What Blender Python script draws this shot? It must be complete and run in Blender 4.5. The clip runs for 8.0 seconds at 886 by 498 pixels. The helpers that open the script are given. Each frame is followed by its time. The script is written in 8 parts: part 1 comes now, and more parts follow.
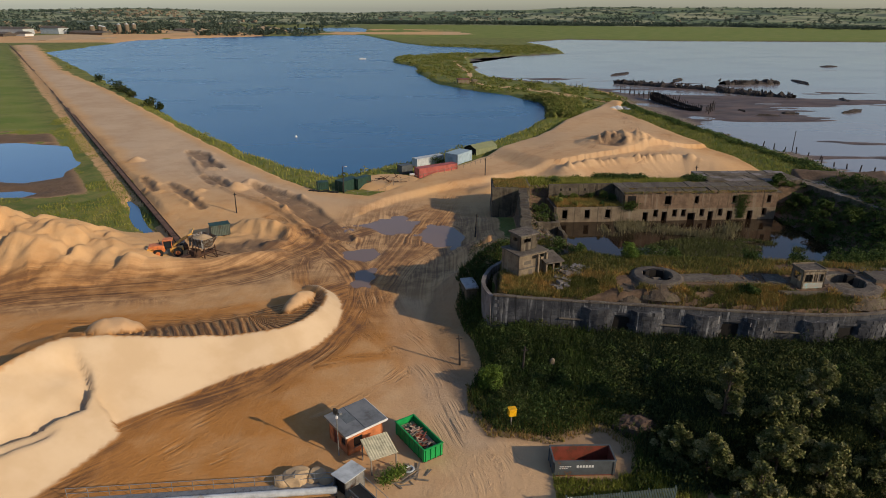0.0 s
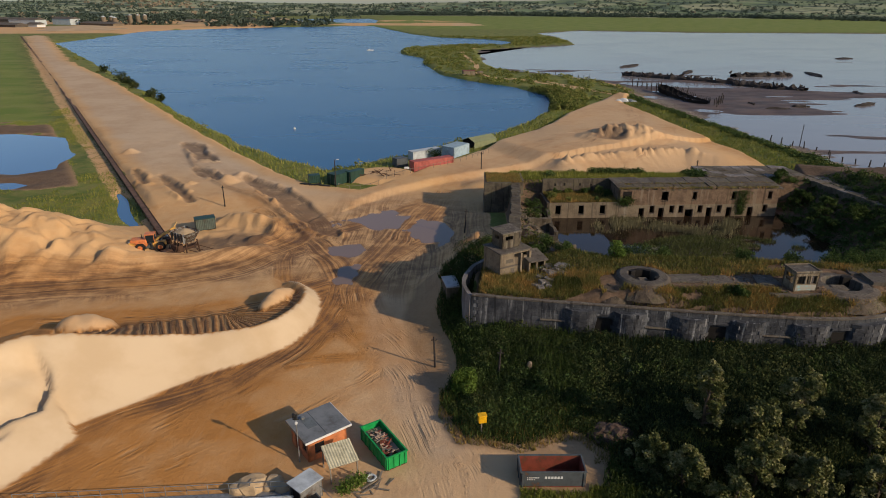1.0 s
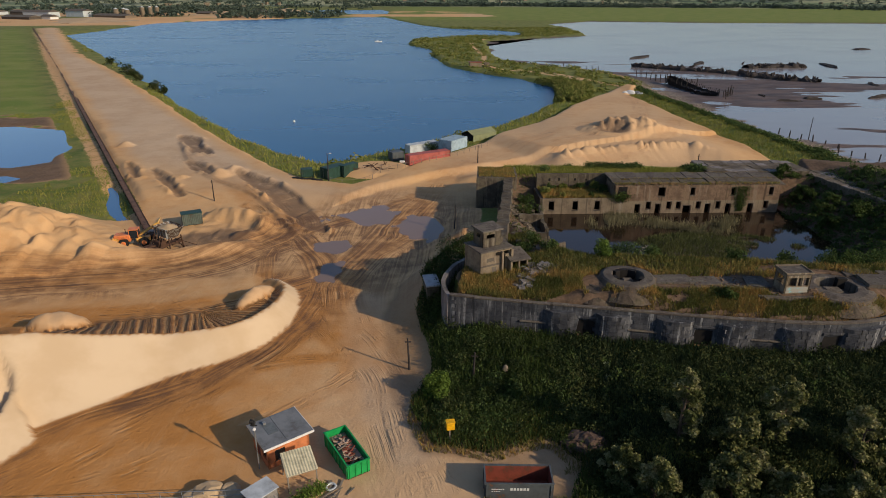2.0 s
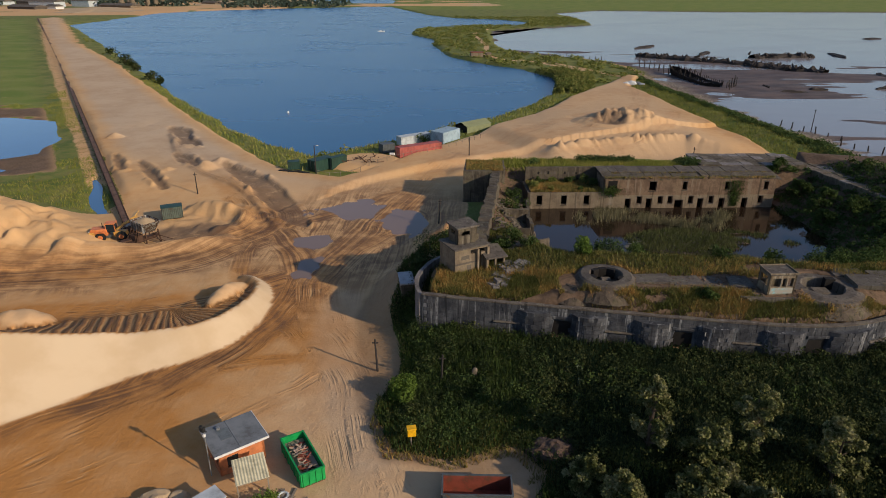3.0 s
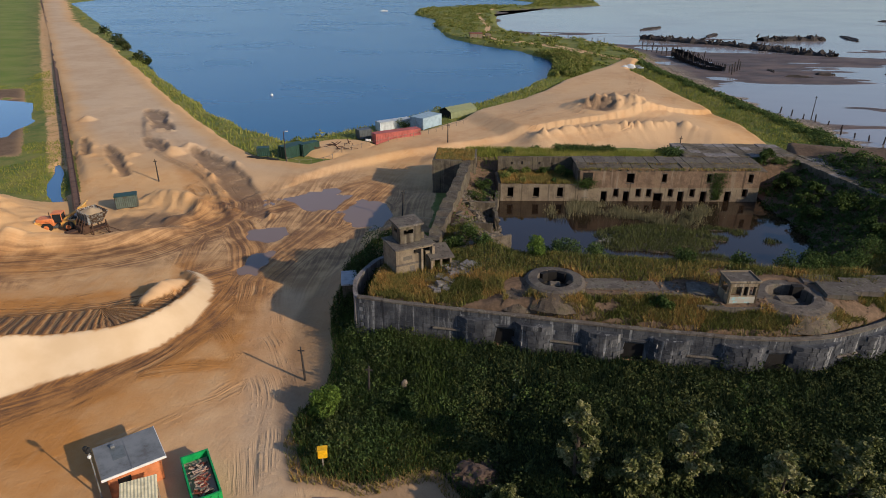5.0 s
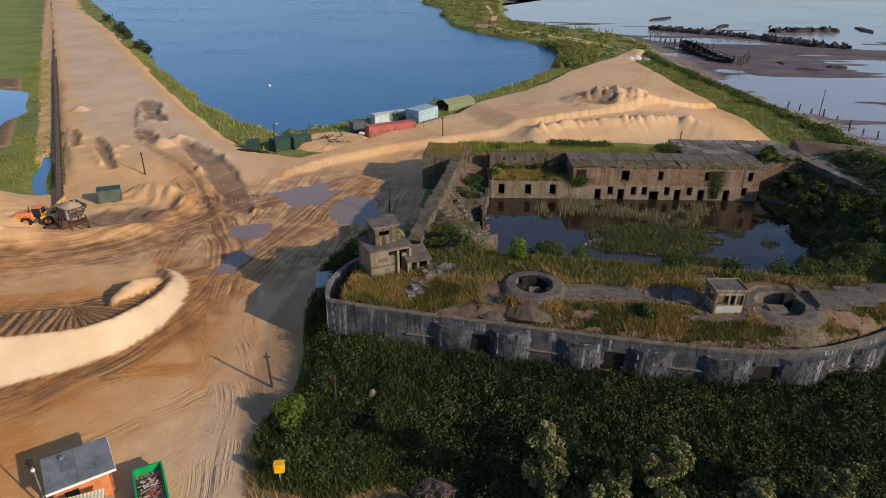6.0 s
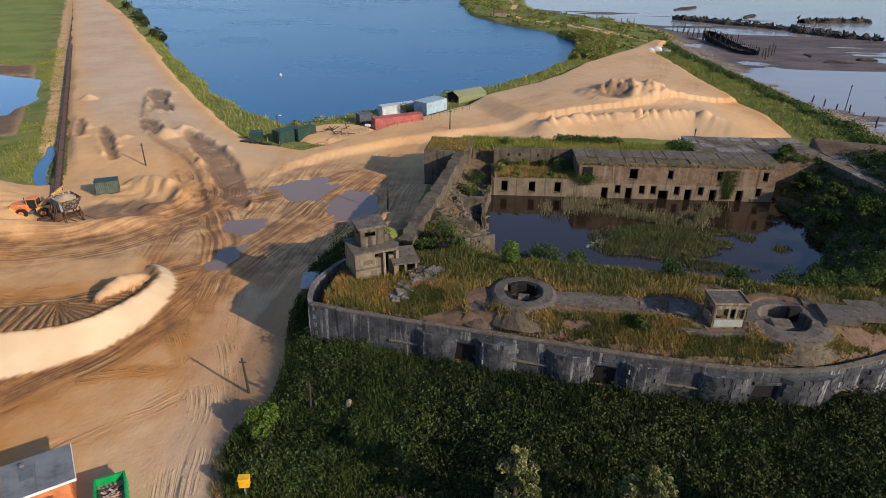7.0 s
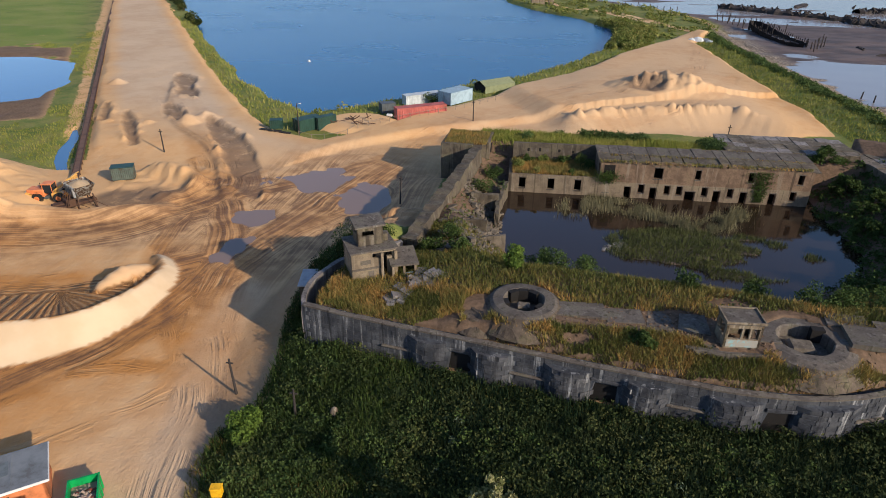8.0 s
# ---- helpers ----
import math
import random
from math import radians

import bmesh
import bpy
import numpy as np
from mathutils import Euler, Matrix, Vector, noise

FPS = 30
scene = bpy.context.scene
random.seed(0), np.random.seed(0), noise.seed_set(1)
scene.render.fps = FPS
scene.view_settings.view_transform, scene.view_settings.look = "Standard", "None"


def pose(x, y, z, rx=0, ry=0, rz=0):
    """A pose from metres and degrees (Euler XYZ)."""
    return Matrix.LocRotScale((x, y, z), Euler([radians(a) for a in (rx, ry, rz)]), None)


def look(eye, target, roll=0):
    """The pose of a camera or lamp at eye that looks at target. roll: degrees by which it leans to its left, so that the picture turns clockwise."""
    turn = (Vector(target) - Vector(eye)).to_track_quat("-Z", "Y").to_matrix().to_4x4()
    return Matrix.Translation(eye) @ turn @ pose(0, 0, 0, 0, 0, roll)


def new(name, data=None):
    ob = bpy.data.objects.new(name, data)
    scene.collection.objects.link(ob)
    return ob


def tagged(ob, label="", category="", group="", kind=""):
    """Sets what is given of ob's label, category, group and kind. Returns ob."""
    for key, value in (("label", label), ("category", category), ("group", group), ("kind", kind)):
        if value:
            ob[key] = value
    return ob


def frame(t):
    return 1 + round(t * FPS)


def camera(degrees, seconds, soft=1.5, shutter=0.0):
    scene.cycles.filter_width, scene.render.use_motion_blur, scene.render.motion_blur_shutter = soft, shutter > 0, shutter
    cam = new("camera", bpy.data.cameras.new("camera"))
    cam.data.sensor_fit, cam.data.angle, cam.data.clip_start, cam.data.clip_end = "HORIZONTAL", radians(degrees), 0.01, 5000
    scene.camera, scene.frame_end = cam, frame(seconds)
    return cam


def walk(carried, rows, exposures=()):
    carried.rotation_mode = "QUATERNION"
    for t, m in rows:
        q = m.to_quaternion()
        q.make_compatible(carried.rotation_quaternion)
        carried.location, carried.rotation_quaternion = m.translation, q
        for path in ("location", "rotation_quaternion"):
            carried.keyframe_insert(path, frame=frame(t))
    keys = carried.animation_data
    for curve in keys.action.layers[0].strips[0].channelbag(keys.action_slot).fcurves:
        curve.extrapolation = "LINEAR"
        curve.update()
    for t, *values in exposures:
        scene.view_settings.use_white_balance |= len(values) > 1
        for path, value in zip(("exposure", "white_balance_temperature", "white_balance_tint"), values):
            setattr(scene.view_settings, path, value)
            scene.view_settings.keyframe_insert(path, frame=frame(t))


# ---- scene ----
cam = camera(70.4, 8.0, 0.9)
PATH = [
    (0, (1.912, 1.331, 41.5), (1.921, 3.2, 40.788), 0.4),
    (0.5, (4.066, 2.773, 41.316), (4.059, 4.637, 40.592), 0.4),
    (1, (6.179, 4.155, 41.202), (6.152, 6.014, 40.467), 0.4),
    (2.5, (12.555, 8.206, 40.969), (12.473, 10.049, 40.197), 0.1),
    (3, (14.598, 9.656, 40.843), (14.507, 11.493, 40.057), 0.1),
    (3.5, (16.69, 11.035, 40.78), (16.593, 12.866, 39.982), 0.1),
    (4, (18.574, 12.505, 40.722), (18.472, 14.33, 39.911), 0.2),
    (4.5, (20.468, 13.961, 40.8), (20.357, 15.78, 39.975), 0.3),
    (5, (22.293, 15.701, 40.707), (22.171, 17.512, 39.869), 0.3),
    (6.5, (27.302, 20.774, 40.854), (27.126, 22.56, 39.972), 0.5),
    (7, (28.858, 22.636, 40.888), (28.644, 24.41, 39.99), 0.5),
    (7.5, (30.44, 24.605, 40.938), (30.174, 26.362, 40.021), 0.6),
    (8, (31.971, 26.482, 40.948), (31.649, 28.221, 40.013), 0.6),
]
walk(cam, [(t, look(eye, target, roll)) for t, eye, target, roll in PATH],
     [(0, 0.05, 6800, 10), (2.5, 0.07, 6650, 10), (4, 0.18, 6500, 10), (5, 0.30, 6400, 10), (6.5, 0.48, 6300, 10), (8, 0.60, 6150, 10)])

# ---- world and sun ----
SUN_AZ, SUN_EL = radians(120), radians(24)          # from north (+y), clockwise; height
world = bpy.data.worlds.new("sky")
scene.world = world
world.use_nodes = True
wn, wl = world.node_tree.nodes, world.node_tree.links
sky = wn.new("ShaderNodeTexSky")
sky.sky_type = "NISHITA"
sky.sun_disc = False
sky.sun_elevation, sky.sun_rotation = SUN_EL, SUN_AZ
sky.air_density, sky.dust_density, sky.ozone_density = 1.0, 0.8, 2.5
wn["Background"].inputs["Strength"].default_value = 0.108
cool = wn.new("ShaderNodeMix")
cool.data_type, cool.blend_type = "RGBA", "MULTIPLY"
cool.inputs[0].default_value, cool.inputs[7].default_value = 1.0, (0.95, 0.98, 1.07, 1)
wl.new(sky.outputs["Color"], cool.inputs[6])
wl.new(cool.outputs[2], wn["Background"].inputs["Color"])
sun_data = bpy.data.lights.new("sun", "SUN")
sun_data.energy, sun_data.angle, sun_data.color = 3.75, radians(0.7), (1.0, 0.84, 0.63)
sun = new("sun", sun_data)
to_sun = Vector((math.sin(SUN_AZ) * math.cos(SUN_EL), math.cos(SUN_AZ) * math.cos(SUN_EL), math.sin(SUN_EL)))
sun.matrix_world = look(to_sun * 300, (0, 0, 0))

# ---- small tools ----
rng = np.random.default_rng(7)


def smooth(a, b, x):
    t = np.clip((x - a) / (b - a), 0, 1)
    return t * t * (3 - 2 * t)


def lattice(ix, iy, seed):
    h = (ix * 374761393 + iy * 668265263 + seed * 982451653) & 0x7FFFFFFF
    h = ((h ^ (h >> 13)) * 1274126177) & 0x7FFFFFFF
    return ((h ^ (h >> 16)) & 0xFFFF) / 65535.0


def vnoise(x, y, seed=0):
    x, y = np.asarray(x, float), np.asarray(y, float)
    ix, iy = np.floor(x).astype(np.int64), np.floor(y).astype(np.int64)
    fx, fy = x - ix, y - iy
    fx, fy = fx * fx * (3 - 2 * fx), fy * fy * (3 - 2 * fy)
    a, b = lattice(ix, iy, seed), lattice(ix + 1, iy, seed)
    c, d = lattice(ix, iy + 1, seed), lattice(ix + 1, iy + 1, seed)
    return (a + (b - a) * fx) * (1 - fy) + (c + (d - c) * fx) * fy


def fbm(x, y, seed=0, octaves=4):
    total, amp, norm = 0.0, 1.0, 0.0
    for k in range(octaves):
        total = total + amp * vnoise(x * 2**k, y * 2**k, seed + 17 * k)
        norm, amp = norm + amp, amp * 0.5
    return total / norm


def sdf(poly, x, y):
    """Distance to a closed outline, negative inside."""
    d2 = np.full(np.shape(x), 1e18)
    inside = np.zeros(np.shape(x), bool)
    n = len(poly)
    for i in range(n):
        (ax, ay), (bx, by) = poly[i], poly[(i + 1) % n]
        ex, ey = bx - ax, by - ay
        t = np.clip(((x - ax) * ex + (y - ay) * ey) / (ex * ex + ey * ey), 0, 1)
        d2 = np.minimum(d2, (x - ax - t * ex) ** 2 + (y - ay - t * ey) ** 2)
        if ay != by:
            inside ^= ((ay > y) != (by > y)) & (x < (bx - ax) * (y - ay) / (by - ay) + ax)
    return np.where(inside, -1, 1) * np.sqrt(d2)


def along(line, x, y):
    """Nearest point of an open polyline: distance, signed side (left positive), run along it, and the third value interpolated."""
    best = np.full(np.shape(x), 1e18)
    side, run, val = np.zeros(np.shape(x)), np.zeros(np.shape(x)), np.zeros(np.shape(x))
    done = 0.0
    for a, b in zip(line, line[1:]):
        ex, ey = b[0] - a[0], b[1] - a[1]
        length = math.hypot(ex, ey)
        t = np.clip(((x - a[0]) * ex + (y - a[1]) * ey) / length**2, 0, 1)
        d2 = (x - a[0] - t * ex) ** 2 + (y - a[1] - t * ey) ** 2
        near = d2 < best
        best = np.where(near, d2, best)
        side = np.where(near, np.sign(ex * (y - a[1]) - ey * (x - a[0])), side)
        run = np.where(near, done + t * length, run)
        if len(a) > 2:
            val = np.where(near, a[2] + (b[2] - a[2]) * t, val)
        done += length
    return np.sqrt(best), side, run, val


def curve_line(points, step=1.0):
    """A smooth line through the points (Catmull-Rom), cut into steps."""
    p = [np.array(q, float) for q in points]
    p = [2 * p[0] - p[1]] + p + [2 * p[-1] - p[-2]]
    out = []
    for a, b, c, d in zip(p, p[1:], p[2:], p[3:]):
        n = max(2, int(np.linalg.norm(c[:2] - b[:2]) / step))
        for k in range(n):
            t = k / n
            out.append(0.5 * (2 * b + (c - a) * t + (2 * a - 5 * b + 4 * c - d) * t**2 + (3 * b - a - 3 * c + d) * t**3))
    out.append(p[-2])
    return [tuple(q) for q in out]


# ---- mesh tools ----
def finish(name, bm, material=None, parent=None, label="", flat=True):
    me = bpy.data.meshes.new(name)
    bm.normal_update()
    bm.to_mesh(me)
    bm.free()
    ob = new(name, me)
    if material is not None:
        for m in material if isinstance(material, (list, tuple)) else [material]:
            me.materials.append(m)
    if not flat:
        me.shade_smooth()
    if parent is not None:
        ob.parent = parent
    if label:
        ob["label"] = label
    return ob


part = finish


def thing(name, m, label, category, group="", kind=""):
    ob = new(name)
    ob.empty_display_size = 0.3
    ob.matrix_world = m
    return tagged(ob, label, category, group, kind)


def box(bm, x0, y0, z0, x1, y1, z1, bevel=0.0, m=None, mat=0):
    made = bmesh.ops.create_cube(bm, size=1.0)["verts"]
    for v in made:
        v.co = Vector((x0 + (v.co.x + 0.5) * (x1 - x0), y0 + (v.co.y + 0.5) * (y1 - y0), z0 + (v.co.z + 0.5) * (z1 - z0)))
    faces = list({f for v in made for f in v.link_faces})
    if bevel:
        edges = list({e for v in made for e in v.link_edges})
        cut = bmesh.ops.bevel(bm, geom=edges, offset=bevel, segments=1, affect="EDGES")
        made, faces = cut["verts"], list({f for v in cut["verts"] for f in v.link_faces})
    for f in faces:
        f.material_index = mat
    if m is not None:
        bmesh.ops.transform(bm, matrix=m, verts=made)
    return made


def boxed(name, x0, y0, z0, x1, y1, z1, material, parent=None, label="", bevel=0.0, m=None):
    bm = bmesh.new()
    box(bm, x0, y0, z0, x1, y1, z1, bevel, m)
    return finish(name, bm, material, parent, label)


def tube(bm, points, radii, sides=6, caps=True):
    rings = []
    pts = [Vector(p) for p in points]
    for i, p in enumerate(pts):
        way = (pts[min(i + 1, len(pts) - 1)] - pts[max(i - 1, 0)]).normalized()
        q = way.to_track_quat("Z", "Y")
        r = radii[i] if isinstance(radii, (list, tuple)) else radii
        rings.append([bm.verts.new(p + q @ Vector((r * math.cos(2 * math.pi * k / sides), r * math.sin(2 * math.pi * k / sides), 0))) for k in range(sides)])
    for a, b in zip(rings, rings[1:]):
        for k in range(sides):
            bm.faces.new((a[k], a[(k + 1) % sides], b[(k + 1) % sides], b[k]))
    if caps:
        bm.faces.new(list(reversed(rings[0])))
        bm.faces.new(rings[-1])
    return [v for ring in rings for v in ring]


def tubed(name, points, radii, material, parent=None, label="", sides=6):
    bm = bmesh.new()
    tube(bm, points, radii, sides)
    return finish(name, bm, material, parent, label)


def prism(bm, outline, z0, z1, mat=0):
    """An outline in plan raised from z0 to z1 (numbers, or one for each corner)."""
    n = len(outline)
    lo = [bm.verts.new((x, y, z0[i] if isinstance(z0, list) else z0)) for i, (x, y) in enumerate(outline)]
    hi = [bm.verts.new((x, y, z1[i] if isinstance(z1, list) else z1)) for i, (x, y) in enumerate(outline)]
    faces = [bm.faces.new(hi), bm.faces.new(list(reversed(lo)))]
    for i in range(n):
        faces.append(bm.faces.new((lo[i], lo[(i + 1) % n], hi[(i + 1) % n], hi[i])))
    for f in faces:
        f.material_index = mat
    bmesh.ops.recalc_face_normals(bm, faces=faces)
    return lo + hi


def mesh_from(name, verts, faces, material, parent=None, smooth_shade=False):
    """A mesh from arrays; all faces have the same number of corners."""
    me = bpy.data.meshes.new(name)
    verts, faces = np.asarray(verts, np.float32), np.asarray(faces, np.int32)
    k = faces.shape[1]
    me.vertices.add(len(verts))
    me.vertices.foreach_set("co", verts.ravel())
    me.loops.add(faces.size)
    me.loops.foreach_set("vertex_index", faces.ravel())
    me.polygons.add(len(faces))
    me.polygons.foreach_set("loop_start", np.arange(0, faces.size, k, dtype=np.int32))
    me.polygons.foreach_set("use_smooth", np.full(len(faces), smooth_shade))
    me.update(calc_edges=True)
    me.materials.append(material)
    ob = new(name, me)
    if parent is not None:
        ob.parent = parent
    return ob


def leaves(name, centres, size, material, parent=None, upright=0.35, seed=1):
    """Many small leaf-shaped quads, one at each centre."""
    r = np.random.default_rng(seed)
    c = np.asarray(centres, float)
    n = len(c)
    size = np.broadcast_to(np.asarray(size, float), (n,))[:, None] * r.uniform(0.7, 1.35, (n, 1))
    nor = r.normal(size=(n, 3))
    nor[:, 2] = np.abs(nor[:, 2]) + upright
    nor /= np.linalg.norm(nor, axis=1)[:, None]
    a = np.cross(nor, r.normal(size=(n, 3)))
    a /= np.linalg.norm(a, axis=1)[:, None]
    b = np.cross(nor, a)
    v = np.stack([c - a * size, c - b * size * 0.55 + nor * size * 0.12, c + a * size, c + b * size * 0.55 + nor * size * 0.12], 1).reshape(-1, 3)
    return mesh_from(name, v, np.arange(4 * n).reshape(n, 4), material, parent)


def blades(name, feet, height, width, material, parent=None, lean=0.35, seed=2):
    """Many narrow grass blades, one at each foot."""
    r = np.random.default_rng(seed)
    c = np.asarray(feet, float)
    n = len(c)
    h = np.broadcast_to(np.asarray(height, float), (n,)) * r.uniform(0.6, 1.3, n)
    turn = r.uniform(0, 2 * np.pi, n)
    across = np.stack([np.cos(turn), np.sin(turn), np.zeros(n)], 1) * (np.broadcast_to(np.asarray(width, float), (n,)) * r.uniform(0.7, 1.3, n))[:, None]
    tip = c + np.stack([r.normal(0, lean, n) * h, r.normal(0, lean, n) * h, h], 1)
    v = np.stack([c - across, c + across, tip], 1).reshape(-1, 3)
    return mesh_from(name, v, np.arange(3 * n).reshape(n, 3), material, parent)


def rot(points, deg, origin=(0, 0)):
    c, s = math.cos(radians(deg)), math.sin(radians(deg))
    return [(origin[0] + x * c - y * s, origin[1] + x * s + y * c) for x, y in points]

# ---- materials ----
class Nodes:
    """A material with short names for its nodes."""

    def __init__(self, name):
        self.mat = bpy.data.materials.new(name)
        self.mat.use_nodes = True
        self.tree = self.mat.node_tree
        self.shader = self.tree.nodes["Principled BSDF"]
        self.geo = self.tree.nodes.new("ShaderNodeNewGeometry")

    def add(self, kind, values=(), **settings):
        n = self.tree.nodes.new(kind)
        if "operation" in settings:
            n.operation = settings["operation"]
        if "blend_type" in settings:
            n.blend_type = settings["blend_type"]
        if "attribute_name" in settings:
            n.attribute_name = settings["attribute_name"]
        if "feature" in settings:
            n.feature = settings["feature"]
        for key, value in dict(values).items():
            self.put(n.inputs[key], value)
        return n

    def put(self, socket, value):
        if hasattr(value, "links"):
            self.tree.links.new(value, socket)
        elif isinstance(value, (tuple, list)) and len(value) == 3 and socket.type == "RGBA":
            socket.default_value = (*value, 1)
        else:
            socket.default_value = value

    def math(self, op, a, b=0.0, clamp=False):
        n = self.add("ShaderNodeMath", {0: a, 1: b}, operation=op)
        n.use_clamp = clamp
        return n.outputs[0]

    def place(self, sx=1.0, sy=1.0, sz=1.0, local=False, turn=0.0):
        src = self.add("ShaderNodeTexCoord").outputs["Object"] if local else self.geo.outputs["Position"]
        n = self.add("ShaderNodeMapping", {"Vector": src, "Scale": (sx, sy, sz), "Rotation": (0, 0, turn)})
        return n.outputs[0]

    def noise(self, scale, detail=4.0, rough=0.55, vector=None):
        n = self.add("ShaderNodeTexNoise", {"Scale": scale, "Detail": detail, "Roughness": rough, "Vector": vector or self.geo.outputs["Position"]})
        return n.outputs["Fac"]

    def attr(self, name):
        return self.add("ShaderNodeAttribute", attribute_name=name).outputs["Fac"]

    def ramp(self, fac, lo, hi):
        n = self.add("ShaderNodeMapRange", {"Value": fac, "From Min": lo, "From Max": hi})
        n.interpolation_type = "SMOOTHSTEP"
        return n.outputs[0]

    def mix(self, fac, a, b, blend="MIX"):
        n = self.add("ShaderNodeMix")
        n.data_type, n.blend_type = "RGBA", blend
        self.put(n.inputs[0], fac)
        self.put(n.inputs[6], a)
        self.put(n.inputs[7], b)
        return n.outputs[2]

    def bump(self, height, strength, distance=0.1, under=None):
        vals = {"Height": height, "Strength": strength, "Distance": distance}
        if under is not None:
            vals["Normal"] = under
        return self.add("ShaderNodeBump", vals).outputs[0]

    def out(self, colour, rough=0.8, normal=None, metal=0.0, spec=0.3):
        self.put(self.shader.inputs["Base Color"], colour)
        self.put(self.shader.inputs["Roughness"], rough)
        self.put(self.shader.inputs["Metallic"], metal)
        self.put(self.shader.inputs["Specular IOR Level"], spec)
        if normal is not None:
            self.put(self.shader.inputs["Normal"], normal)
        return self.mat


def scale3(c, k):
    return tuple(min(1.0, x * k) for x in c)


def painted(name, colour, rust=(0.16, 0.07, 0.03), wear=0.25, rough=0.5, scale=2.0, metal=0.0, grime=0.6):
    n = Nodes(name)
    big, fine = n.noise(scale, 5, 0.65), n.noise(scale * 9, 3)
    col = n.mix(n.ramp(big, 0.35, 0.75), colour, scale3(colour, grime))
    col = n.mix(n.ramp(n.math("ADD", big, n.math("MULTIPLY", fine, 0.35)), 1.02 - wear, 1.12 - wear), col, rust)
    return n.out(col, rough, n.bump(fine, 0.2, 0.02), metal)


def plain(name, colour, rough=0.7, vary=0.75, scale=1.5, metal=0.0, bump=0.2):
    n = Nodes(name)
    big, fine = n.noise(scale, 4), n.noise(scale * 12, 3)
    col = n.mix(n.ramp(big, 0.3, 0.7), colour, scale3(colour, vary))
    col = n.mix(n.math("MULTIPLY", fine, 0.35), col, scale3(colour, vary * 0.6))
    return n.out(col, rough, n.bump(fine, bump, 0.03), metal)


def leafy(name, dark, light, dry=None, dryness=0.0, scale=0.25):
    n = Nodes(name)
    island = n.geo.outputs["Random Per Island"]
    patch = n.noise(scale, 3)
    col = n.mix(n.math("MULTIPLY", n.math("ADD", island, n.ramp(patch, 0.3, 0.7)), 0.5), dark, light)
    if dry is not None:
        col = n.mix(n.math("MULTIPLY", n.ramp(n.math("ADD", patch, n.math("MULTIPLY", island, 0.3)), 0.62, 0.85), dryness), col, dry)
    n.out(col, 0.75, None, 0, 0.12)
    n.put(n.shader.inputs["Subsurface Weight"], 0.0)
    tr = n.add("ShaderNodeBsdfTranslucent", {"Color": col})
    mixer = n.add("ShaderNodeMixShader", {0: 0.22})
    n.tree.links.new(n.shader.outputs[0], mixer.inputs[1])
    n.tree.links.new(tr.outputs[0], mixer.inputs[2])
    n.tree.links.new(mixer.outputs[0], n.tree.nodes["Material Output"].inputs["Surface"])
    return n.mat


def water(name, colour, rough=0.06, wave=1.2, strength=0.12, spec=0.5):
    n = Nodes(name)
    w1 = n.noise(wave, 3, 0.6, n.place(1.0, 1.6, 1))
    w2 = n.noise(0.02, 3, 0.55, n.place(0.8, 1.4, 1))
    col = n.mix(n.ramp(w2, 0.35, 0.7), colour, scale3(colour, 1.10))
    rg = n.math("ADD", rough, n.math("MULTIPLY", n.ramp(w2, 0.4, 0.7), 0.03))
    return n.out(col, rg, n.bump(w1, strength, 0.05), 0, spec)


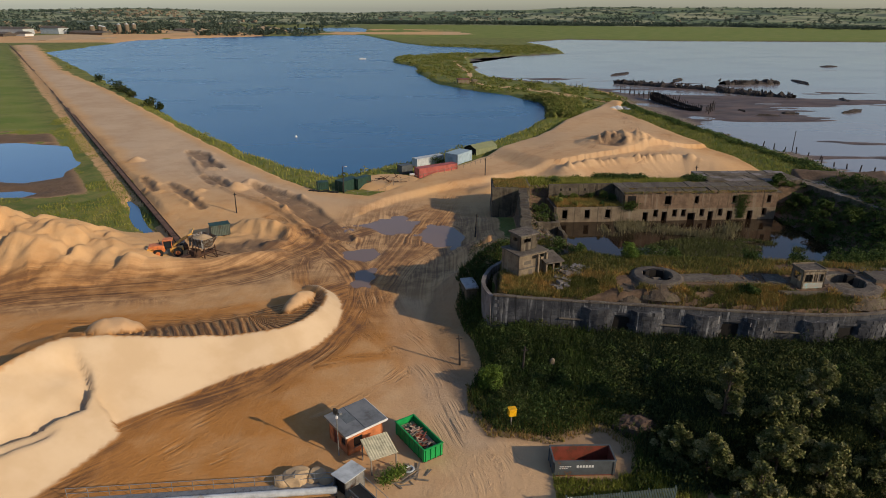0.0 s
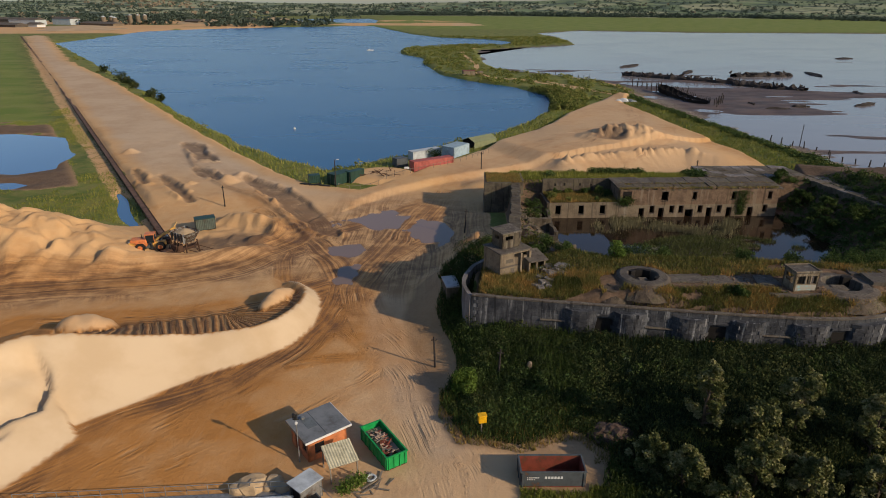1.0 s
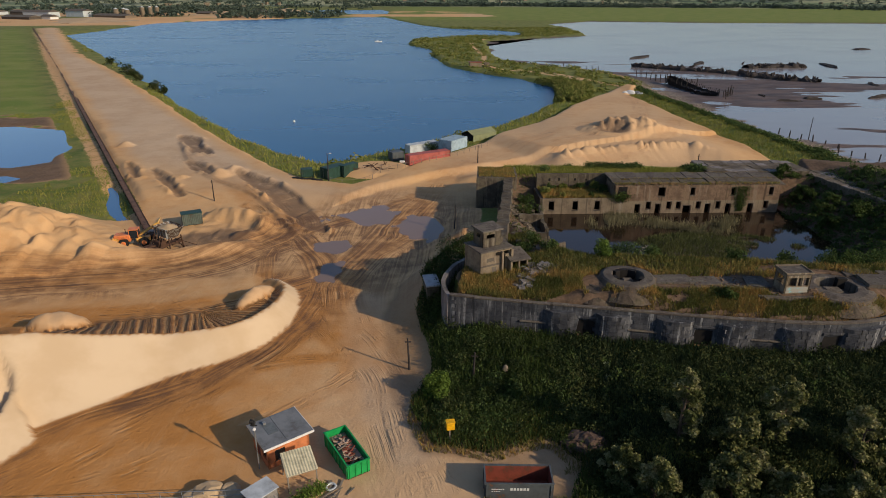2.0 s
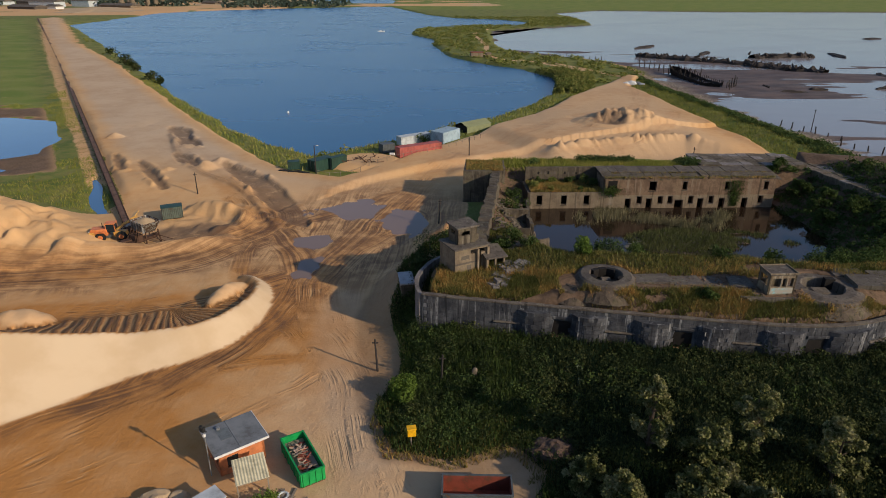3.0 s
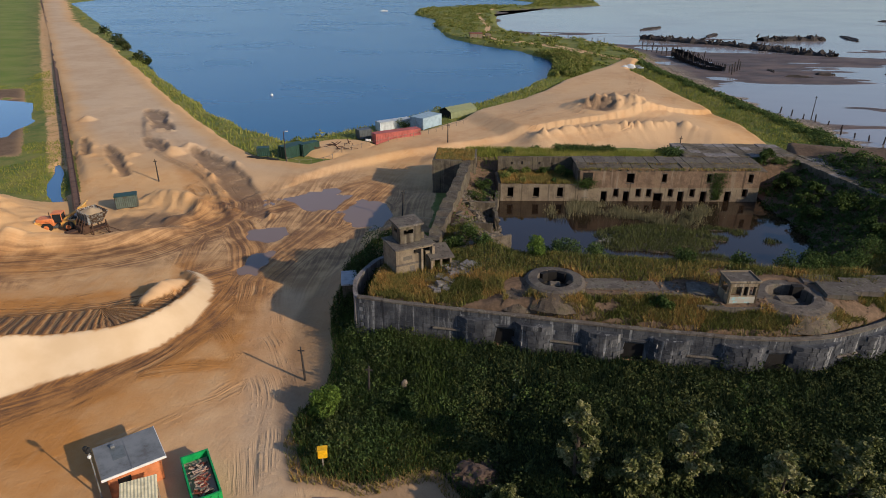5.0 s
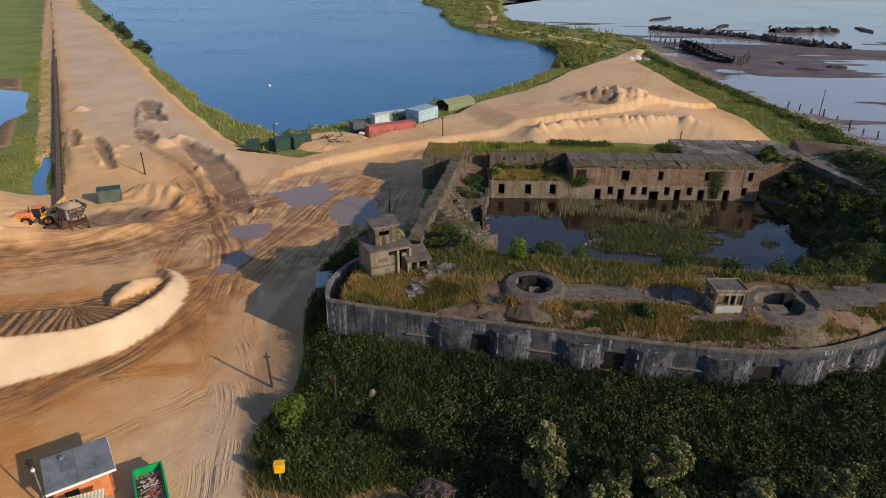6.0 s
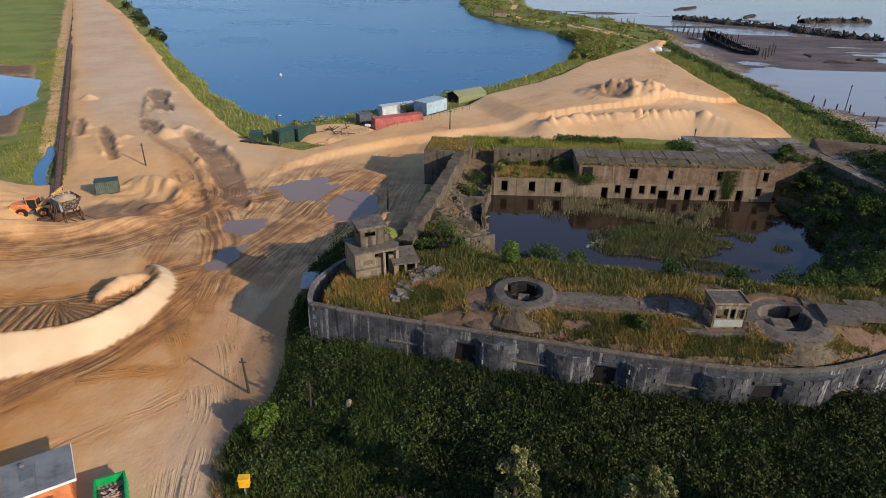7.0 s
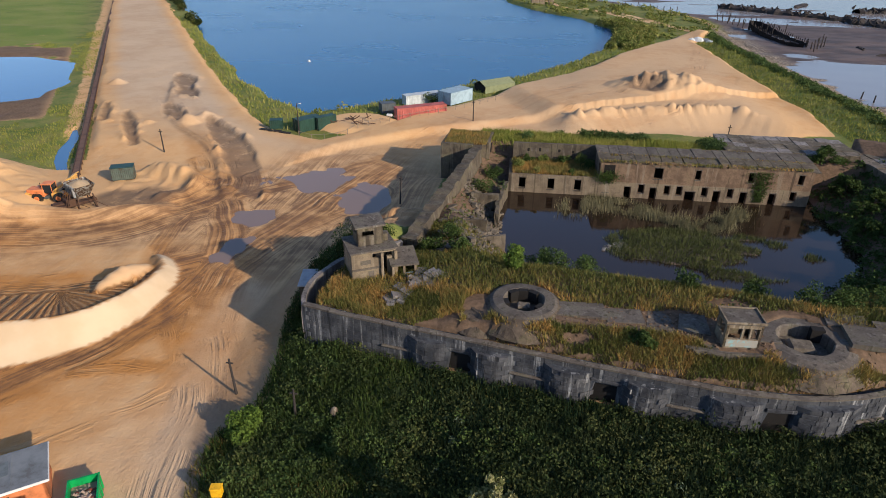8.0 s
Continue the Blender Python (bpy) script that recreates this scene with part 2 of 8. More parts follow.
def ground_material():
    n = Nodes("ground")
    pos = n.geo.outputs["Position"]
    wide, mid, fine, grit = n.noise(0.05, 4), n.noise(0.35, 5, 0.6), n.noise(2.2, 5, 0.65), n.noise(9.0, 3, 0.6)
    drag_a = n.noise(0.9, 5, 0.62, n.place(1.7, 0.15, 1, turn=0.55))
    drag_b = n.noise(0.9, 5, 0.62, n.place(1.7, 0.15, 1, turn=-0.45))
    drag_c = n.noise(0.9, 5, 0.62, n.place(0.3, 1.5, 1, turn=0.35))
    drag = n.mix(n.ramp(n.noise(0.045, 2), 0.45, 0.55), drag_a, drag_b)
    drag = n.mix(n.ramp(n.noise(0.06, 2, 0.5, n.place(1, 1, 1, turn=1.2)), 0.58, 0.68), drag, drag_c)
    # wheel tracks across each lane
    u, lane = n.attr("across"), n.attr("lane")
    wob = n.math("ADD", n.math("MULTIPLY", mid, 3.0), n.math("MULTIPLY", wide, 5.0))
    at = n.add("ShaderNodeSeparateXYZ", {0: pos})
    streak = n.add("ShaderNodeCombineXYZ", {0: n.math("ADD", n.math("MULTIPLY", u, 2.1), n.math("MULTIPLY", n.noise(0.07, 2), 5.0)), 1: n.math("MULTIPLY", at.outputs[0], 0.05), 2: n.math("MULTIPLY", at.outputs[1], 0.05)}).outputs[0]
    comb = n.math("MULTIPLY", n.math("SUBTRACT", n.noise(1.0, 3, 0.6, streak), 0.5), 7.0)
    comb = n.math("ADD", comb, n.math("MULTIPLY", n.math("SINE", n.math("ADD", n.math("MULTIPLY", u, 6.4), wob)), n.math("MULTIPLY", n.attr("comb"), 1.5)))
    broken = n.math("MAXIMUM", n.ramp(n.math("ADD", n.noise(0.14, 4, 0.65), n.math("MULTIPLY", fine, 0.25)), 0.60, 0.80), n.math("MULTIPLY", n.attr("comb"), 0.9))
    tracks = n.math("MULTIPLY", n.math("MULTIPLY", comb, lane), broken)
    pale, orange = (0.57, 0.345, 0.165), (0.45, 0.200, 0.055)
    hue = n.math("ADD", n.attr("orange"), n.math("MULTIPLY", n.math("SUBTRACT", n.math("ADD", wide, mid), 1.0), 1.2), True)
    sand = n.mix(hue, pale, orange)
    sand = n.mix(n.math("MULTIPLY", n.ramp(drag, 0.54, 0.74), 0.08), sand, (0.27, 0.140, 0.058))
    sand = n.mix(n.math("MULTIPLY", n.ramp(drag, 0.46, 0.30), 0.10), sand, (0.58, 0.40, 0.23))
    sand = n.mix(n.math("MULTIPLY", n.ramp(tracks, 0.2, 0.9), 0.48), sand, (0.165, 0.082, 0.036))
    sand = n.mix(n.math("MULTIPLY", n.ramp(tracks, -0.15, -0.7), 0.40), sand, (0.52, 0.34, 0.18))
    dry = n.mix(n.ramp(n.math("ADD", wide, n.math("MULTIPLY", mid, 0.5)), 0.55, 0.95), (0.52, 0.400, 0.285), (0.43, 0.320, 0.220))
    sand = n.mix(n.math("MULTIPLY", n.attr("dry"), 0.7), sand, dry)
    ruts = n.attr("rut")
    sand = n.mix(n.math("MULTIPLY", ruts, 0.16), sand, (0.20, 0.105, 0.045))
    sand = n.mix(n.math("MULTIPLY", n.ramp(grit, 0.54, 0.78), 0.22), sand, (0.28, 0.15, 0.07))
    clean = n.mix(n.ramp(n.noise(0.16, 4, 0.55), 0.35, 0.65), (0.62, 0.465, 0.30), (0.55, 0.395, 0.24))
    sand = n.mix(n.attr("clean"), sand, clean)
    earthy = n.mix(n.ramp(n.math("ADD", fine, n.math("MULTIPLY", mid, 0.6)), 0.6, 1.0), (0.135, 0.088, 0.060), (0.070, 0.047, 0.032))
    sand = n.mix(n.attr("earth"), sand, earthy)
    sand = n.mix(n.math("MULTIPLY", n.math("MULTIPLY", n.attr("spoil"), 0.85), n.ramp(n.math("ADD", mid, n.math("MULTIPLY", fine, 0.5)), 0.30, 0.75)), sand, (0.150, 0.098, 0.064))
    # the wet mask also carries the shade strip painted beside the fort's flank
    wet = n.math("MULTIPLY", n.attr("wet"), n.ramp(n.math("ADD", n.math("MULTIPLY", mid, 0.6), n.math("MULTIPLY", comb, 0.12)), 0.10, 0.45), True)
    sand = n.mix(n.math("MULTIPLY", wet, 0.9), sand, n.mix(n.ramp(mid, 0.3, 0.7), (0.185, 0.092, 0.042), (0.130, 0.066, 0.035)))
    g1 = n.mix(n.ramp(n.noise(0.12, 4), 0.35, 0.65), (0.085, 0.125, 0.024), (0.20, 0.205, 0.05))
    g1 = n.mix(n.math("MULTIPLY", n.ramp(n.math("ADD", mid, n.math("MULTIPLY", fine, 0.3)), 0.55, 0.85), 0.7), g1, (0.22, 0.18, 0.06))
    g1 = n.mix(n.math("MULTIPLY", n.ramp(fine, 0.4, 0.75), 0.45), g1, (0.045, 0.062, 0.016))
    lawn = n.mix(n.ramp(wide, 0.3, 0.7), (0.12, 0.17, 0.025), (0.20, 0.215, 0.05))
    lawn = n.mix(n.math("MULTIPLY", n.ramp(n.noise(0.2, 5, 0.65), 0.5, 0.75), 0.5), lawn, (0.07, 0.10, 0.02))
    lawn = n.mix(n.math("MULTIPLY", n.ramp(n.noise(0.03, 5, 0.65, n.place(0.4, 2.5, 1)), 0.52, 0.7), 0.5), lawn, (0.24, 0.21, 0.08))
    g1 = n.mix(n.attr("lawn"), g1, lawn)
    edge = n.math("ADD", n.attr("grass"), n.math("MULTIPLY", n.math("SUBTRACT", n.math("ADD", mid, fine), 1.0), 0.7))
    col = n.mix(n.ramp(edge, 0.4, 0.6), sand, g1)
    mudc = n.mix(n.ramp(n.noise(0.08, 5, 0.6, n.place(1, 2.2, 1)), 0.35, 0.65), (0.165, 0.115, 0.095), (0.070, 0.052, 0.047))
    mudc = n.mix(n.math("MULTIPLY", fine, 0.4), mudc, (0.06, 0.048, 0.04))
    col = n.mix(n.attr("mud"), col, mudc)
    stones = n.add("ShaderNodeTexVoronoi", {"Scale": 1.4, "Vector": pos})
    shingle = n.mix(n.ramp(stones.outputs["Distance"], 0.1, 0.6), (0.44, 0.35, 0.25), (0.12, 0.09, 0.065))
    col = n.mix(n.attr("shingle"), col, shingle)
    # far country: fields, woods and hedges, their colours shifted a little for haze
    cell = n.add("ShaderNodeTexVoronoi", {"Scale": 1.0, "Vector": n.place(0.0042, 0.0026, 0)})
    pick = n.add("ShaderNodeSeparateColor", {0: cell.outputs["Color"]})
    field = n.mix(n.ramp(pick.outputs[0], 0.2, 0.8), (0.14, 0.18, 0.085), (0.30, 0.30, 0.17))
    wood = n.ramp(n.noise(0.006, 4, 0.6, n.place(1, 0.6, 0)), 0.50, 0.56)
    far = n.mix(n.math("MULTIPLY", wood, 0.85), field, (0.045, 0.07, 0.05))
    col = n.mix(n.attr("far"), col, far)
    rough = n.math("SUBTRACT", 0.92, n.math("ADD", n.math("MULTIPLY", wet, 0.22), n.math("MULTIPLY", n.attr("mud"), 0.32)))
    calm = n.math("SUBTRACT", 1.0, n.math("MULTIPLY", n.attr("clean"), 0.85))
    near = n.math("SUBTRACT", 1.0, n.attr("far"))
    spot = n.bump(fine, n.math("MULTIPLY", n.math("MULTIPLY", calm, near), 0.55), 0.14)
    spot = n.bump(n.math("MULTIPLY", drag, calm), 0.08, 0.25, spot)
    spot = n.bump(tracks, 0.75, 0.12, spot)
    spot = n.bump(mid, n.math("MULTIPLY", calm, 0.4), 0.25, spot)
    return n.out(col, rough, spot, 0, 0.2)


def stone_material(name, light, dark, stain=(0.42, 0.42, 0.40), spread=0.35, moss=0.0, cracks=False, streak=1.7):
    """Weathered masonry or concrete with runs of white and black down its face."""
    n = Nodes(name)
    big, fine = n.noise(0.6, 5, 0.65), n.noise(6, 4, 0.6)
    runs = n.noise(1.0, 4, 0.6, n.place(streak, streak, 0.22 if streak > 2 else 0.12))
    col = n.mix(n.ramp(big, 0.35, 0.65), dark, light)
    col = n.mix(n.math("MULTIPLY", n.ramp(runs, 0.55, 0.7), 0.75), col, stain)
    col = n.mix(n.math("MULTIPLY", n.ramp(n.noise(0.9, 4, 0.6, n.place(2.3, 2.3, 0.1)), 0.54, 0.68), 0.8), col, scale3(dark, 0.4))
    col = n.mix(n.math("MULTIPLY", n.ramp(fine, 0.45, 0.75), 0.4), col, scale3(dark, 0.55))
    if moss:
        col = n.mix(n.math("MULTIPLY", n.ramp(n.math("ADD", big, n.math("MULTIPLY", fine, 0.4)), 0.68, 0.9), moss), col, (0.07, 0.075, 0.025))
    obj = n.add("ShaderNodeObjectInfo").outputs["Random"]
    obj = n.math("FRACT", n.math("ADD", obj, n.geo.outputs["Random Per Island"]))
    col = n.mix(n.math("MULTIPLY", obj, spread), col, scale3(dark, 0.7))
    if cracks:
        crack = n.add("ShaderNodeTexVoronoi", {"Scale": 0.75, "Vector": n.add("ShaderNodeVectorMath", {0: n.geo.outputs["Position"], 1: n.add("ShaderNodeTexNoise", {"Scale": 0.9, "Detail": 3.0}).outputs["Color"]}, operation="ADD").outputs[0]}, feature="DISTANCE_TO_EDGE")
        col = n.mix(n.math("MULTIPLY", n.ramp(crack.outputs["Distance"], 0.03, 0.006), n.ramp(n.noise(0.8, 3), 0.48, 0.58)), col, (0.03, 0.024, 0.018))
        col = n.mix(n.math("MULTIPLY", n.ramp(n.noise(1.7, 5, 0.7), 0.52, 0.66), 0.7), col, (0.055, 0.045, 0.026))
    return n.out(col, 0.9, n.bump(fine, 0.45, 0.06, n.bump(big, 0.3, 0.15)), 0, 0.2)


M_GROUND = ground_material()
M_LAKE = water("lake_water", (0.012, 0.088, 0.205), 0.25, 0.9, 0.018, 0.22)
M_ESTUARY = water("estuary_water", (0.24, 0.215, 0.21), 0.16, 0.5, 0.10)
M_POND = water("pond_water", (0.03, 0.10, 0.22), 0.05, 1.0, 0.04)
M_PUDDLE = water("puddle_water", (0.20, 0.135, 0.10), 0.16, 1.5, 0.02, 0.3)
M_MOAT = water("flood_water", (0.022, 0.014, 0.009), 0.04, 1.2, 0.04)
M_WALL = stone_material("dark_granite", (0.075, 0.080, 0.092), (0.028, 0.031, 0.038), (0.26, 0.26, 0.265))
M_CONCRETE = stone_material("old_concrete", (0.155, 0.125, 0.09), (0.075, 0.06, 0.045), (0.22, 0.19, 0.15), moss=0.4)
M_PALE = stone_material("pale_render", (0.27, 0.21, 0.145), (0.15, 0.115, 0.08), (0.33, 0.28, 0.22), moss=0.2)
M_BRICKY = stone_material("old_brickwork", (0.225, 0.150, 0.100), (0.12, 0.078, 0.052), (0.25, 0.20, 0.15), moss=0.2)
M_SLAB = stone_material("grey_slab", (0.155, 0.13, 0.11), (0.085, 0.07, 0.058), (0.22, 0.195, 0.17), moss=0.35)
M_BLOCK = stone_material("granite_blocks", (0.092, 0.092, 0.098), (0.036, 0.038, 0.045), (0.38, 0.375, 0.37), spread=0.45, streak=1.9)
M_DOME = stone_material("brown_concrete", (0.15, 0.115, 0.085), (0.08, 0.06, 0.045), (0.20, 0.165, 0.13), moss=0.5, cracks=True)
# near-black colour painting the gloom inside openings; also the black scrawls
M_VOID = plain("painted_dark", (0.012, 0.010, 0.009), 0.9)
# brush, tall weed and thicket leaves: darkened in colour to stand for cloud shade
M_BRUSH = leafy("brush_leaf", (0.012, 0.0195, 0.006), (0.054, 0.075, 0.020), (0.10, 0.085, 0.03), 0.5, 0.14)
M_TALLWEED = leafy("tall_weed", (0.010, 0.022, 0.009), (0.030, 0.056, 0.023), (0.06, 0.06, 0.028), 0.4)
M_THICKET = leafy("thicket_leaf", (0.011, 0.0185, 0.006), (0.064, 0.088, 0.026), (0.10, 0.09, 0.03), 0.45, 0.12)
M_PALEWEED = leafy("pale_weed", (0.05, 0.075, 0.04), (0.14, 0.17, 0.10))
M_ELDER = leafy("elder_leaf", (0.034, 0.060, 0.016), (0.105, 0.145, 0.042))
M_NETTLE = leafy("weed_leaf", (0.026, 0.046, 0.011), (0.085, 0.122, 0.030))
M_TREELEAF = leafy("tree_leaf", (0.034, 0.046, 0.012), (0.22, 0.225, 0.075), (0.34, 0.30, 0.16), 0.6, 0.5)
M_BUSHLEAF = leafy("bush_leaf", (0.06, 0.10, 0.015), (0.14, 0.20, 0.035))
M_DRYGRASS = leafy("dry_grass", (0.13, 0.125, 0.034), (0.31, 0.235, 0.075), (0.42, 0.22, 0.07), 0.75, 0.35)
M_OLIVE = leafy("olive_grass", (0.06, 0.072, 0.018), (0.16, 0.16, 0.042), (0.27, 0.18, 0.06), 0.6, 0.5)
M_REED = leafy("reed", (0.12, 0.115, 0.06), (0.24, 0.21, 0.12))
M_MARSHGRASS = leafy("marsh_grass", (0.06, 0.075, 0.025), (0.12, 0.125, 0.045))
M_LAKEGRASS = leafy("shore_grass", (0.13, 0.16, 0.028), (0.30, 0.29, 0.06), (0.36, 0.29, 0.10), 0.5)
# paler copy of the weed leaf, sunlight worked into its colour
M_SCRUB = leafy("sunlit_scrub", (0.065, 0.092, 0.018), (0.24, 0.25, 0.06), (0.32, 0.26, 0.10), 0.45)
M_BARK = plain("bark", (0.09, 0.065, 0.045), 0.9)
M_STEEL = painted("dull_steel", (0.30, 0.30, 0.29), wear=0.25, rough=0.45, metal=0.5)
M_RUST = painted("rusty_steel", (0.13, 0.07, 0.045), (0.07, 0.035, 0.02), 0.5, 0.8)
M_TIMBER = plain("black_timber", (0.045, 0.036, 0.032), 0.85)
M_GREY_WOOD = plain("weathered_wood", (0.24, 0.20, 0.155), 0.85)
M_WHITE = plain("white_paint", (0.72, 0.71, 0.68), 0.5, 0.85)
M_GLASS = plain("dark_glass", (0.02, 0.025, 0.03), 0.08, 0.9, bump=0.0)
M_RUBBER = plain("rubber", (0.022, 0.021, 0.020), 0.85)
M_RUBBLE = stone_material("rubble", (0.19, 0.155, 0.12), (0.09, 0.074, 0.056), (0.26, 0.23, 0.19))
M_CHIP = stone_material("broken_slab", (0.25, 0.225, 0.215), (0.14, 0.122, 0.112), (0.36, 0.33, 0.30))

# ---- the land ----
WATER_Z, MOAT_Z, PUDDLE_Z, POND_Z = -1.0, 1.2, 0.16, -0.45
LAKE = [(-27, 166), (-40, 176), (-60, 198), (-77, 220), (-97, 246), (-135, 302), (-189, 377), (-255, 470), (-330, 574), (-395, 660),
        (-398, 740), (-421, 917), (-381, 997), (-280, 1101), (-139, 1177), (-85, 1004), (-48, 889), (-13, 823), (42, 792), (71, 740),
        (60, 681), (13, 676), (-31, 638), (-45, 607), (-37, 555), (-19, 522), (-14, 457), (0, 393), (18, 366), (38, 342),
        (51, 310), (50, 292), (45, 268), (31, 235), (17, 213), (4, 199), (-5, 187), (-13, 182), (-20, 171)]
ESTUARY = [(114, 100), (113, 160), (111, 192), (108, 211), (103, 241), (98, 273), (97, 310), (96, 350), (78, 388), (57, 404), (35, 429),
           (27, 490), (27, 606), (68, 648), (133, 697), (137, 768), (122, 944), (198, 1047), (365, 1014), (700, 1024), (3000, 1120), (3000, -500), (130, -500)]
LAGOON = [(-300, 1300), (-150, 1320), (-165, 1500), (-200, 1640), (-330, 1600), (-420, 1420)]
POND = [(-150, 204), (-137, 207), (-118, 203), (-102, 180), (-97, 163), (-104, 156), (-122, 160), (-160, 182)]
INLET = [(-70.9, 141.1), (-70.1, 142.0), (-66.1, 137.0), (-61.7, 128.9), (-57.6, 122.8), (-54.3, 119.5), (-56.6, 118.8), (-60.7, 123.3), (-64.3, 128.8), (-67.3, 135.5)]
SAND = [(-120, 20), (-120, 118), (-92, 127), (-70, 121), (-58, 118), (-54, 124), (-275, 440), (-483, 745), (-470, 768), (-264, 458), (-168, 335),
        (-89, 225), (-56, 181), (-38, 158), (-25, 146), (-15, 143), (-8, 152), (2, 169), (14, 185), (33, 211), (50, 248), (74, 293), (84, 309),
        (88, 304), (79, 279), (83, 227), (89, 190), (91, 168), (74, 165), (50, 163), (30, 157), (16, 147), (13, 128), (14, 100), (8, 88),
        (1, 88), (1, 80), (2.5, 72), (3.9, 64), (7.4, 55.2), (13, 54.6), (19.5, 56.5), (20.5, 50), (19.5, 46), (60, 43), (60, 20)]
FORT = [(8.8, 75.4), (15, 74.2), (24, 73), (34.5, 71.6), (44, 70.4), (50, 70), (56, 70.7), (62, 73), (70, 78), (79, 87), (88, 102), (93, 118),
        (101, 137), (81, 143), (66, 143), (30, 143), (13, 137), (12.5, 127.5), (17, 127), (15.2, 93), (10, 86)]
YARD = [(24.5, 126), (25, 107), (28, 101), (31, 97), (36, 96), (45, 97), (51, 96), (56, 94), (62, 95), (69, 102), (72.5, 110), (72, 121), (72, 128)]
CREST = curve_line([(-18.5, 91.5, 1.0), (-15.6, 88.5, 1.5), (-14.6, 83, 2.1), (-15.8, 77, 2.6), (-19, 73, 2.9), (-25, 70.2, 3.4), (-32.8, 66.3, 5.4),
                    (-39.6, 62.5, 7.2), (-42.6, 55.6, 7.4), (-47, 46, 7.0), (-54, 36, 6.0)], 1.5)
LANES = [curve_line([(-110, 76), (-66, 89), (-51, 93), (-34, 98), (-25, 107), (-22, 116), (-27, 126), (-36, 137), (-60, 165)], 3),
         curve_line([(9, 30), (7, 50), (2, 64.5), (-4, 78), (-8.9, 93), (-3, 112), (2, 135), (6, 152), (20, 172), (60, 215)], 3),
         curve_line([(-40, 36), (-31, 48), (-23, 57), (-14, 70), (-10, 84), (-13, 100), (-20, 112), (-33, 128)], 3),
         curve_line([(-52, 78), (-38, 80), (-24, 84), (-12, 92), (-5, 105), (2, 120)], 3)]
LANES += [curve_line([(-26, 47), (-18, 51.5), (-12, 57), (-6, 62), (-2, 68), (-3, 78), (-7, 90)], 3),
          curve_line([(7.5, 46), (5.5, 55), (1.5, 64), (-6, 75), (-16, 84), (-21, 96), (-23, 108)], 3),
          curve_line([(-34, 52), (-25, 60), (-17, 66), (-9, 70), (-1, 71)], 3),
          curve_line([(18, 158), (36, 176), (56, 198), (72, 232), (80, 276)], 3), curve_line([(24, 160), (48, 168), (66, 184), (78, 214)], 3),
          curve_line([(-21, 110), (-14, 118), (-6, 128), (2, 140), (12, 152), (30, 168)], 3)]
LANE_WIDE = [7.0, 5.0, 3.6, 4.5, 1.7, 2.0, 1.6, 5.0, 3.5, 2.2]
# dug strips in the causeway: x, y, half width
DUG = [curve_line([(-74, 189, 0.8), (-68.5, 182.5, 3.0), (-65, 177, 1.6), (-60.5, 170, 2.6), (-57, 167, 0.8)], 2), curve_line([(-59, 159, 1.0), (-54, 153.5, 2.0), (-49, 148, 0.8)], 2),
       curve_line([(-43, 149.5, 0.8), (-37, 143, 2.2), (-31, 136.5, 2.6), (-26, 129.5, 2.8), (-22, 124, 2.3), (-18, 117, 2.0), (-15.5, 114, 0.8)], 2),
       curve_line([(-65, 152, 0.5), (-58, 143, 1.2), (-50, 132.5, 0.8)], 2), curve_line([(-74, 157.5, 0.4), (-70, 151.5, 0.9), (-65, 144, 0.5)], 2)]
DUG_EDGE = curve_line([(-72.6, 185), (-60.2, 161.4), (-57.5, 157), (-47.9, 144.7), (-36.4, 135), (-29.2, 127), (-24.2, 118.6), (-19, 111)], 2)
POOL = [(-106, 148), (-100, 149.5), (-95, 147.5), (-96.5, 144), (-102, 143.5)]
PUDDLES = [(-10.0, 122.8, 5.2, 6.0), (2.6, 117.6, 3.6, 5.2), (-10.6, 97.0, 2.6, 4.2), (-11.5, 106.5, 3.4, 3.6)]
SCARPS = [([(-38.9, 62.6), (-36.0, 60.4), (-35.0, 58.7), (-34.3, 55.5), (-36.8, 52.0), (-39.5, 48.5)], 1.5), ([(-34.9, 53.2), (-35.6, 51.2), (-37.6, 48.6)], 0.7)]


def mound(x, y, cx, cy, rx, ry, h, turn=0.0, power=1.0):
    c, s = math.cos(radians(turn)), math.sin(radians(turn))
    u, v = ((x - cx) * c + (y - cy) * s) / rx, (-(x - cx) * s + (y - cy) * c) / ry
    return h * np.clip(1 - np.sqrt(u * u + v * v), 0, 1) ** power


def skyline(x, y):
    """Height of the distant hills by bearing."""
    a = np.degrees(np.arctan2(x, y))
    low = 14 + 24 * np.exp(-(((a + 24) / 7) ** 2)) + 34 * smooth(0, 14, a) + 14 * smooth(-12, 0, a)
    return low + 10 * (fbm(a * 0.28 + 40, np.zeros_like(a), 5, 3) - 0.5)


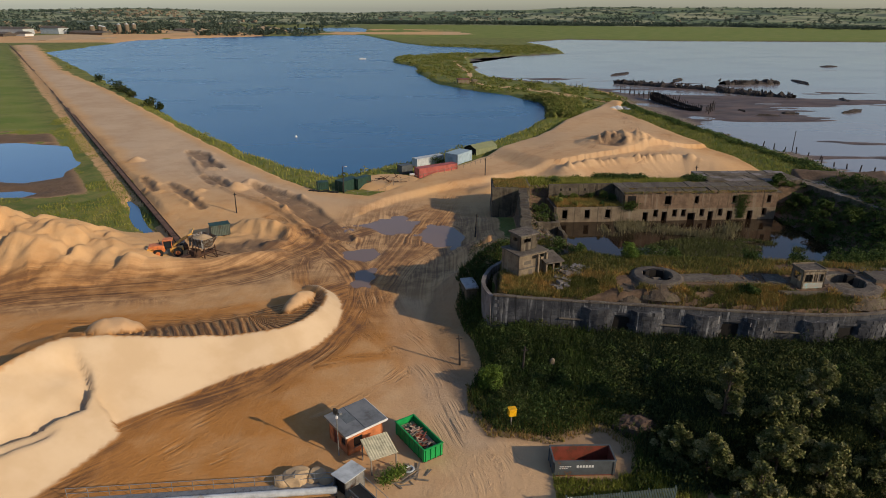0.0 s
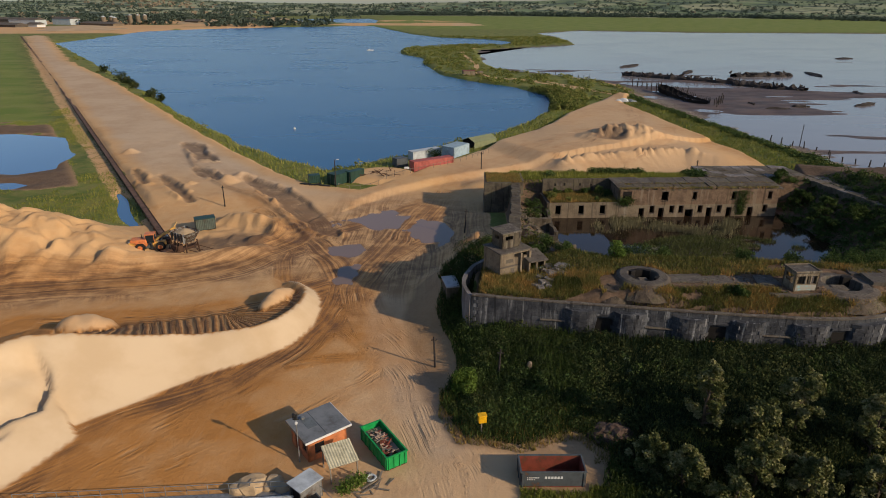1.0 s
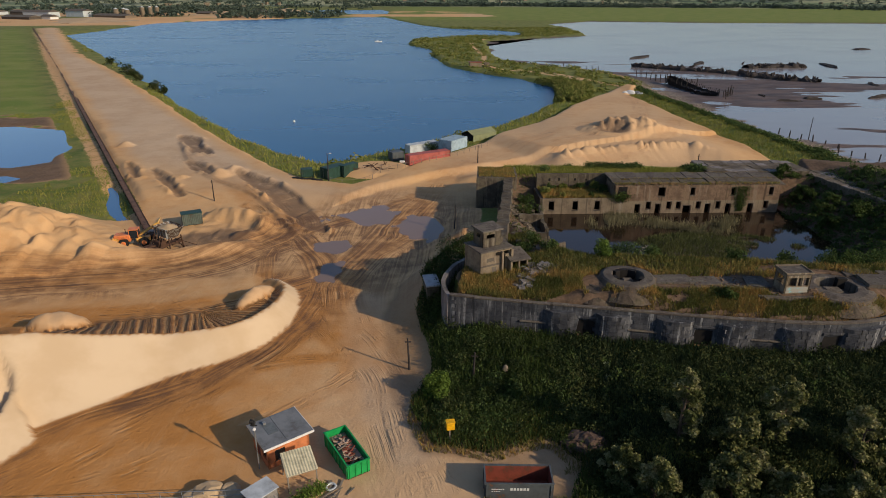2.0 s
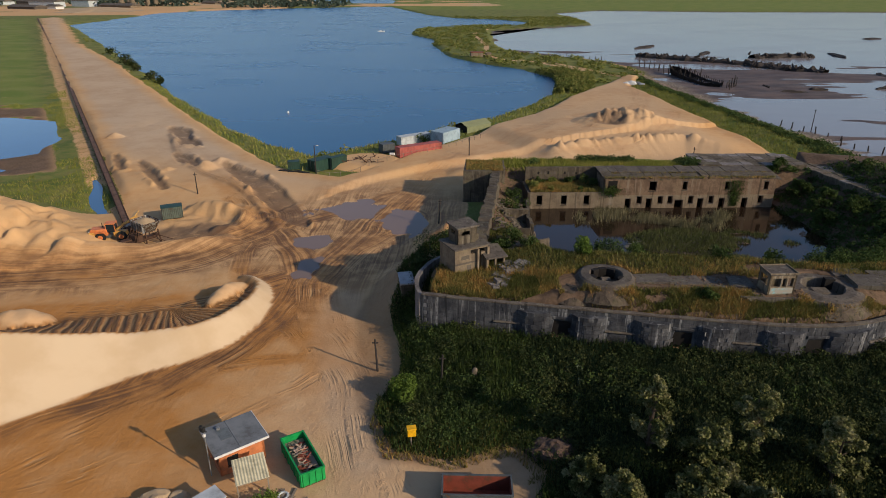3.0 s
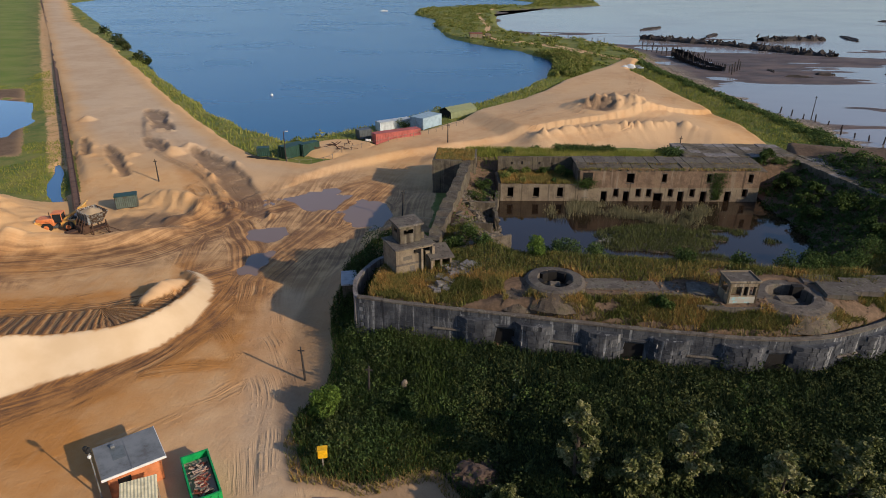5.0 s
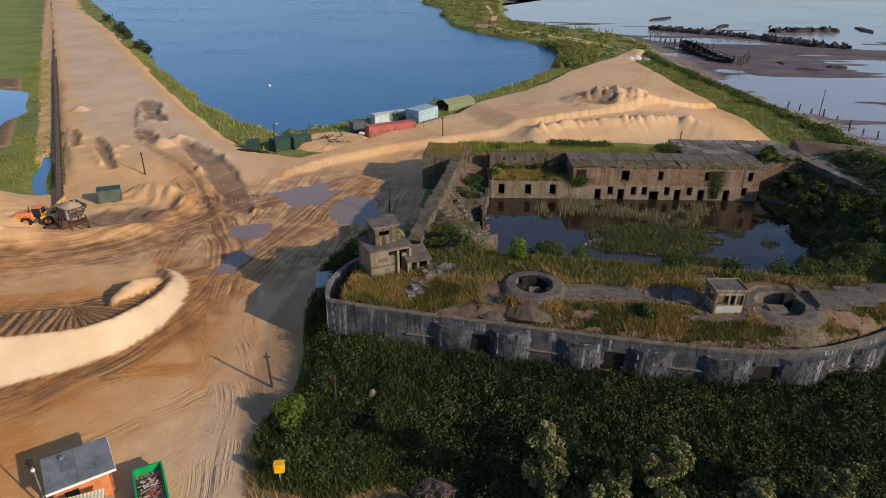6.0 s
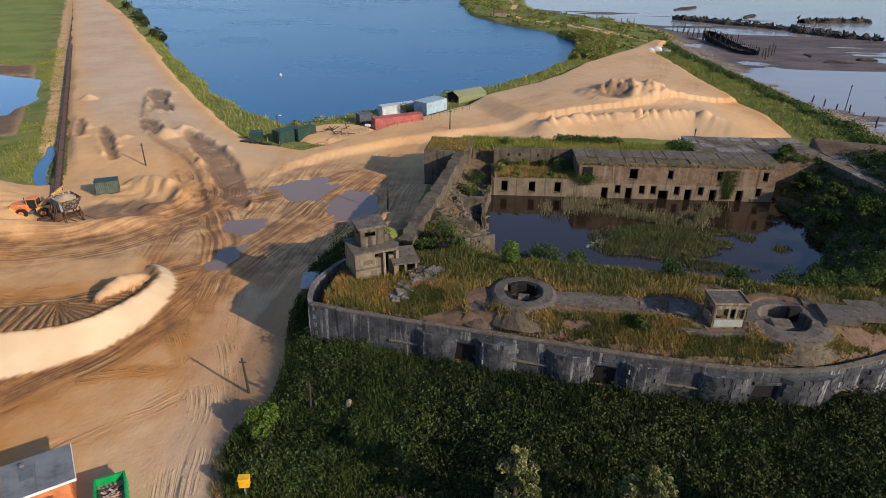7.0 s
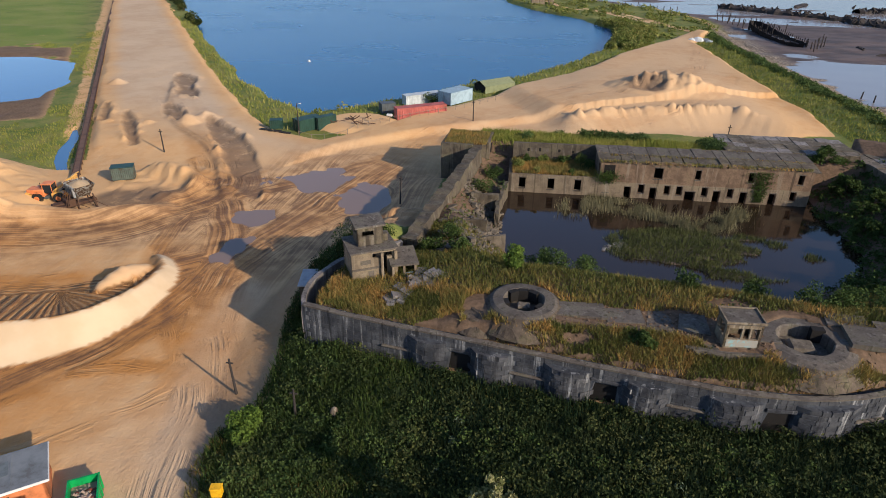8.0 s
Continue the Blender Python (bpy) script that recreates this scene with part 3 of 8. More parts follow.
def terrain(x, y):
    """Height of the land and the masks of what covers it."""
    x, y = np.asarray(x, float), np.asarray(y, float)
    m = {}
    n_big, n_mid, n_fine = fbm(x / 45, y / 45, 1), fbm(x / 9, y / 9, 2), fbm(x / 1.7, y / 1.7, 3)
    sand_d = sdf(SAND, x, y) + (n_mid - 0.5) * 3
    sand_d = np.minimum(sand_d, np.hypot((x + 11.5) * 0.8, y - 156) - 7.5 + 3 * (n_mid - 0.5))
    sand = smooth(0.8, -0.8, sand_d)
    near = smooth(500, 200, y) * smooth(-300, -140, x)
    z = 0.25 + 0.5 * (n_big - 0.5) * near + 0.35 * (n_mid - 0.5) * near + 0.08 * (n_fine - 0.5) * near
    z += 0.5 * smooth(90, 55, y) * smooth(-60, -30, x)
    left = sdf([(-52, 118), (-485, 745), (-3000, 745), (-3000, -300), (-120, -300), (-120, 118), (-85, 128), (-60, 119)], x, y)
    z -= 0.55 * smooth(2, -6, left)
    # banks of sand along the shore road and behind the fort
    road_d, road_side, _, _ = along([(-14, 132), (-9, 140), (4, 152), (24, 165), (33, 170)], x, y)
    z += 1.1 * smooth(-1.0, 1.8, road_d * road_side) * smooth(0.5, -2, sand_d) * smooth(125, 136, y)
    tip_d, tip_side, tip_run, _ = along([(29, 162), (33, 164.5), (41, 169.5), (50, 172.8), (58.5, 174.8), (70, 177.5), (75, 175), (86, 171)], x, y)
    gully = np.abs(np.sin(tip_run * 1.25 + 13.0 * fbm(tip_run / 6, tip_run * 0, 95, 3))) ** 0.8 * (0.35 + 0.9 * fbm(tip_run / 3, tip_run * 0, 96, 2))
    heaps = (0.35 + 1.7 * gully * (0.4 + n_fine)) * smooth(3, 10, tip_run) * smooth(54, 42, tip_run)
    fall = tip_d * tip_side
    z += (heaps * np.exp(-((tip_d / 1.5) ** 2)) + 1.9 * smooth(-9.5, 0.2, fall + 0.5 * gully * (fall < 0)) * smooth(60, 14, fall) * smooth(0, 8, tip_run) * smooth(90, 74, x + 0.25 * (y - 175))) * sand
    z += (0.55 + 0.8 * np.abs(fbm(x / 2.6, y / 3.4, 98, 3) - 0.5) * 2 + 0.45 * n_fine) * (mound(x, y, 55, 192.5, 13, 10, 3.8, 20) + mound(x, y, 64, 191, 9, 7, 2.4)) + 0.8 * smooth(168, 180, y) * smooth(25, 45, x) * sand * smooth(280, 240, y)
    z -= mound(x, y, 52.8, 188.0, 5.0, 4.5, 1.6)
    z += mound(x, y, 14, 149, 6, 5, 1.5) + mound(x, y, 10, 143, 4, 3, 0.9)
    # the big stockpile: a clean face outwards, a pushed-up ramp behind
    c_d, c_side, c_run, c_h = along(CREST, x, y)
    lip = 0.45 * (fbm(c_run / 2.5, c_run * 0, 8, 3) - 0.5) * np.exp(-c_d / 1.1)
    c_h = c_h + 0.2
    steep = 0.57 + 0.28 * smooth(32, 8, c_run)
    face = c_h + lip - steep * np.maximum(c_d + 0.10 * (n_mid - 0.5) - 0.1, 0)
    grooves = 0.10 * np.sin(c_run * 3.2 + 4 * fbm(c_run / 8, c_d / 8, 4)) * smooth(1.8, 4.5, c_d) * smooth(16, 11, c_d) * (0.4 + n_mid)
    ramp = c_h + lip - 0.75 * smooth(0.15, 1.3, c_d) - (c_h - 0.9) * smooth(0.6, 16, c_d) ** 0.75 + grooves
    for line, drop in SCARPS:
        d, side, run, _ = along(line, x, y)
        face = face - drop * smooth(-0.1, 0.5, -d * side) * np.exp(-d / 7) * smooth(0, 2.5, run) * (0.8 + 0.5 * n_fine)
    pile = np.where(c_side > 0, face, ramp)
    foot = (c_h - 0.6) / steep
    skirt = smooth(foot + 5.5, foot + 0.5, c_d + 2.5 * (n_mid - 0.5)) * (c_side > 0) * smooth(foot - 1.0, foot + 0.3, c_d)
    m["clean"] = smooth(-0.04, 0.10, pile - z) * (c_side > 0) * smooth(18, 16, c_d)
    z = np.where(c_d < 18, np.maximum(z, pile), z)
    m["ramp"] = smooth(16, 9, c_d) * (c_side <= 0) * smooth(0.3, 1.0, c_d) * smooth(1.5, 9, c_run)
    dump = mound(x, y, -41, 75.5, 3.6, 2.8, 2.6, 10, 0.5)
    dump = np.maximum(dump, mound(x, y, -18.8, 84.8, 4.2, 1.6, 1.8, 75, 0.5))
    z += dump
    m["ramp"] = m["ramp"] * smooth(0.5, 0.05, dump)
    z += mound(x, y, -47, 73, 6, 3.5, 1.6, 15, 0.7)
    # the heaps round the hopper and at the edge of the marsh
    lump = 0.75 + 0.6 * n_mid
    lump = lump + 0.9 * np.abs(fbm(x / 3.4, y / 5.5, 91, 3) - 0.5) - 0.25 * smooth(0.55, 0.62, fbm(x / 6, y / 9, 92, 3))
    z += lump * (mound(x, y, -72, 106, 26, 15, 6.5, -12, 0.8) + mound(x, y, -100, 104, 30, 18, 6, 0, 0.8))
    h_d, _, h_run, h_h = along([(-49.5, 98.5, 1.9), (-44, 99.8, 1.9), (-38, 101, 1.3), (-31, 104, 1.6), (-27.5, 106, 1.0)], x, y)
    z += (0.7 + 0.5 * n_mid) * 1.1 * h_h * smooth(3.0, 0.1, h_d)
    dump = np.maximum(dump, 0.35 * smooth(3.3, 1.6, h_d + 1.2 * (n_mid - 0.5)))
    h_d, _, h_run, h_h = along([(-38, 121, 1.2), (-32, 119.5, 1.8), (-27.5, 117, 1.5), (-26, 112.5, 0.9), (-29, 110, 1.2)], x, y)
    z += lump * h_h * smooth(3.0, 0.2, h_d)
    m["spoil"] = np.zeros_like(x)
    for k, line in enumerate(DUG):
        d, side, run, half = along(line, x, y)
        rim = d - half - 0.9 * (fbm(x / 2.6, y / 2.6, 61 + k, 3) - 0.5)
        z -= 0.65 * smooth(0.5, -0.7, rim) * (0.7 + 0.6 * n_fine)
        z += (0.05 + 1.1 * fbm(x / 2.0, y / 2.0, 65 + k, 3) ** 2) * np.exp(-(((rim - 0.7) / 0.6) ** 2)) * smooth(0.4, 0.65, fbm(run / 4, side, 66, 2))
        m["spoil"] = np.maximum(m["spoil"], smooth(0.45, -0.15, rim) * (0.75 + 0.25 * n_fine))
    d, side, run, _ = along(DUG_EDGE, x, y)
    z += 0.35 * np.exp(-((d / 0.5) ** 2)) * (0.5 + n_fine)
    m["spoil"] = np.maximum(m["spoil"], 0.55 * np.exp(-(((d - 0.5) / 0.45) ** 2)))
    z += (0.7 + 0.8 * n_fine) * (mound(x, y, -46.5, 147.5, 3.0, 2.4, 1.5) + mound(x, y, -44.5, 151, 3.6, 2.6, 1.3) + mound(x, y, -83.2, 174.8, 2.6, 2.0, 1.5) + mound(x, y, -54.5, 144.5, 1.6, 1.2, 0.8))
    # churned heaps round the hopper
    churn = smooth(1.0, 0.75, np.hypot((x + 31) / 13, (y - 115.5) / 10))
    z += churn * 0.7 * (0.5 - np.abs(fbm(x / 3.2, y / 4.0, 67, 4) - 0.5) * 2.2)
    m["spoil"] = np.maximum(m["spoil"], smooth(0.2, 0.5, mound(x, y, -34.0, 109.3, 11, 6.2, 1, 14)))
    m["spoil"] = np.maximum(m["spoil"], 0.9 * smooth(0.05, 0.3, mound(x, y, 52.6, 188.0, 6.0, 5.0, 1)))
    m["spoil"] = np.maximum(m["spoil"], 0.8 * smooth(4.5, 2.5, np.abs(sdf([(80, 283), (84, 227), (90, 188), (110, 160), (140, 300)], x, y) + 3.5)))
    m["clean"] = np.maximum(m["clean"], 0.5 * smooth(0.15, 0.7, dump))
    # wheel tracks
    rut, wear, across = np.zeros_like(x), np.zeros_like(x), np.where(c_side <= 0, c_run, x)
    m["lane"] = 0.9 * m["ramp"]
    for line, wide in zip(LANES, LANE_WIDE):
        d, side, run, _ = along(line, x, y)
        u = d * side + 1.6 * (fbm(run / 9, d * 0, 11, 2) - 0.5) + 1.2 * (n_big - 0.5)
        lane = smooth(wide, wide * 0.45, d)
        wave = 0.5 + 0.5 * np.sin(u * 3.1 + 9 * fbm(run / 22, u / 5, 12, 3))
        across = np.where(lane > m["lane"], u, across)
        m["lane"] = np.maximum(m["lane"], lane)
        rut = np.maximum(rut, lane * wave**2 * smooth(0.45, 0.7, fbm(run / 10, u / 1.6, 13, 3)))
        wear = np.maximum(wear, lane)
    flat = smooth(0.4, 0.1, m["clean"])
    z -= 0.06 * rut * flat * sand * smooth(130, 110, np.abs(x))
    m["comb"] = m["ramp"]
    m["rut"] = np.maximum(rut * flat, m["ramp"] * (0.35 + 0.5 * (grooves < -0.02)))
    m["across"] = across
    m["lane"] *= flat
    m["orange"] = np.clip(0.50 * wear * smooth(56, 70, y) + 0.6 * skirt + 0.75 * m["ramp"] + 0.45 * smooth(88, 72, y) * smooth(-1, -14, x) + 0.3 * smooth(100, 88, y) * smooth(10, -20, x) + 0.6 * smooth(1.0, 0.4, np.hypot((x + 18.3) / 5.5, (y - 57.5) / 4.2)) + 0.6 * smooth(1.0, 0.4, np.hypot((x + 27) / 4, (y - 48) / 3.5))
                          + 0.5 * smooth(86, 92, x + y * 0 + 12 * n_mid) * smooth(150, 165, y) - 0.25 * smooth(120, 150, y), 0, 1)
    # puddles
    wet = 0.85 * skirt + 0.95 * smooth(25, 10, np.hypot((x + 3) / 1.0, (y - 113) / 1.35)) + 0.7 * m["ramp"] * smooth(0.3, 0.55, n_mid)
    wet = wet + 0.95 * smooth(10, 4, along([(-75, 85), (-50, 91), (-34, 96), (-23, 105), (-20, 116)], x, y)[0] + 4 * (n_mid - 0.5)) * smooth(0.25, 0.5, fbm(x / 12, y / 5, 24, 3))
    wet = wet + 0.55 * smooth(7, 2, along([(-24, 62), (-15, 72), (-10, 84), (-10, 100)], x, y)[0] + 4 * (n_mid - 0.5))
    z = np.maximum(z, 0.27 * (np.hypot((x - 0) / 24, (y - 112) / 26) < 1))
    for px, py, rx, ry in PUDDLES:
        q = np.hypot((x - px) / rx, (y - py) / ry) + 1.9 * (fbm(x / 6, y / 6, 21, 4) - 0.5) + 0.5 * (fbm(x / 1.3, y / 2.0, 22, 3) - 0.5)
        hole = smooth(1.45, 0.55, q)
        z = z * (1 - hole) + (PUDDLE_Z - 0.16 + 0.05 * (n_fine - 0.5)) * hole
        wet = np.maximum(wet, smooth(2.2, 1.0, q))
    # dark strip along the fort's flank: damp ground plus the wall's painted shade
    damp_shade = smooth(4.5, 1, np.hypot((x - 9.5) / 1.2, (y - 118) / 5) * 1.0) * 0.8
    m["wet"] = np.clip(np.maximum(wet, damp_shade), 0, 1) * (1 - m["clean"])
    flank_d, flank_side, _, _ = along([(15.0, 130), (17.4, 118), (16.4, 108), (15.5, 98), (14.6, 92), (11, 88)], x, y)
    z += 1.7 * smooth(12, 1.0, flank_d) * smooth(130, 122, y) * smooth(86, 92, y)
    z += (0.75 + 0.5 * n_fine) * (mound(x, y, 10.5, 104, 8, 8, 3.2, 30, 0.8) + mound(x, y, 12.5, 95, 6.5, 8, 3.4, 0, 0.7))
    apron = smooth(10, 1.5, np.hypot(x - 8.5, (y - 89) * 0.8) + 2 * (n_mid - 0.5))
    z += 3.4 * apron
    # greyish sand here, paled further to brighten the fort's shadow across it
    m["clean"] = np.maximum(m["clean"], 0.55 * apron)
    # brush bank in front of the fort and the verge right of it
    fort_d = sdf(FORT, x, y)
    bank = sdf([(1, 90), (0.5, 81), (2.2, 72), (3.6, 64), (7.2, 54.6), (13, 54.0), (19, 56.5), (21.5, 53.5), (20, 50), (19.3, 46.5), (60, 44), (112, 44), (112, 300), (100, 150), (13, 100)], x, y) + (n_mid - 0.5) * 1.6
    z += 2.7 * smooth(0.3, np.where((x < 16) & (y > 60), -13.0, -6.5), bank) * smooth(14, -2, np.maximum(fort_d, 0) * 0.55 * smooth(30, 24, x)) * smooth(47, 54, y)
    # fort: earth over the casemates, falling to the flooded yard
    front_d, _, _, _ = along([(8.8, 75.4), (15, 74.2), (24, 73), (34.5, 71.6), (44, 70.4), (50, 70), (56, 70.7), (62, 73), (70, 78), (79, 87), (88, 102)], x, y)
    cap = 6.8 + 2.0 * np.clip((front_d - 0.3) / 3.2, 0, 1) * smooth(15, 26, x) + 0.5 * smooth(1, 5, front_d) * smooth(25, 17, x)
    cap = cap - 2.2 * smooth(84, 93, y) * smooth(26, 20, x) - 0.6 * smooth(128, 132, y)
    yard_d = sdf(YARD, x, y) + (n_mid - 0.5) * 2.2
    slope = 0.95 + np.clip(yard_d, -1.2, 40) * np.where(x > 66, 0.42, 0.62) + 0.5 * (n_mid - 0.5)
    inner = np.minimum(cap + 0.25 * (n_mid - 0.5), slope)
    inner = np.where(yard_d < -1, 0.6 + 0.75 * smooth(0.40, 0.58, fbm(x / 7, y / 4, 31)) * smooth(16, 9, np.hypot((x - 54) * 0.85, (y - 106.5) * 1.7)), inner)
    inner = np.where((y > 121.0) & (x > 24.5) & (x < 73) & (y < 132), np.minimum(inner, 0.8), inner)
    rampart = 6.3 * smooth(131.2, 132.2, y) * smooth(143, 138, y) + 0.5 * (n_mid - 0.3)
    inner = np.where((y > 131.2) & (x > 18) & (x < 82), rampart, inner)
    inside = smooth(-0.45, -0.95, fort_d)
    z = z * (1 - inside) + inner * inside
    for px, py, top in ((30.4, 77.0, 9.0), (54.9, 76.3, 8.75), (26.6, 76.2, 7.9)):
        rr = np.hypot(x - px, y - py)
        z = np.where((rr < 8) & (fort_d < -1.1), np.maximum(z, np.minimum(np.minimum(top - 0.50 * (rr - 3.0), top + 0.1), 6.95 + 2.3 * (-fort_d - 0.55))), z)
    rocky = smooth(4.5, 1.0, along([(21, 92), (23.5, 100), (22.5, 112)], x, y)[0]) * inside
    z += rocky * 1.1 * (fbm(x / 1.6, y / 1.6, 97, 3) - 0.4)
    for px, py, pr, pz in ((30.4, 77.0, 3.0, 7.6), (54.9, 76.3, 3.1, 7.1)):
        z = np.where(np.hypot(x - px, y - py) < pr, np.minimum(z, pz), z)
    m["court"] = inside * smooth(2.5, 0.5, yard_d)
    # waters
    wob = (fbm(x / 14, y / 14, 41) - 0.5)
    lake_d = sdf(LAKE, x, y) + wob * 5
    z = np.minimum(z, np.maximum(WATER_Z + 0.42 * (lake_d - 0.5) - 0.02, -4))
    for poly, wz, k in ((LAGOON, WATER_Z, 0.2), (POND, POND_Z, 0.10), (POOL, POND_Z, 0.12), (INLET, POND_Z, 0.5)):
        d = sdf(poly, x, y) + wob * (1.2 if poly in (INLET, POOL) else 4)
        z = np.where(d < 6, np.minimum(z, np.maximum(wz + k * d, wz - 1.5)), z)
        if poly is INLET:
            z = np.where((d > 0.2) & (d < 7), np.maximum(z, wz + 0.15 * np.minimum(d, 2)), z)
        if poly is POND:
            m["pondmud"] = smooth(-6, -11, left) * np.maximum(smooth(60, 14, d) * smooth(0.47, 0.58, 0.6 * n_mid + 0.4 * n_big + 0.30 * smooth(20, 2, d)), smooth(1.1, 0.75, np.hypot((x + 93) / 15, (y - 156) / 13) + 0.6 * (n_mid - 0.5)))
    est_d = sdf(ESTUARY, x, y) + wob * 4
    shore = np.clip(-est_d, 0, 400)
    wreckage = mound(x, y, 150, 355, 100, 85, 1.0, 0, 0.5) + 0.5 * mound(x, y, 135, 250, 40, 90, 1.0, 10, 0.7)
    flats = WATER_Z + 0.36 - 0.042 * np.minimum(shore, 15) + 1.9 * (fbm(x / 75, y / 15, 43, 5) - 0.58) + 0.9 * (fbm(x / 34, y / 7, 44, 3) - 0.5) * smooth(700, 450, y) + 0.45 * wreckage - 0.2 * smooth(250, 500, y)
    bed = np.where(est_d < 0, np.minimum(flats, WATER_Z + 0.7), WATER_Z + 0.42 + 0.30 * est_d)
    z = np.where(est_d < 9, np.minimum(z, bed), z)
    m["mud"] = smooth(0.5, -3.0, est_d)
    m["shingle"] = smooth(-9, -3, est_d) * smooth(6.5, 4.0, est_d) * smooth(360, 300, y)
    # sea bank
    z += 1.2 * np.exp(-(((est_d - 13) / 5) ** 2)) * smooth(330, 280, y) * smooth(100, 150, y)
    # far country
    r = np.hypot(x, y)
    z += skyline(x, y) * smooth(2300, 4700, r) + 6 * smooth(1900, 3200, r) * (fbm(x / 420, y / 420, 51) - 0.3)
    m["far"] = smooth(1900, 2050, y + 60 * n_big + 0.05 * np.abs(x)) + smooth(-750, -800, x + 40 * n_big)
    m["far"] = np.clip(m["far"], 0, 1)
    m["dry"] = np.clip(smooth(-2, -7, sand_d) * smooth(112, 140, y + 0.4 * x + 10 * (n_mid - 0.5)) * smooth(2, -30, x + 0.3 * (y - 150)) + 0.45 * smooth(146, 158, y) * smooth(-5, 10, x) * smooth(84, 74, x) + 0.5 * smooth(72, 62, y) * smooth(-10, 0, x + 4 * (n_mid - 0.5)) + 0.4 * smooth(4.0, 1.5, along([(5.5, 55), (1.5, 66), (-2, 76), (-3, 86)], x, y)[0]), 0, 1)
    m["lawn"] = np.clip(smooth(-4, -14, left) * smooth(145, 190, y + 20 * n_mid) + smooth(1000, 1080, y) * smooth(-200, -120, x), 0, 1)
    m["grass"] = np.clip(1 - sand, 0, 1) * (1 - 0.6 * smooth(-5.0, -3.0, left + 1.5 * (n_mid - 0.5)) * smooth(2, -0.5, left) * smooth(125, 140, y) * smooth(600, 400, y))
    m["grass"] = m["grass"] * (1 - 0.9 * inside * smooth(0.35, 0.65, n_mid))
    m["cut"] = np.where((y > 61) & (x < 14), 3.4 * smooth(60, 68, y) * smooth(94, 86, y), 0.1)
    m["earth"] = np.clip(0.5 * smooth(1.4, 0.2, bank) * smooth(-m["cut"] - 2.0, -m["cut"] - 0.5, bank) * (x < 27) + 0.95 * smooth(0.2, -0.3, fort_d), 0, 1)
    bare_strip = smooth(1.6, 0.4, bank) * smooth(-m["cut"] - 1.6, -m["cut"] - 0.4, bank) * (x < 27)
    m["grass"] = m["grass"] * (1 - m["earth"]) * (1 - bare_strip) * (1 - smooth(83, 85, y) * smooth(98, 94, y) * smooth(13, 11, x) * smooth(-12, -8, x))
    m["earth"] = np.maximum(m["earth"], 0.4 * smooth(8.5, 6.0, np.hypot((x - 19.5) * 0.95, (y - 52.5) * 1.0) + 4 * (n_mid - 0.5)))
    m.update(bank=bank, fort_d=fort_d, lake_d=lake_d, est_d=est_d, yard_d=yard_d, sand_d=sand_d, left=left, n_mid=n_mid)
    trail = smooth(2.4, 3.2, est_d) * smooth(5.2, 4.2, est_d) * smooth(420, 380, y)
    for line in ([(83, 306), (71, 335), (57, 361), (31, 374), (20, 400), (22, 457), (12, 557), (30, 640)], [(70, 330), (40, 376)]):
        trail = np.maximum(trail, smooth(2.2, 1.2, along(line, x, y)[0]))
    m["grass"] *= 1 - 0.85 * trail
    m["mud"] = np.maximum(m["mud"], m["court"])
    m["earth"] = np.maximum(m["earth"], 0.9 * m["pondmud"])
    m["grass"] = m["grass"] * (1 - m["pondmud"]) * (1 - smooth(1165, 1190, y) * smooth(1560, 1400, y) * smooth(-900, -700, x) * smooth(120, 0, x) * smooth(0.42, 0.52, fbm(x / 90, y / 60, 81))) * (1 - 0.9 * smooth(800, 860, y - 0.25 * (x + 440)) * smooth(1330, 1230, y) * smooth(-1000, -850, x) * smooth(-250, -330, x) * smooth(0.30, 0.42, fbm(x / 70, y / 50, 82)))
    return z, m


def axis(*stretches):
    out = []
    for a, b, step in stretches:
        out.extend(np.arange(a, b, step))
    out.append(stretches[-1][1])
    return np.array(out, float)


xs = axis((-4600, -1000, 120), (-1000, -400, 12), (-400, -230, 3.5), (-230, -100, 1.3), (-100, -56, 0.5), (-56, 16, 0.4), (16, 104, 0.5), (104, 240, 2.0), (240, 800, 12), (800, 4600, 120))
ys = axis((-400, 20, 20), (20, 40, 2), (40, 48, 0.5), (48, 134, 0.4), (134, 140, 0.5), (140, 215, 0.7), (215, 320, 1.3), (320, 440, 2.5), (440, 1150, 9), (1150, 2100, 30), (2100, 4900, 90))
gx, gy = np.meshgrid(xs, ys)
gz, masks = terrain(gx.ravel(), gy.ravel())
nx, ny = len(xs), len(ys)
idx = np.arange(nx * ny).reshape(ny, nx)
quads = np.stack([idx[:-1, :-1], idx[:-1, 1:], idx[1:, 1:], idx[1:, :-1]], -1).reshape(-1, 4)
ground = mesh_from("ground", np.stack([gx.ravel(), gy.ravel(), gz], 1), quads, M_GROUND, None, True)
tagged(ground, "sandy quarry yard, marsh and far fields with wheel tracks and puddles", "ground", kind="structure")
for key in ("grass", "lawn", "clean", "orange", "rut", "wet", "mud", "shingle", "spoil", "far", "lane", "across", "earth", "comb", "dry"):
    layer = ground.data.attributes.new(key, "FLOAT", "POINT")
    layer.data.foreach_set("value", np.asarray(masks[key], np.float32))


grid_z = gz.reshape(ny, nx)


def ground_at(x, y):
    """Height of the land as built."""
    i = min(max(int(np.searchsorted(xs, x)) - 1, 0), nx - 2)
    k = min(max(int(np.searchsorted(ys, y)) - 1, 0), ny - 2)
    u, v = (x - xs[i]) / (xs[i + 1] - xs[i]), (y - ys[k]) / (ys[k + 1] - ys[k])
    return float((grid_z[k, i] * (1 - u) + grid_z[k, i + 1] * u) * (1 - v) + (grid_z[k + 1, i] * (1 - u) + grid_z[k + 1, i + 1] * u) * v)


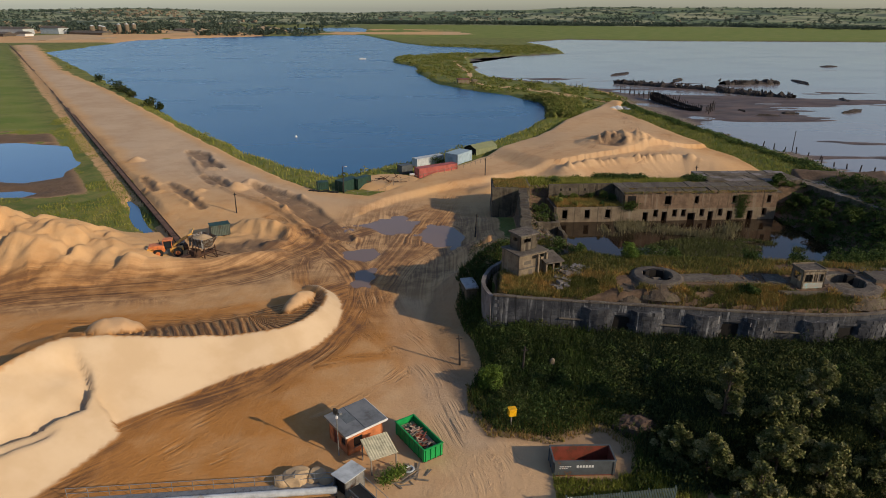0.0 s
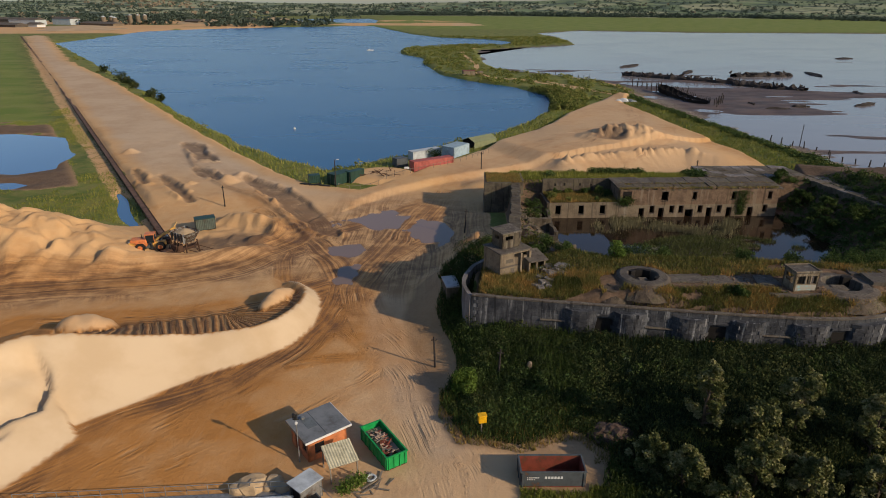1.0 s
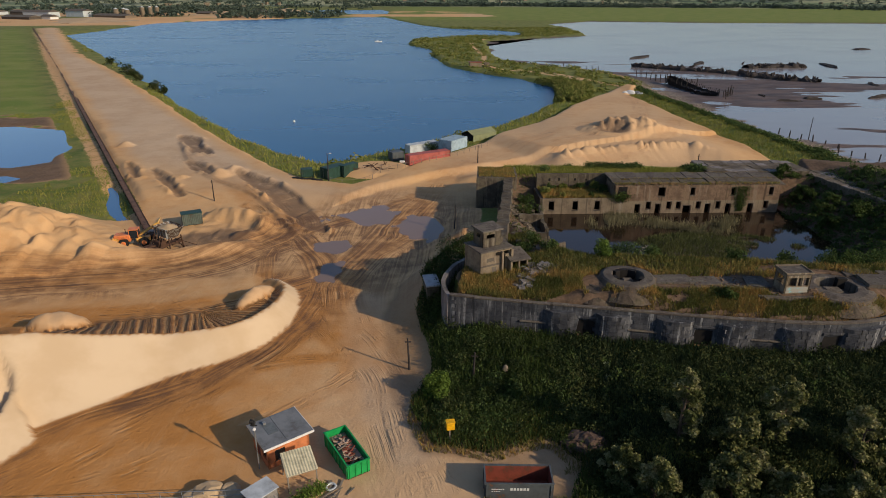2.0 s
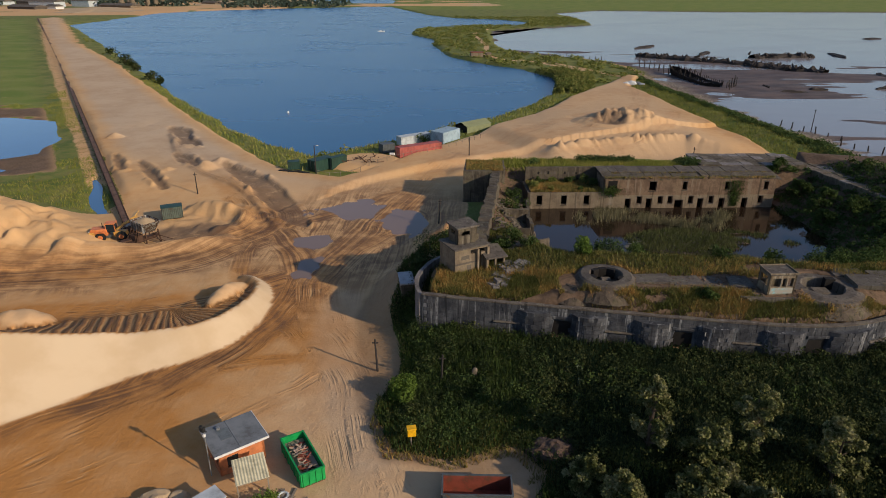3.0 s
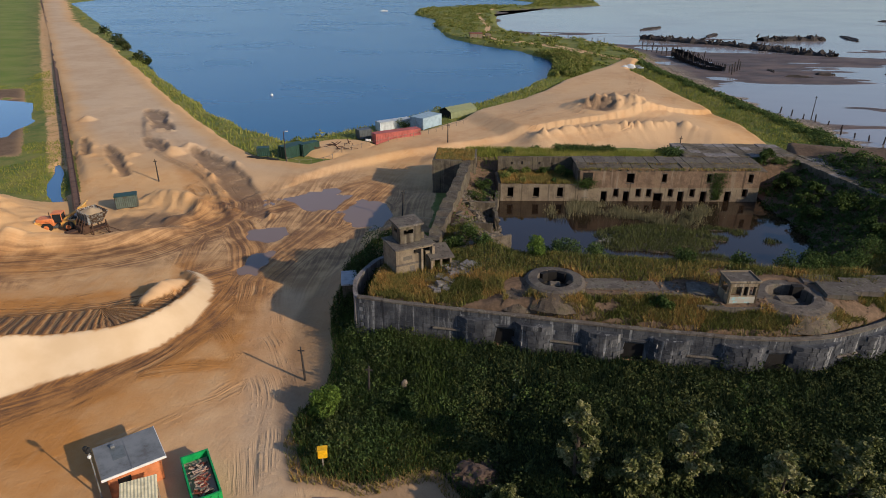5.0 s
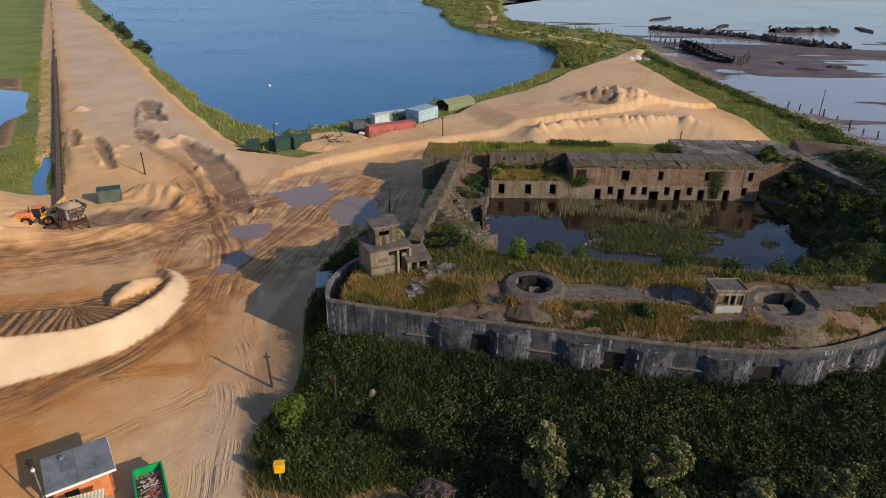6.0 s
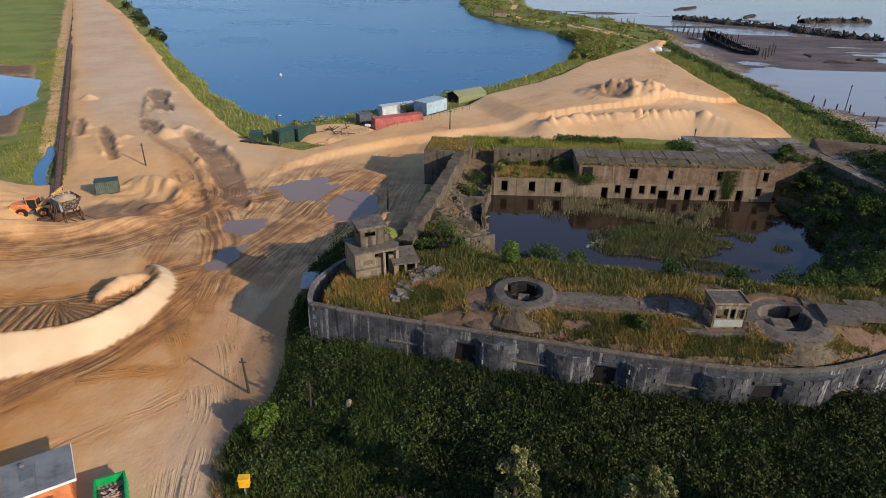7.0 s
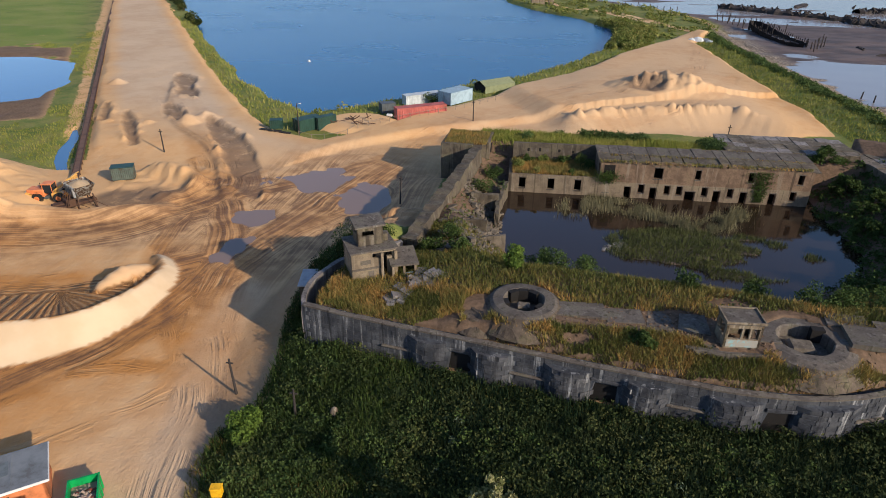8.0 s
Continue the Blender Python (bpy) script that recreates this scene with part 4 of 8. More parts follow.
def sampled(values, x, y):
    """A grid of values read between its points."""
    g = np.asarray(values).reshape(ny, nx)
    i = np.clip(np.searchsorted(xs, x) - 1, 0, nx - 2)
    k = np.clip(np.searchsorted(ys, y) - 1, 0, ny - 2)
    u, v = (x - xs[i]) / (xs[i + 1] - xs[i]), (y - ys[k]) / (ys[k + 1] - ys[k])
    return (g[k, i] * (1 - u) + g[k, i + 1] * u) * (1 - v) + (g[k + 1, i] * (1 - u) + g[k + 1, i + 1] * u) * v


class Land:
    """The masks of the land at some points, read one by one as they are asked for."""

    def __init__(self, x, y):
        self.x, self.y = x, y

    def __getitem__(self, key):
        return sampled(masks[key], self.x, self.y)


def sheet(name, outline, z, material, label, grow=0.0):
    bm = bmesh.new()
    bm.faces.new([bm.verts.new((x, y, z)) for x, y in outline])
    bmesh.ops.triangulate(bm, faces=bm.faces[:])
    bmesh.ops.recalc_face_normals(bm, faces=bm.faces[:])
    if bm.faces[:][0].normal.z < 0:
        bmesh.ops.reverse_faces(bm, faces=bm.faces[:])
    return tagged(finish(name, bm, material), label, "water", kind="structure")


def grown(poly, by):
    cx, cy = sum(p[0] for p in poly) / len(poly), sum(p[1] for p in poly) / len(poly)
    return [(x + by * (x - cx) / math.hypot(x - cx, y - cy), y + by * (y - cy) / math.hypot(x - cx, y - cy)) for x, y in poly]


sheet("water_lake", [(-700, 150), (40, 150), (62, 235), (72, 300), (60, 345), (24, 420), (8, 520), (18, 640), (100, 690), (95, 800), (-10, 1000), (-60, 1750), (-700, 1750)],
      WATER_Z, M_LAKE, "wide blue flooded gravel pit lake with light ripples")
sheet("water_estuary", [(60, -500), (110, 40), (104, 180), (96, 240), (90, 310), (62, 350), (24, 422), (9, 522), (19, 642), (101, 692), (96, 802), (60, 1120), (3000, 1150), (3000, -500)],
      WATER_Z, M_ESTUARY, "pale tidal estuary water lying shallow over mudflats")
sheet("water_pond", grown(POND, 5), POND_Z, M_POND, "still marsh pond reflecting the clouds")
sheet("water_pool", grown(POOL, 3), POND_Z, M_POND, "small pool in the brown mud beside the pond")
sheet("water_inlet", grown(INLET, 2.5), POND_Z, M_POND, "narrow blue drainage ditch beside the conveyor")
sheet("water_flood", grown(YARD, 2.5), MOAT_Z, M_MOAT, "dark brown flood water filling the fort's yard")
for k, (px, py, rx, ry) in enumerate(PUDDLES):
    sheet("water_puddle", [(px + 2.0 * rx * math.cos(a), py + 2.0 * ry * math.sin(a)) for a in np.linspace(0, 2 * math.pi, 24, endpoint=False)],
          PUDDLE_Z + 0.012 * k, M_PUDDLE, "shallow muddy puddle across the wheel tracks")

# ---- the fort ----
def panel(bm, length, z0, z1, openings, thick, m=None, mat=0):
    """An upright wall along x from 0 to length, its outer face at y = 0, with openings (x0, x1, z0, z1) cut through."""
    xe = sorted({0.0, length, *[v for o in openings for v in o[:2]]})
    ze = sorted({z0, z1, *[v for o in openings for v in o[2:]]})
    solid = {}
    for i in range(len(xe) - 1):
        for k in range(len(ze) - 1):
            cx, cz = (xe[i] + xe[i + 1]) / 2, (ze[k] + ze[k + 1]) / 2
            solid[i, k] = not any(o[0] < cx < o[1] and o[2] < cz < o[3] for o in openings)
    cache = {}

    def vert(i, k, back):
        key = (i, k, back)
        if key not in cache:
            p = Vector((xe[i], thick if back else 0.0, ze[k]))
            cache[key] = bm.verts.new(m @ p if m is not None else p)
        return cache[key]

    for (i, k), full in solid.items():
        if not full:
            continue
        quads = [((i, k, 0), (i + 1, k, 0), (i + 1, k + 1, 0), (i, k + 1, 0)), ((i, k, 1), (i, k + 1, 1), (i + 1, k + 1, 1), (i + 1, k, 1))]
        if not solid.get((i - 1, k)):
            quads.append(((i, k, 1), (i, k, 0), (i, k + 1, 0), (i, k + 1, 1)))
        if not solid.get((i + 1, k)):
            quads.append(((i + 1, k, 0), (i + 1, k, 1), (i + 1, k + 1, 1), (i + 1, k + 1, 0)))
        if not solid.get((i, k - 1)):
            quads.append(((i, k, 0), (i, k, 1), (i + 1, k, 1), (i + 1, k, 0)))
        if not solid.get((i, k + 1)):
            quads.append(((i, k + 1, 1), (i, k + 1, 0), (i + 1, k + 1, 0), (i + 1, k + 1, 1)))
        for q in quads:
            f = bm.faces.new([vert(*c) for c in q])
            f.material_index = mat


def ragged(bm, amount, seed=0, low=0.0):
    """Wears a mesh: shifts corners above a height a little."""
    for v in bm.verts:
        if v.co.z > low:
            v.co += amount * noise.noise_vector(v.co * 0.7 + Vector((seed, 0, 0)))


# seaward wall: smooth curve, rounded piers, gun openings between them
FRONT = curve_line([(8.8, 75.4), (15, 74.2), (24, 73), (34.5, 71.5), (44, 70.4), (50, 70), (56, 70.7), (62, 73), (70, 78), (79, 87), (88, 102), (93, 118)], 0.25)
front_run = [0.0]
for a, b in zip(FRONT, FRONT[1:]):
    front_run.append(front_run[-1] + math.dist(a, b))
PIERS = [(13.4, 1.9), (19.4, 1.9), (26.4, 2.0), (33.0, 1.9), (40.0, 2.2), (47.5, 2.6), (55.2, 2.3), (62.5, 2.2), (70, 2.2), (78, 2.2)]
GUNS = [(16.4, 1.0), (29.7, 1.0), (43.7, 0.9), (58.9, 1.0), (74, 1.0)]
LEDGES = [(10.2, 1.6), (22.9, 1.7), (36.4, 1.6), (51.4, 1.4), (66.2, 1.6)]
WALL_TOP = 7.0


def front_at(s):
    """A point on the wall's line and the outward way (towards the sea)."""
    i = min(max(int(np.searchsorted(front_run, s)) - 1, 0), len(FRONT) - 2)
    f = (s - front_run[i]) / (front_run[i + 1] - front_run[i])
    a, b = FRONT[i], FRONT[i + 1]
    tx, ty = (b[0] - a[0]), (b[1] - a[1])
    n = math.hypot(tx, ty)
    return a[0] + f * (b[0] - a[0]), a[1] + f * (b[1] - a[1]), ty / n, -tx / n


def bulge(s):
    out = 0.0
    for c, w in PIERS:
        q = abs(s - c) / w
        if q < 1:
            out = max(out, 0.75 * (1 - q * q) ** 0.7)
    return out


fort_wall = thing("fort_wall", pose(0, 0, 0), "curved dark granite fort wall with rounded piers and gun openings", "fort wall")
bm = bmesh.new()
stations = [k * 0.4 for k in range(int(front_run[-1] / 0.4))]
columns = []
for s in stations:
    x, y, ox, oy = front_at(s)
    gun = any(abs(s - c) < w for c, w in GUNS)
    out = bulge(s) - 0.03 - (0.8 if gun else 0.0)
    columns.append((x, y, ox, oy, out, gun))
rows = [0.6, 3.4, 5.7, 6.1, 6.3, 6.75]
grid = []
for x, y, ox, oy, out, gun in columns:
    col = []
    for z in rows:
        o = out
        if gun and z > 5.6:
            o = -0.03
        if z > 6.2:
            o = min(o, 0.0) if z < 6.5 else -0.03
        col.append(bm.verts.new((x + ox * o, y + oy * o, z)))
    col.append(bm.verts.new((x - ox * 0.9, y - oy * 0.9, 6.72)))
    grid.append(col)
for a, b in zip(grid, grid[1:]):
    for k in range(6):
        bm.faces.new((a[k], b[k], b[k + 1], a[k + 1]))
part("core", bm, M_WALL, fort_wall)
for c, w in GUNS:
    x, y, ox, oy = front_at(c)
    turn = math.degrees(math.atan2(-ox, oy)) + 180
    # a black box in the recess paints the gloom of the casemate
    boxed("embrasure", -w - 0.2, -0.4, 3.2, w + 0.2, 0.25, 5.5, M_VOID, fort_wall, "black box painted as the gloom of a gun casemate's opening", m=pose(x - ox * 0.65, y - oy * 0.65, 0, 0, 0, turn))
    boxed("lintel", -w - 0.3, -0.12, 5.4, w + 0.3, 0.45, 5.75, M_BLOCK, fort_wall, bevel=0.05, m=pose(x, y, 0, 0, 0, turn))
for c, w in LEDGES:
    x, y, ox, oy = front_at(c)
    turn = math.degrees(math.atan2(-ox, oy)) + 180
    boxed("ledge", -w, -0.22, 4.3, w, 0.3, 4.55, M_SLAB, fort_wall, "pale concrete ledge", bevel=0.08, m=pose(x, y, 0, 0, 0, turn))
# coping along the top
bm = bmesh.new()
prev = None
for s in [k * 0.4 for k in range(int(front_run[-1] / 0.4))]:
    x, y, ox, oy = front_at(s)
    o = 0.06
    jag = 0.03 * math.sin(s * 1.1) + 0.02 * math.sin(s * 0.37)
    ring = [bm.verts.new((x + ox * a, y + oy * a, z)) for a, z in ((o, 6.78), (o + 0.04, 6.97 + jag), (o - 0.45, 7.03 + jag), (o - 0.5, 6.7))]
    if prev:
        for k in range(4):
            bm.faces.new((prev[k], ring[k], ring[(k + 1) % 4], prev[(k + 1) % 4]))
    prev = ring
part("coping", bm, M_SLAB, fort_wall, "lichen-grey coping along the top")
# granite blocks, course by course
r = random.Random(2)
bm = bmesh.new()
box(bm, -0.5, 0, 0.014, 0.5, 0.3, 0.486, 0.02)
block_mesh = bpy.data.meshes.new("granite_block")
bm.to_mesh(block_mesh)
bm.free()
block_mesh.materials.append(M_BLOCK)
rest, count = bmesh.new(), 0
for row in range(8):
    z, s = 2.75 + 0.5 * row, 0.3 + 0.5 * (row % 2)
    while s < 96:
        wide = r.uniform(0.65, 1.15)
        c = s + wide / 2
        s += wide + 0.02
        if any(abs(c - g) < w + 0.3 for g, w in GUNS) and z < 5.6:
            continue
        x, y, ox, oy = front_at(c)
        lift = 1.0 if z < 6.0 else 0.0
        o = bulge(c) * lift
        o1 = bulge(c + 0.2) * lift
        o0 = bulge(c - 0.2) * lift
        skew = math.degrees(math.atan2(o1 - o0, 0.4))
        turn = math.degrees(math.atan2(-ox, oy)) + 180 - skew
        jut = r.uniform(-0.015, 0.03)
        wide_ = wide / max(math.cos(radians(skew)), 0.5)
        m = pose(x + ox * (o + jut), y + oy * (o + jut), z, 0, 0, turn) @ Matrix.Diagonal((wide_ - 0.02, 1, 1, 1))
        if row >= 3 and count < 300 and c < 62:
            b = new("granite_block", block_mesh)
            b.parent = fort_wall
            b.matrix_local = m
            count += 1
        else:
            box(rest, -0.5, 0, 0.012, 0.5, 0.3, 0.49, 0, m)
tagged(part("more_blocks", rest, M_BLOCK, fort_wall), kind="stuff")

# flank wall on the landward side, from the sea corner past the tower to the corner block
def wall_run(name, line, wide, z0, z1, material, label, seed=0, step=0.7, rough=0.18):
    pts = curve_line(line, step)
    bm = bmesh.new()
    prev = None
    levels = 5
    for i, p in enumerate(pts):
        q0, q1 = pts[max(i - 1, 0)], pts[min(i + 1, len(pts) - 1)]
        tx, ty = q1[0] - q0[0], q1[1] - q0[1]
        n = math.hypot(tx, ty)
        nx_, ny_ = -ty / n, tx / n
        top = z1 + (p[2] if len(p) > 2 else 0)
        prof = [(-wide / 2, z0 + (top - z0) * k / levels) for k in range(levels + 1)] + [(wide / 2, top - (top - z0) * k / levels) for k in range(levels + 1)]
        ring = [bm.verts.new((p[0] + nx_ * a, p[1] + ny_ * a, z)) for a, z in prof]
        if prev:
            for k in range(len(ring) - 1):
                bm.faces.new((prev[k], prev[k + 1], ring[k + 1], ring[k]))
        else:
            bm.faces.new(ring)
        prev = ring
    bm.faces.new(list(reversed(prev)))
    bmesh.ops.recalc_face_normals(bm, faces=bm.faces[:])
    ragged(bm, rough, seed, z0 + 0.5)
    ob = finish(name, bm, material)
    return tagged(ob, label, "wall")


wall_run("flank_wall", [(18.9, 128.2), (18.2, 118), (17.2, 108), (16.3, 98), (15.7, 91.5)], 1.7, 0.0, 6.9, M_CONCRETE, "thick weathered stone flank wall with a crumbling top", 3, rough=0.4)
wall_run("corner_wall", [(14.9, 91.3), (11.2, 88), (8.9, 84.4), (7.9, 80.5), (8.2, 77.4), (8.8, 75.6)], 0.5, 0.2, 6.7, M_CHIP, "pale curved wall at the fort's corner", 5, rough=0.1)

# flat pale roof slab outside the corner wall
store = thing("slab_store", pose(7.4, 82.0, 0, 0, 0, 103), "low store with a pale flat concrete roof beside the fort", "store")
boxed("walling", 0.15, 0.15, 1.5, 3.5, 1.75, 4.85, M_CONCRETE, store)
bm = bmesh.new()
prism(bm, [(0, 0), (3.7, -0.15), (3.65, 1.85), (-0.05, 1.9)], 4.85, 5.05)
bmesh.ops.bevel(bm, geom=bm.edges[:], offset=0.03, segments=1, affect="EDGES")
part("roof", bm, plain("pale_slab", (0.46, 0.45, 0.45), 0.85, 0.7, 0.9), store, "pale weathered concrete roof")

# landward corner block
block = thing("corner_block", pose(0, 0, 0), "tall ruined corner block with turf growing on its roof", "ruin")
bm = bmesh.new()
prism(bm, [(12.7, 127.6), (18.0, 127.3), (18.4, 129.0), (20.8, 129.4), (20.8, 135.6), (13.0, 135.8)], -0.2, 7.0)
bmesh.ops.subdivide_edges(bm, edges=bm.edges[:], cuts=3, use_grid_fill=True)
ragged(bm, 0.22, 9, 1)
part("body", bm, M_CONCRETE, block)
# black box on the solid block, painted as a doorway's dark inside
boxed("doorway", 20.6, 131.0, 3.4, 20.95, 132.6, 6.0, M_VOID, block)

# barracks
BAR = pose(25.4, 122.6, 0, 0, 0, 4.2)
barracks = thing("barracks", BAR, "derelict two-storey barracks with empty windows standing in flood water", "barracks")
LEN, STEP = 46.2, 13.9


def bx(px):
    return (px - 905) / 519 * 46.2


low = [(bx(c) - 0.55, bx(c) + 0.5, 1.95, 3.75) for c in (925, 977, 1025, 1075)]
low += [(bx(c) - 0.42, bx(c) + 0.42, 2.05, 3.5) for c in (1137, 1182, 1203, 1247, 1291, 1339, 1397)]
low += [(bx(c) - 0.5, bx(c) + 0.5, 0.9, 3.05) for c in (1113, 1158, 1268, 1314, 1363)]
low += [(bx(1223) - 0.8, bx(1223) + 0.7, 0.9, 2.7)]
high = [(bx(c) - 0.42, bx(c) + 0.42, 4.75, 6.3) for c in (1231, 1321, 1404)] + [(bx(1164) - 0.75, bx(1164) + 0.6, 4.6, 6.4)]
bm = bmesh.new()
panel(bm, STEP, 0.3, 4.3, low[:4], 0.6)
part("lower_front", bm, M_PALE, barracks, "pale rendered ground floor")
bm = bmesh.new()
panel(bm, LEN - STEP, 0.3, 6.8, [(o[0] - STEP, o[1] - STEP, *o[2:]) for o in low[4:] + high], 0.6, Matrix.Translation((STEP, 0, 0)))
part("front", bm, M_BRICKY, barracks, "stained brown front with two rows of openings")
# pale band along the ground floor
bm = bmesh.new()
panel(bm, LEN - STEP, 1.0, 3.75, [(o[0] - STEP - 0.1, o[1] - STEP + 0.1, o[2] - 0.1, o[3] + 0.08) for o in low[4:]], 0.05, Matrix.Translation((STEP, -0.055, 0)))
part("render_band", bm, M_PALE, barracks, "faded render over the ground floor")
for o in low + high:
    w = boxed("window_frame" if o[2] > 1.5 else "door_frame", o[0] - 0.09, -0.07, o[3], o[1] + 0.09, 0.1, o[3] + 0.16, M_SLAB, barracks, bevel=0.02)
    if o[2] > 1.5:
        boxed("sill", o[0] - 0.1, -0.1, o[2] - 0.12, o[1] + 0.1, 0.1, o[2], M_SLAB, barracks, bevel=0.02)
boxed("cross_wall", STEP - 0.2, 0.6, 3.9, STEP + 0.35, 5.6, 6.75, M_BRICKY, barracks, "end wall with a broken opening")
# no hole is cut here: a black panel paints its darkness
boxed("broken_hole", STEP + 0.6, -0.03, 4.9, STEP + 2.3, 0.3, 6.55, M_VOID, barracks, "black panel painted as the hole where the wall has fallen")
boxed("end_wall", LEN - 0.6, 0.6, 0.3, LEN, 7.4, 6.8, M_BRICKY, barracks)
boxed("back_wall", 0, 7.4, 0.3, LEN, 8.0, 7.15, M_CONCRETE, barracks, "long rear wall with scrawled paint")
# black floor and sheets paint the gloom behind the windows
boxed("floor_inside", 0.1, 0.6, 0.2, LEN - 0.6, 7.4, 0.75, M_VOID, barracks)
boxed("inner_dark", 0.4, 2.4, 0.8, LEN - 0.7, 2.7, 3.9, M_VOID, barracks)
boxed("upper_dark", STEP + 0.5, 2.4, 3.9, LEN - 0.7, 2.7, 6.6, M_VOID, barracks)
boxed("terrace", 0.0, 0.6, 3.85, STEP - 0.2, 7.4, 4.32, M_CONCRETE, barracks, "turf-grown terrace over the low range")
boxed("west_end", -0.5, 0.0, 0.3, 0.0, 7.4, 4.3, M_CONCRETE, barracks)
# roof slabs, each a little askew
r = random.Random(5)
x = STEP - 0.3
while x < LEN - 0.3:
    w = r.uniform(1.5, 2.4)
    bm = bmesh.new()
    prism(bm, [(0.03, 0.0 + r.uniform(-0.1, 0.35)), (w * 0.5, r.uniform(-0.1, 0.5)), (w - 0.05, r.uniform(-0.1, 0.35)), (w - 0.05, 3.55), (0.03, 3.55)], 0.0, 0.2)
    s = part("roof_slab", bm, M_CONCRETE, barracks)
    s.matrix_local = pose(x, 0, 6.75 + r.uniform(-0.10, 0.06), 4 + r.uniform(-2.5, 2), r.uniform(-2.5, 2.5), r.uniform(-2, 2))
    bm = bmesh.new()
    prism(bm, [(0.03, 0), (w - 0.05, 0), (w - 0.05, 3.9), (0.03, 3.9)], 0.0, 0.2)
    s = part("roof_slab", bm, M_SLAB, barracks)
    s.matrix_local = pose(x, 3.62, 7.0 + r.uniform(-0.03, 0.04), 2 + r.uniform(-1, 1), r.uniform(-1, 1), 0)
    x += w
for k in range(34):
    px, w, h = r.uniform(STEP, LEN - 1), r.uniform(0.5, 1.4), r.uniform(0.12, 0.5)
    b = boxed("parapet_stump", 0, 0, 0, w, 0.45, h, M_BRICKY, barracks, bevel=0.05)
    b.matrix_local = pose(px, r.uniform(0.0, 0.1), 6.8, r.uniform(-3, 3), r.uniform(-6, 6), r.uniform(-3, 3))
# scrawled paint on the rear wall: unreadable strokes
for k, (px, tall) in enumerate(((2.4, 0.5), (3.0, 0.65), (3.7, 0.55), (4.35, 0.6), (5.0, 0.5), (5.6, 0.55), (7.6, 0.5), (8.3, 0.4), (9.2, 0.35), (9.9, 0.35), (10.6, 0.4))):
    boxed("paint_stroke", px, 7.375, 5.75, px + 0.38, 7.405, 5.75 + tall, M_SLAB if k % 3 else M_VOID, barracks, m=pose(0, 0, 0, 0, 0, 0))

# roofs at the landward end and along the far wing
def slab_field(name, outline_origin, turn, cols, rows_, w, d, z, label, seed, tilt=2.0, base=6.0):
    r = random.Random(seed)
    th = thing(name, pose(*outline_origin, 0, 0, 0, turn), label, "roof")
    boxed("walling", 0.1, 0.1, 0.2, cols * w - 0.1, rows_ * d - 0.1, z - 0.05, M_CONCRETE, th)
    for i in range(cols):
        for k in range(rows_):
            bm = bmesh.new()
            prism(bm, [(0.03, 0.03), (w - 0.03, 0.03 + r.uniform(-0.05, 0.05)), (w - 0.03, d - 0.03), (0.03, d - 0.03)], -0.02, 0.2)
            s = part("slab", bm, M_CHIP if r.random() < 0.35 else (M_CONCRETE if r.random() < 0.4 else M_RUBBLE), th)
            s.matrix_local = pose(i * w, k * d, z + r.uniform(-0.08, 0.06), r.uniform(-tilt, tilt) * 0.8, r.uniform(-tilt, tilt), r.uniform(-1, 1))
    return th


slab_field("casemate_roof", (59.5, 132.6), 3, 10, 4, 2.1, 2.2, 7.3, "broken concrete slab roof at the back of the fort", 8)
slab_field("wing_roof", (79.2, 138.2), -76, 14, 5, 2.2, 2.25, 6.8, "cracked concrete roof slabs over the far wing", 9)

# observation tower
TOWER = pose(12.6, 79.9, -0.4, 0, 0, 31)
tower = thing("lookout_tower", TOWER, "ruined concrete lookout tower with a small cabin on top", "tower")
bm = bmesh.new()
panel(bm, 4.7, 5.6, 10.9, [(0.5, 1.5, 7.4, 7.75), (2.2, 4.3, 10.1, 10.62), (3.3, 3.75, 7.2, 10.1)], 0.3)
part("front_wall", bm, M_PALE, tower)
boxed("pier", 3.0, -0.35, 5.6, 3.3, 0.0, 10.7, M_PALE, tower, bevel=0.03)
boxed("pier", 4.45, -0.3, 5.6, 4.8, 0.0, 10.7, M_PALE, tower, bevel=0.03)
boxed("string_course", 0.0, -0.08, 8.9, 3.0, 0.0, 9.1, M_SLAB, tower)
for px, pz, w, h in ((0.1, 6.2, 0.7, 0.5), (1.7, 7.9, 0.6, 0.8), (0.9, 9.5, 1.1, 0.5), (2.3, 6.6, 0.5, 1.0)):
    boxed("spall", px, -0.012, pz, px + w, 0.0, pz + h, M_SLAB, tower, "patch where the render has fallen")
boxed("side_wall", 0.0, 0.3, 5.6, 0.3, 3.9, 10.9, M_PALE, tower)
boxed("side_wall", 4.4, 0.3, 5.6, 4.7, 3.9, 10.9, M_CONCRETE, tower)
boxed("rear_wall", 0.3, 3.6, 3.0, 4.4, 3.9, 10.9, M_CONCRETE, tower)
# added black sheet, painting the tower's gloom behind its openings
boxed("inside", 0.35, 0.9, 6.0, 4.35, 1.0, 10.7, M_VOID, tower)
bm = bmesh.new()
prism(bm, [(-0.2, -0.25), (2.6, -0.2), (4.0, -0.3), (5.0, -0.1), (4.9, 4.1), (-0.15, 4.1)], 10.9, 11.08)
bmesh.ops.bevel(bm, geom=bm.edges[:], offset=0.03, segments=1, affect="EDGES")
part("roof", bm, M_SLAB, tower, "flat concrete roof with spalled edges")
cabin = part("cabin", bmesh.new(), M_CONCRETE, tower)
bm = bmesh.new()
panel(bm, 2.7, 11.12, 13.2, [(0.5, 1.7, 12.2, 12.75)], 0.22, pose(1.0, 1.1, 0))
panel(bm, 2.4, 11.12, 13.2, [(0.6, 1.6, 12.2, 12.75)], 0.22, pose(1.0, 3.5, 0, 0, 0, -90))
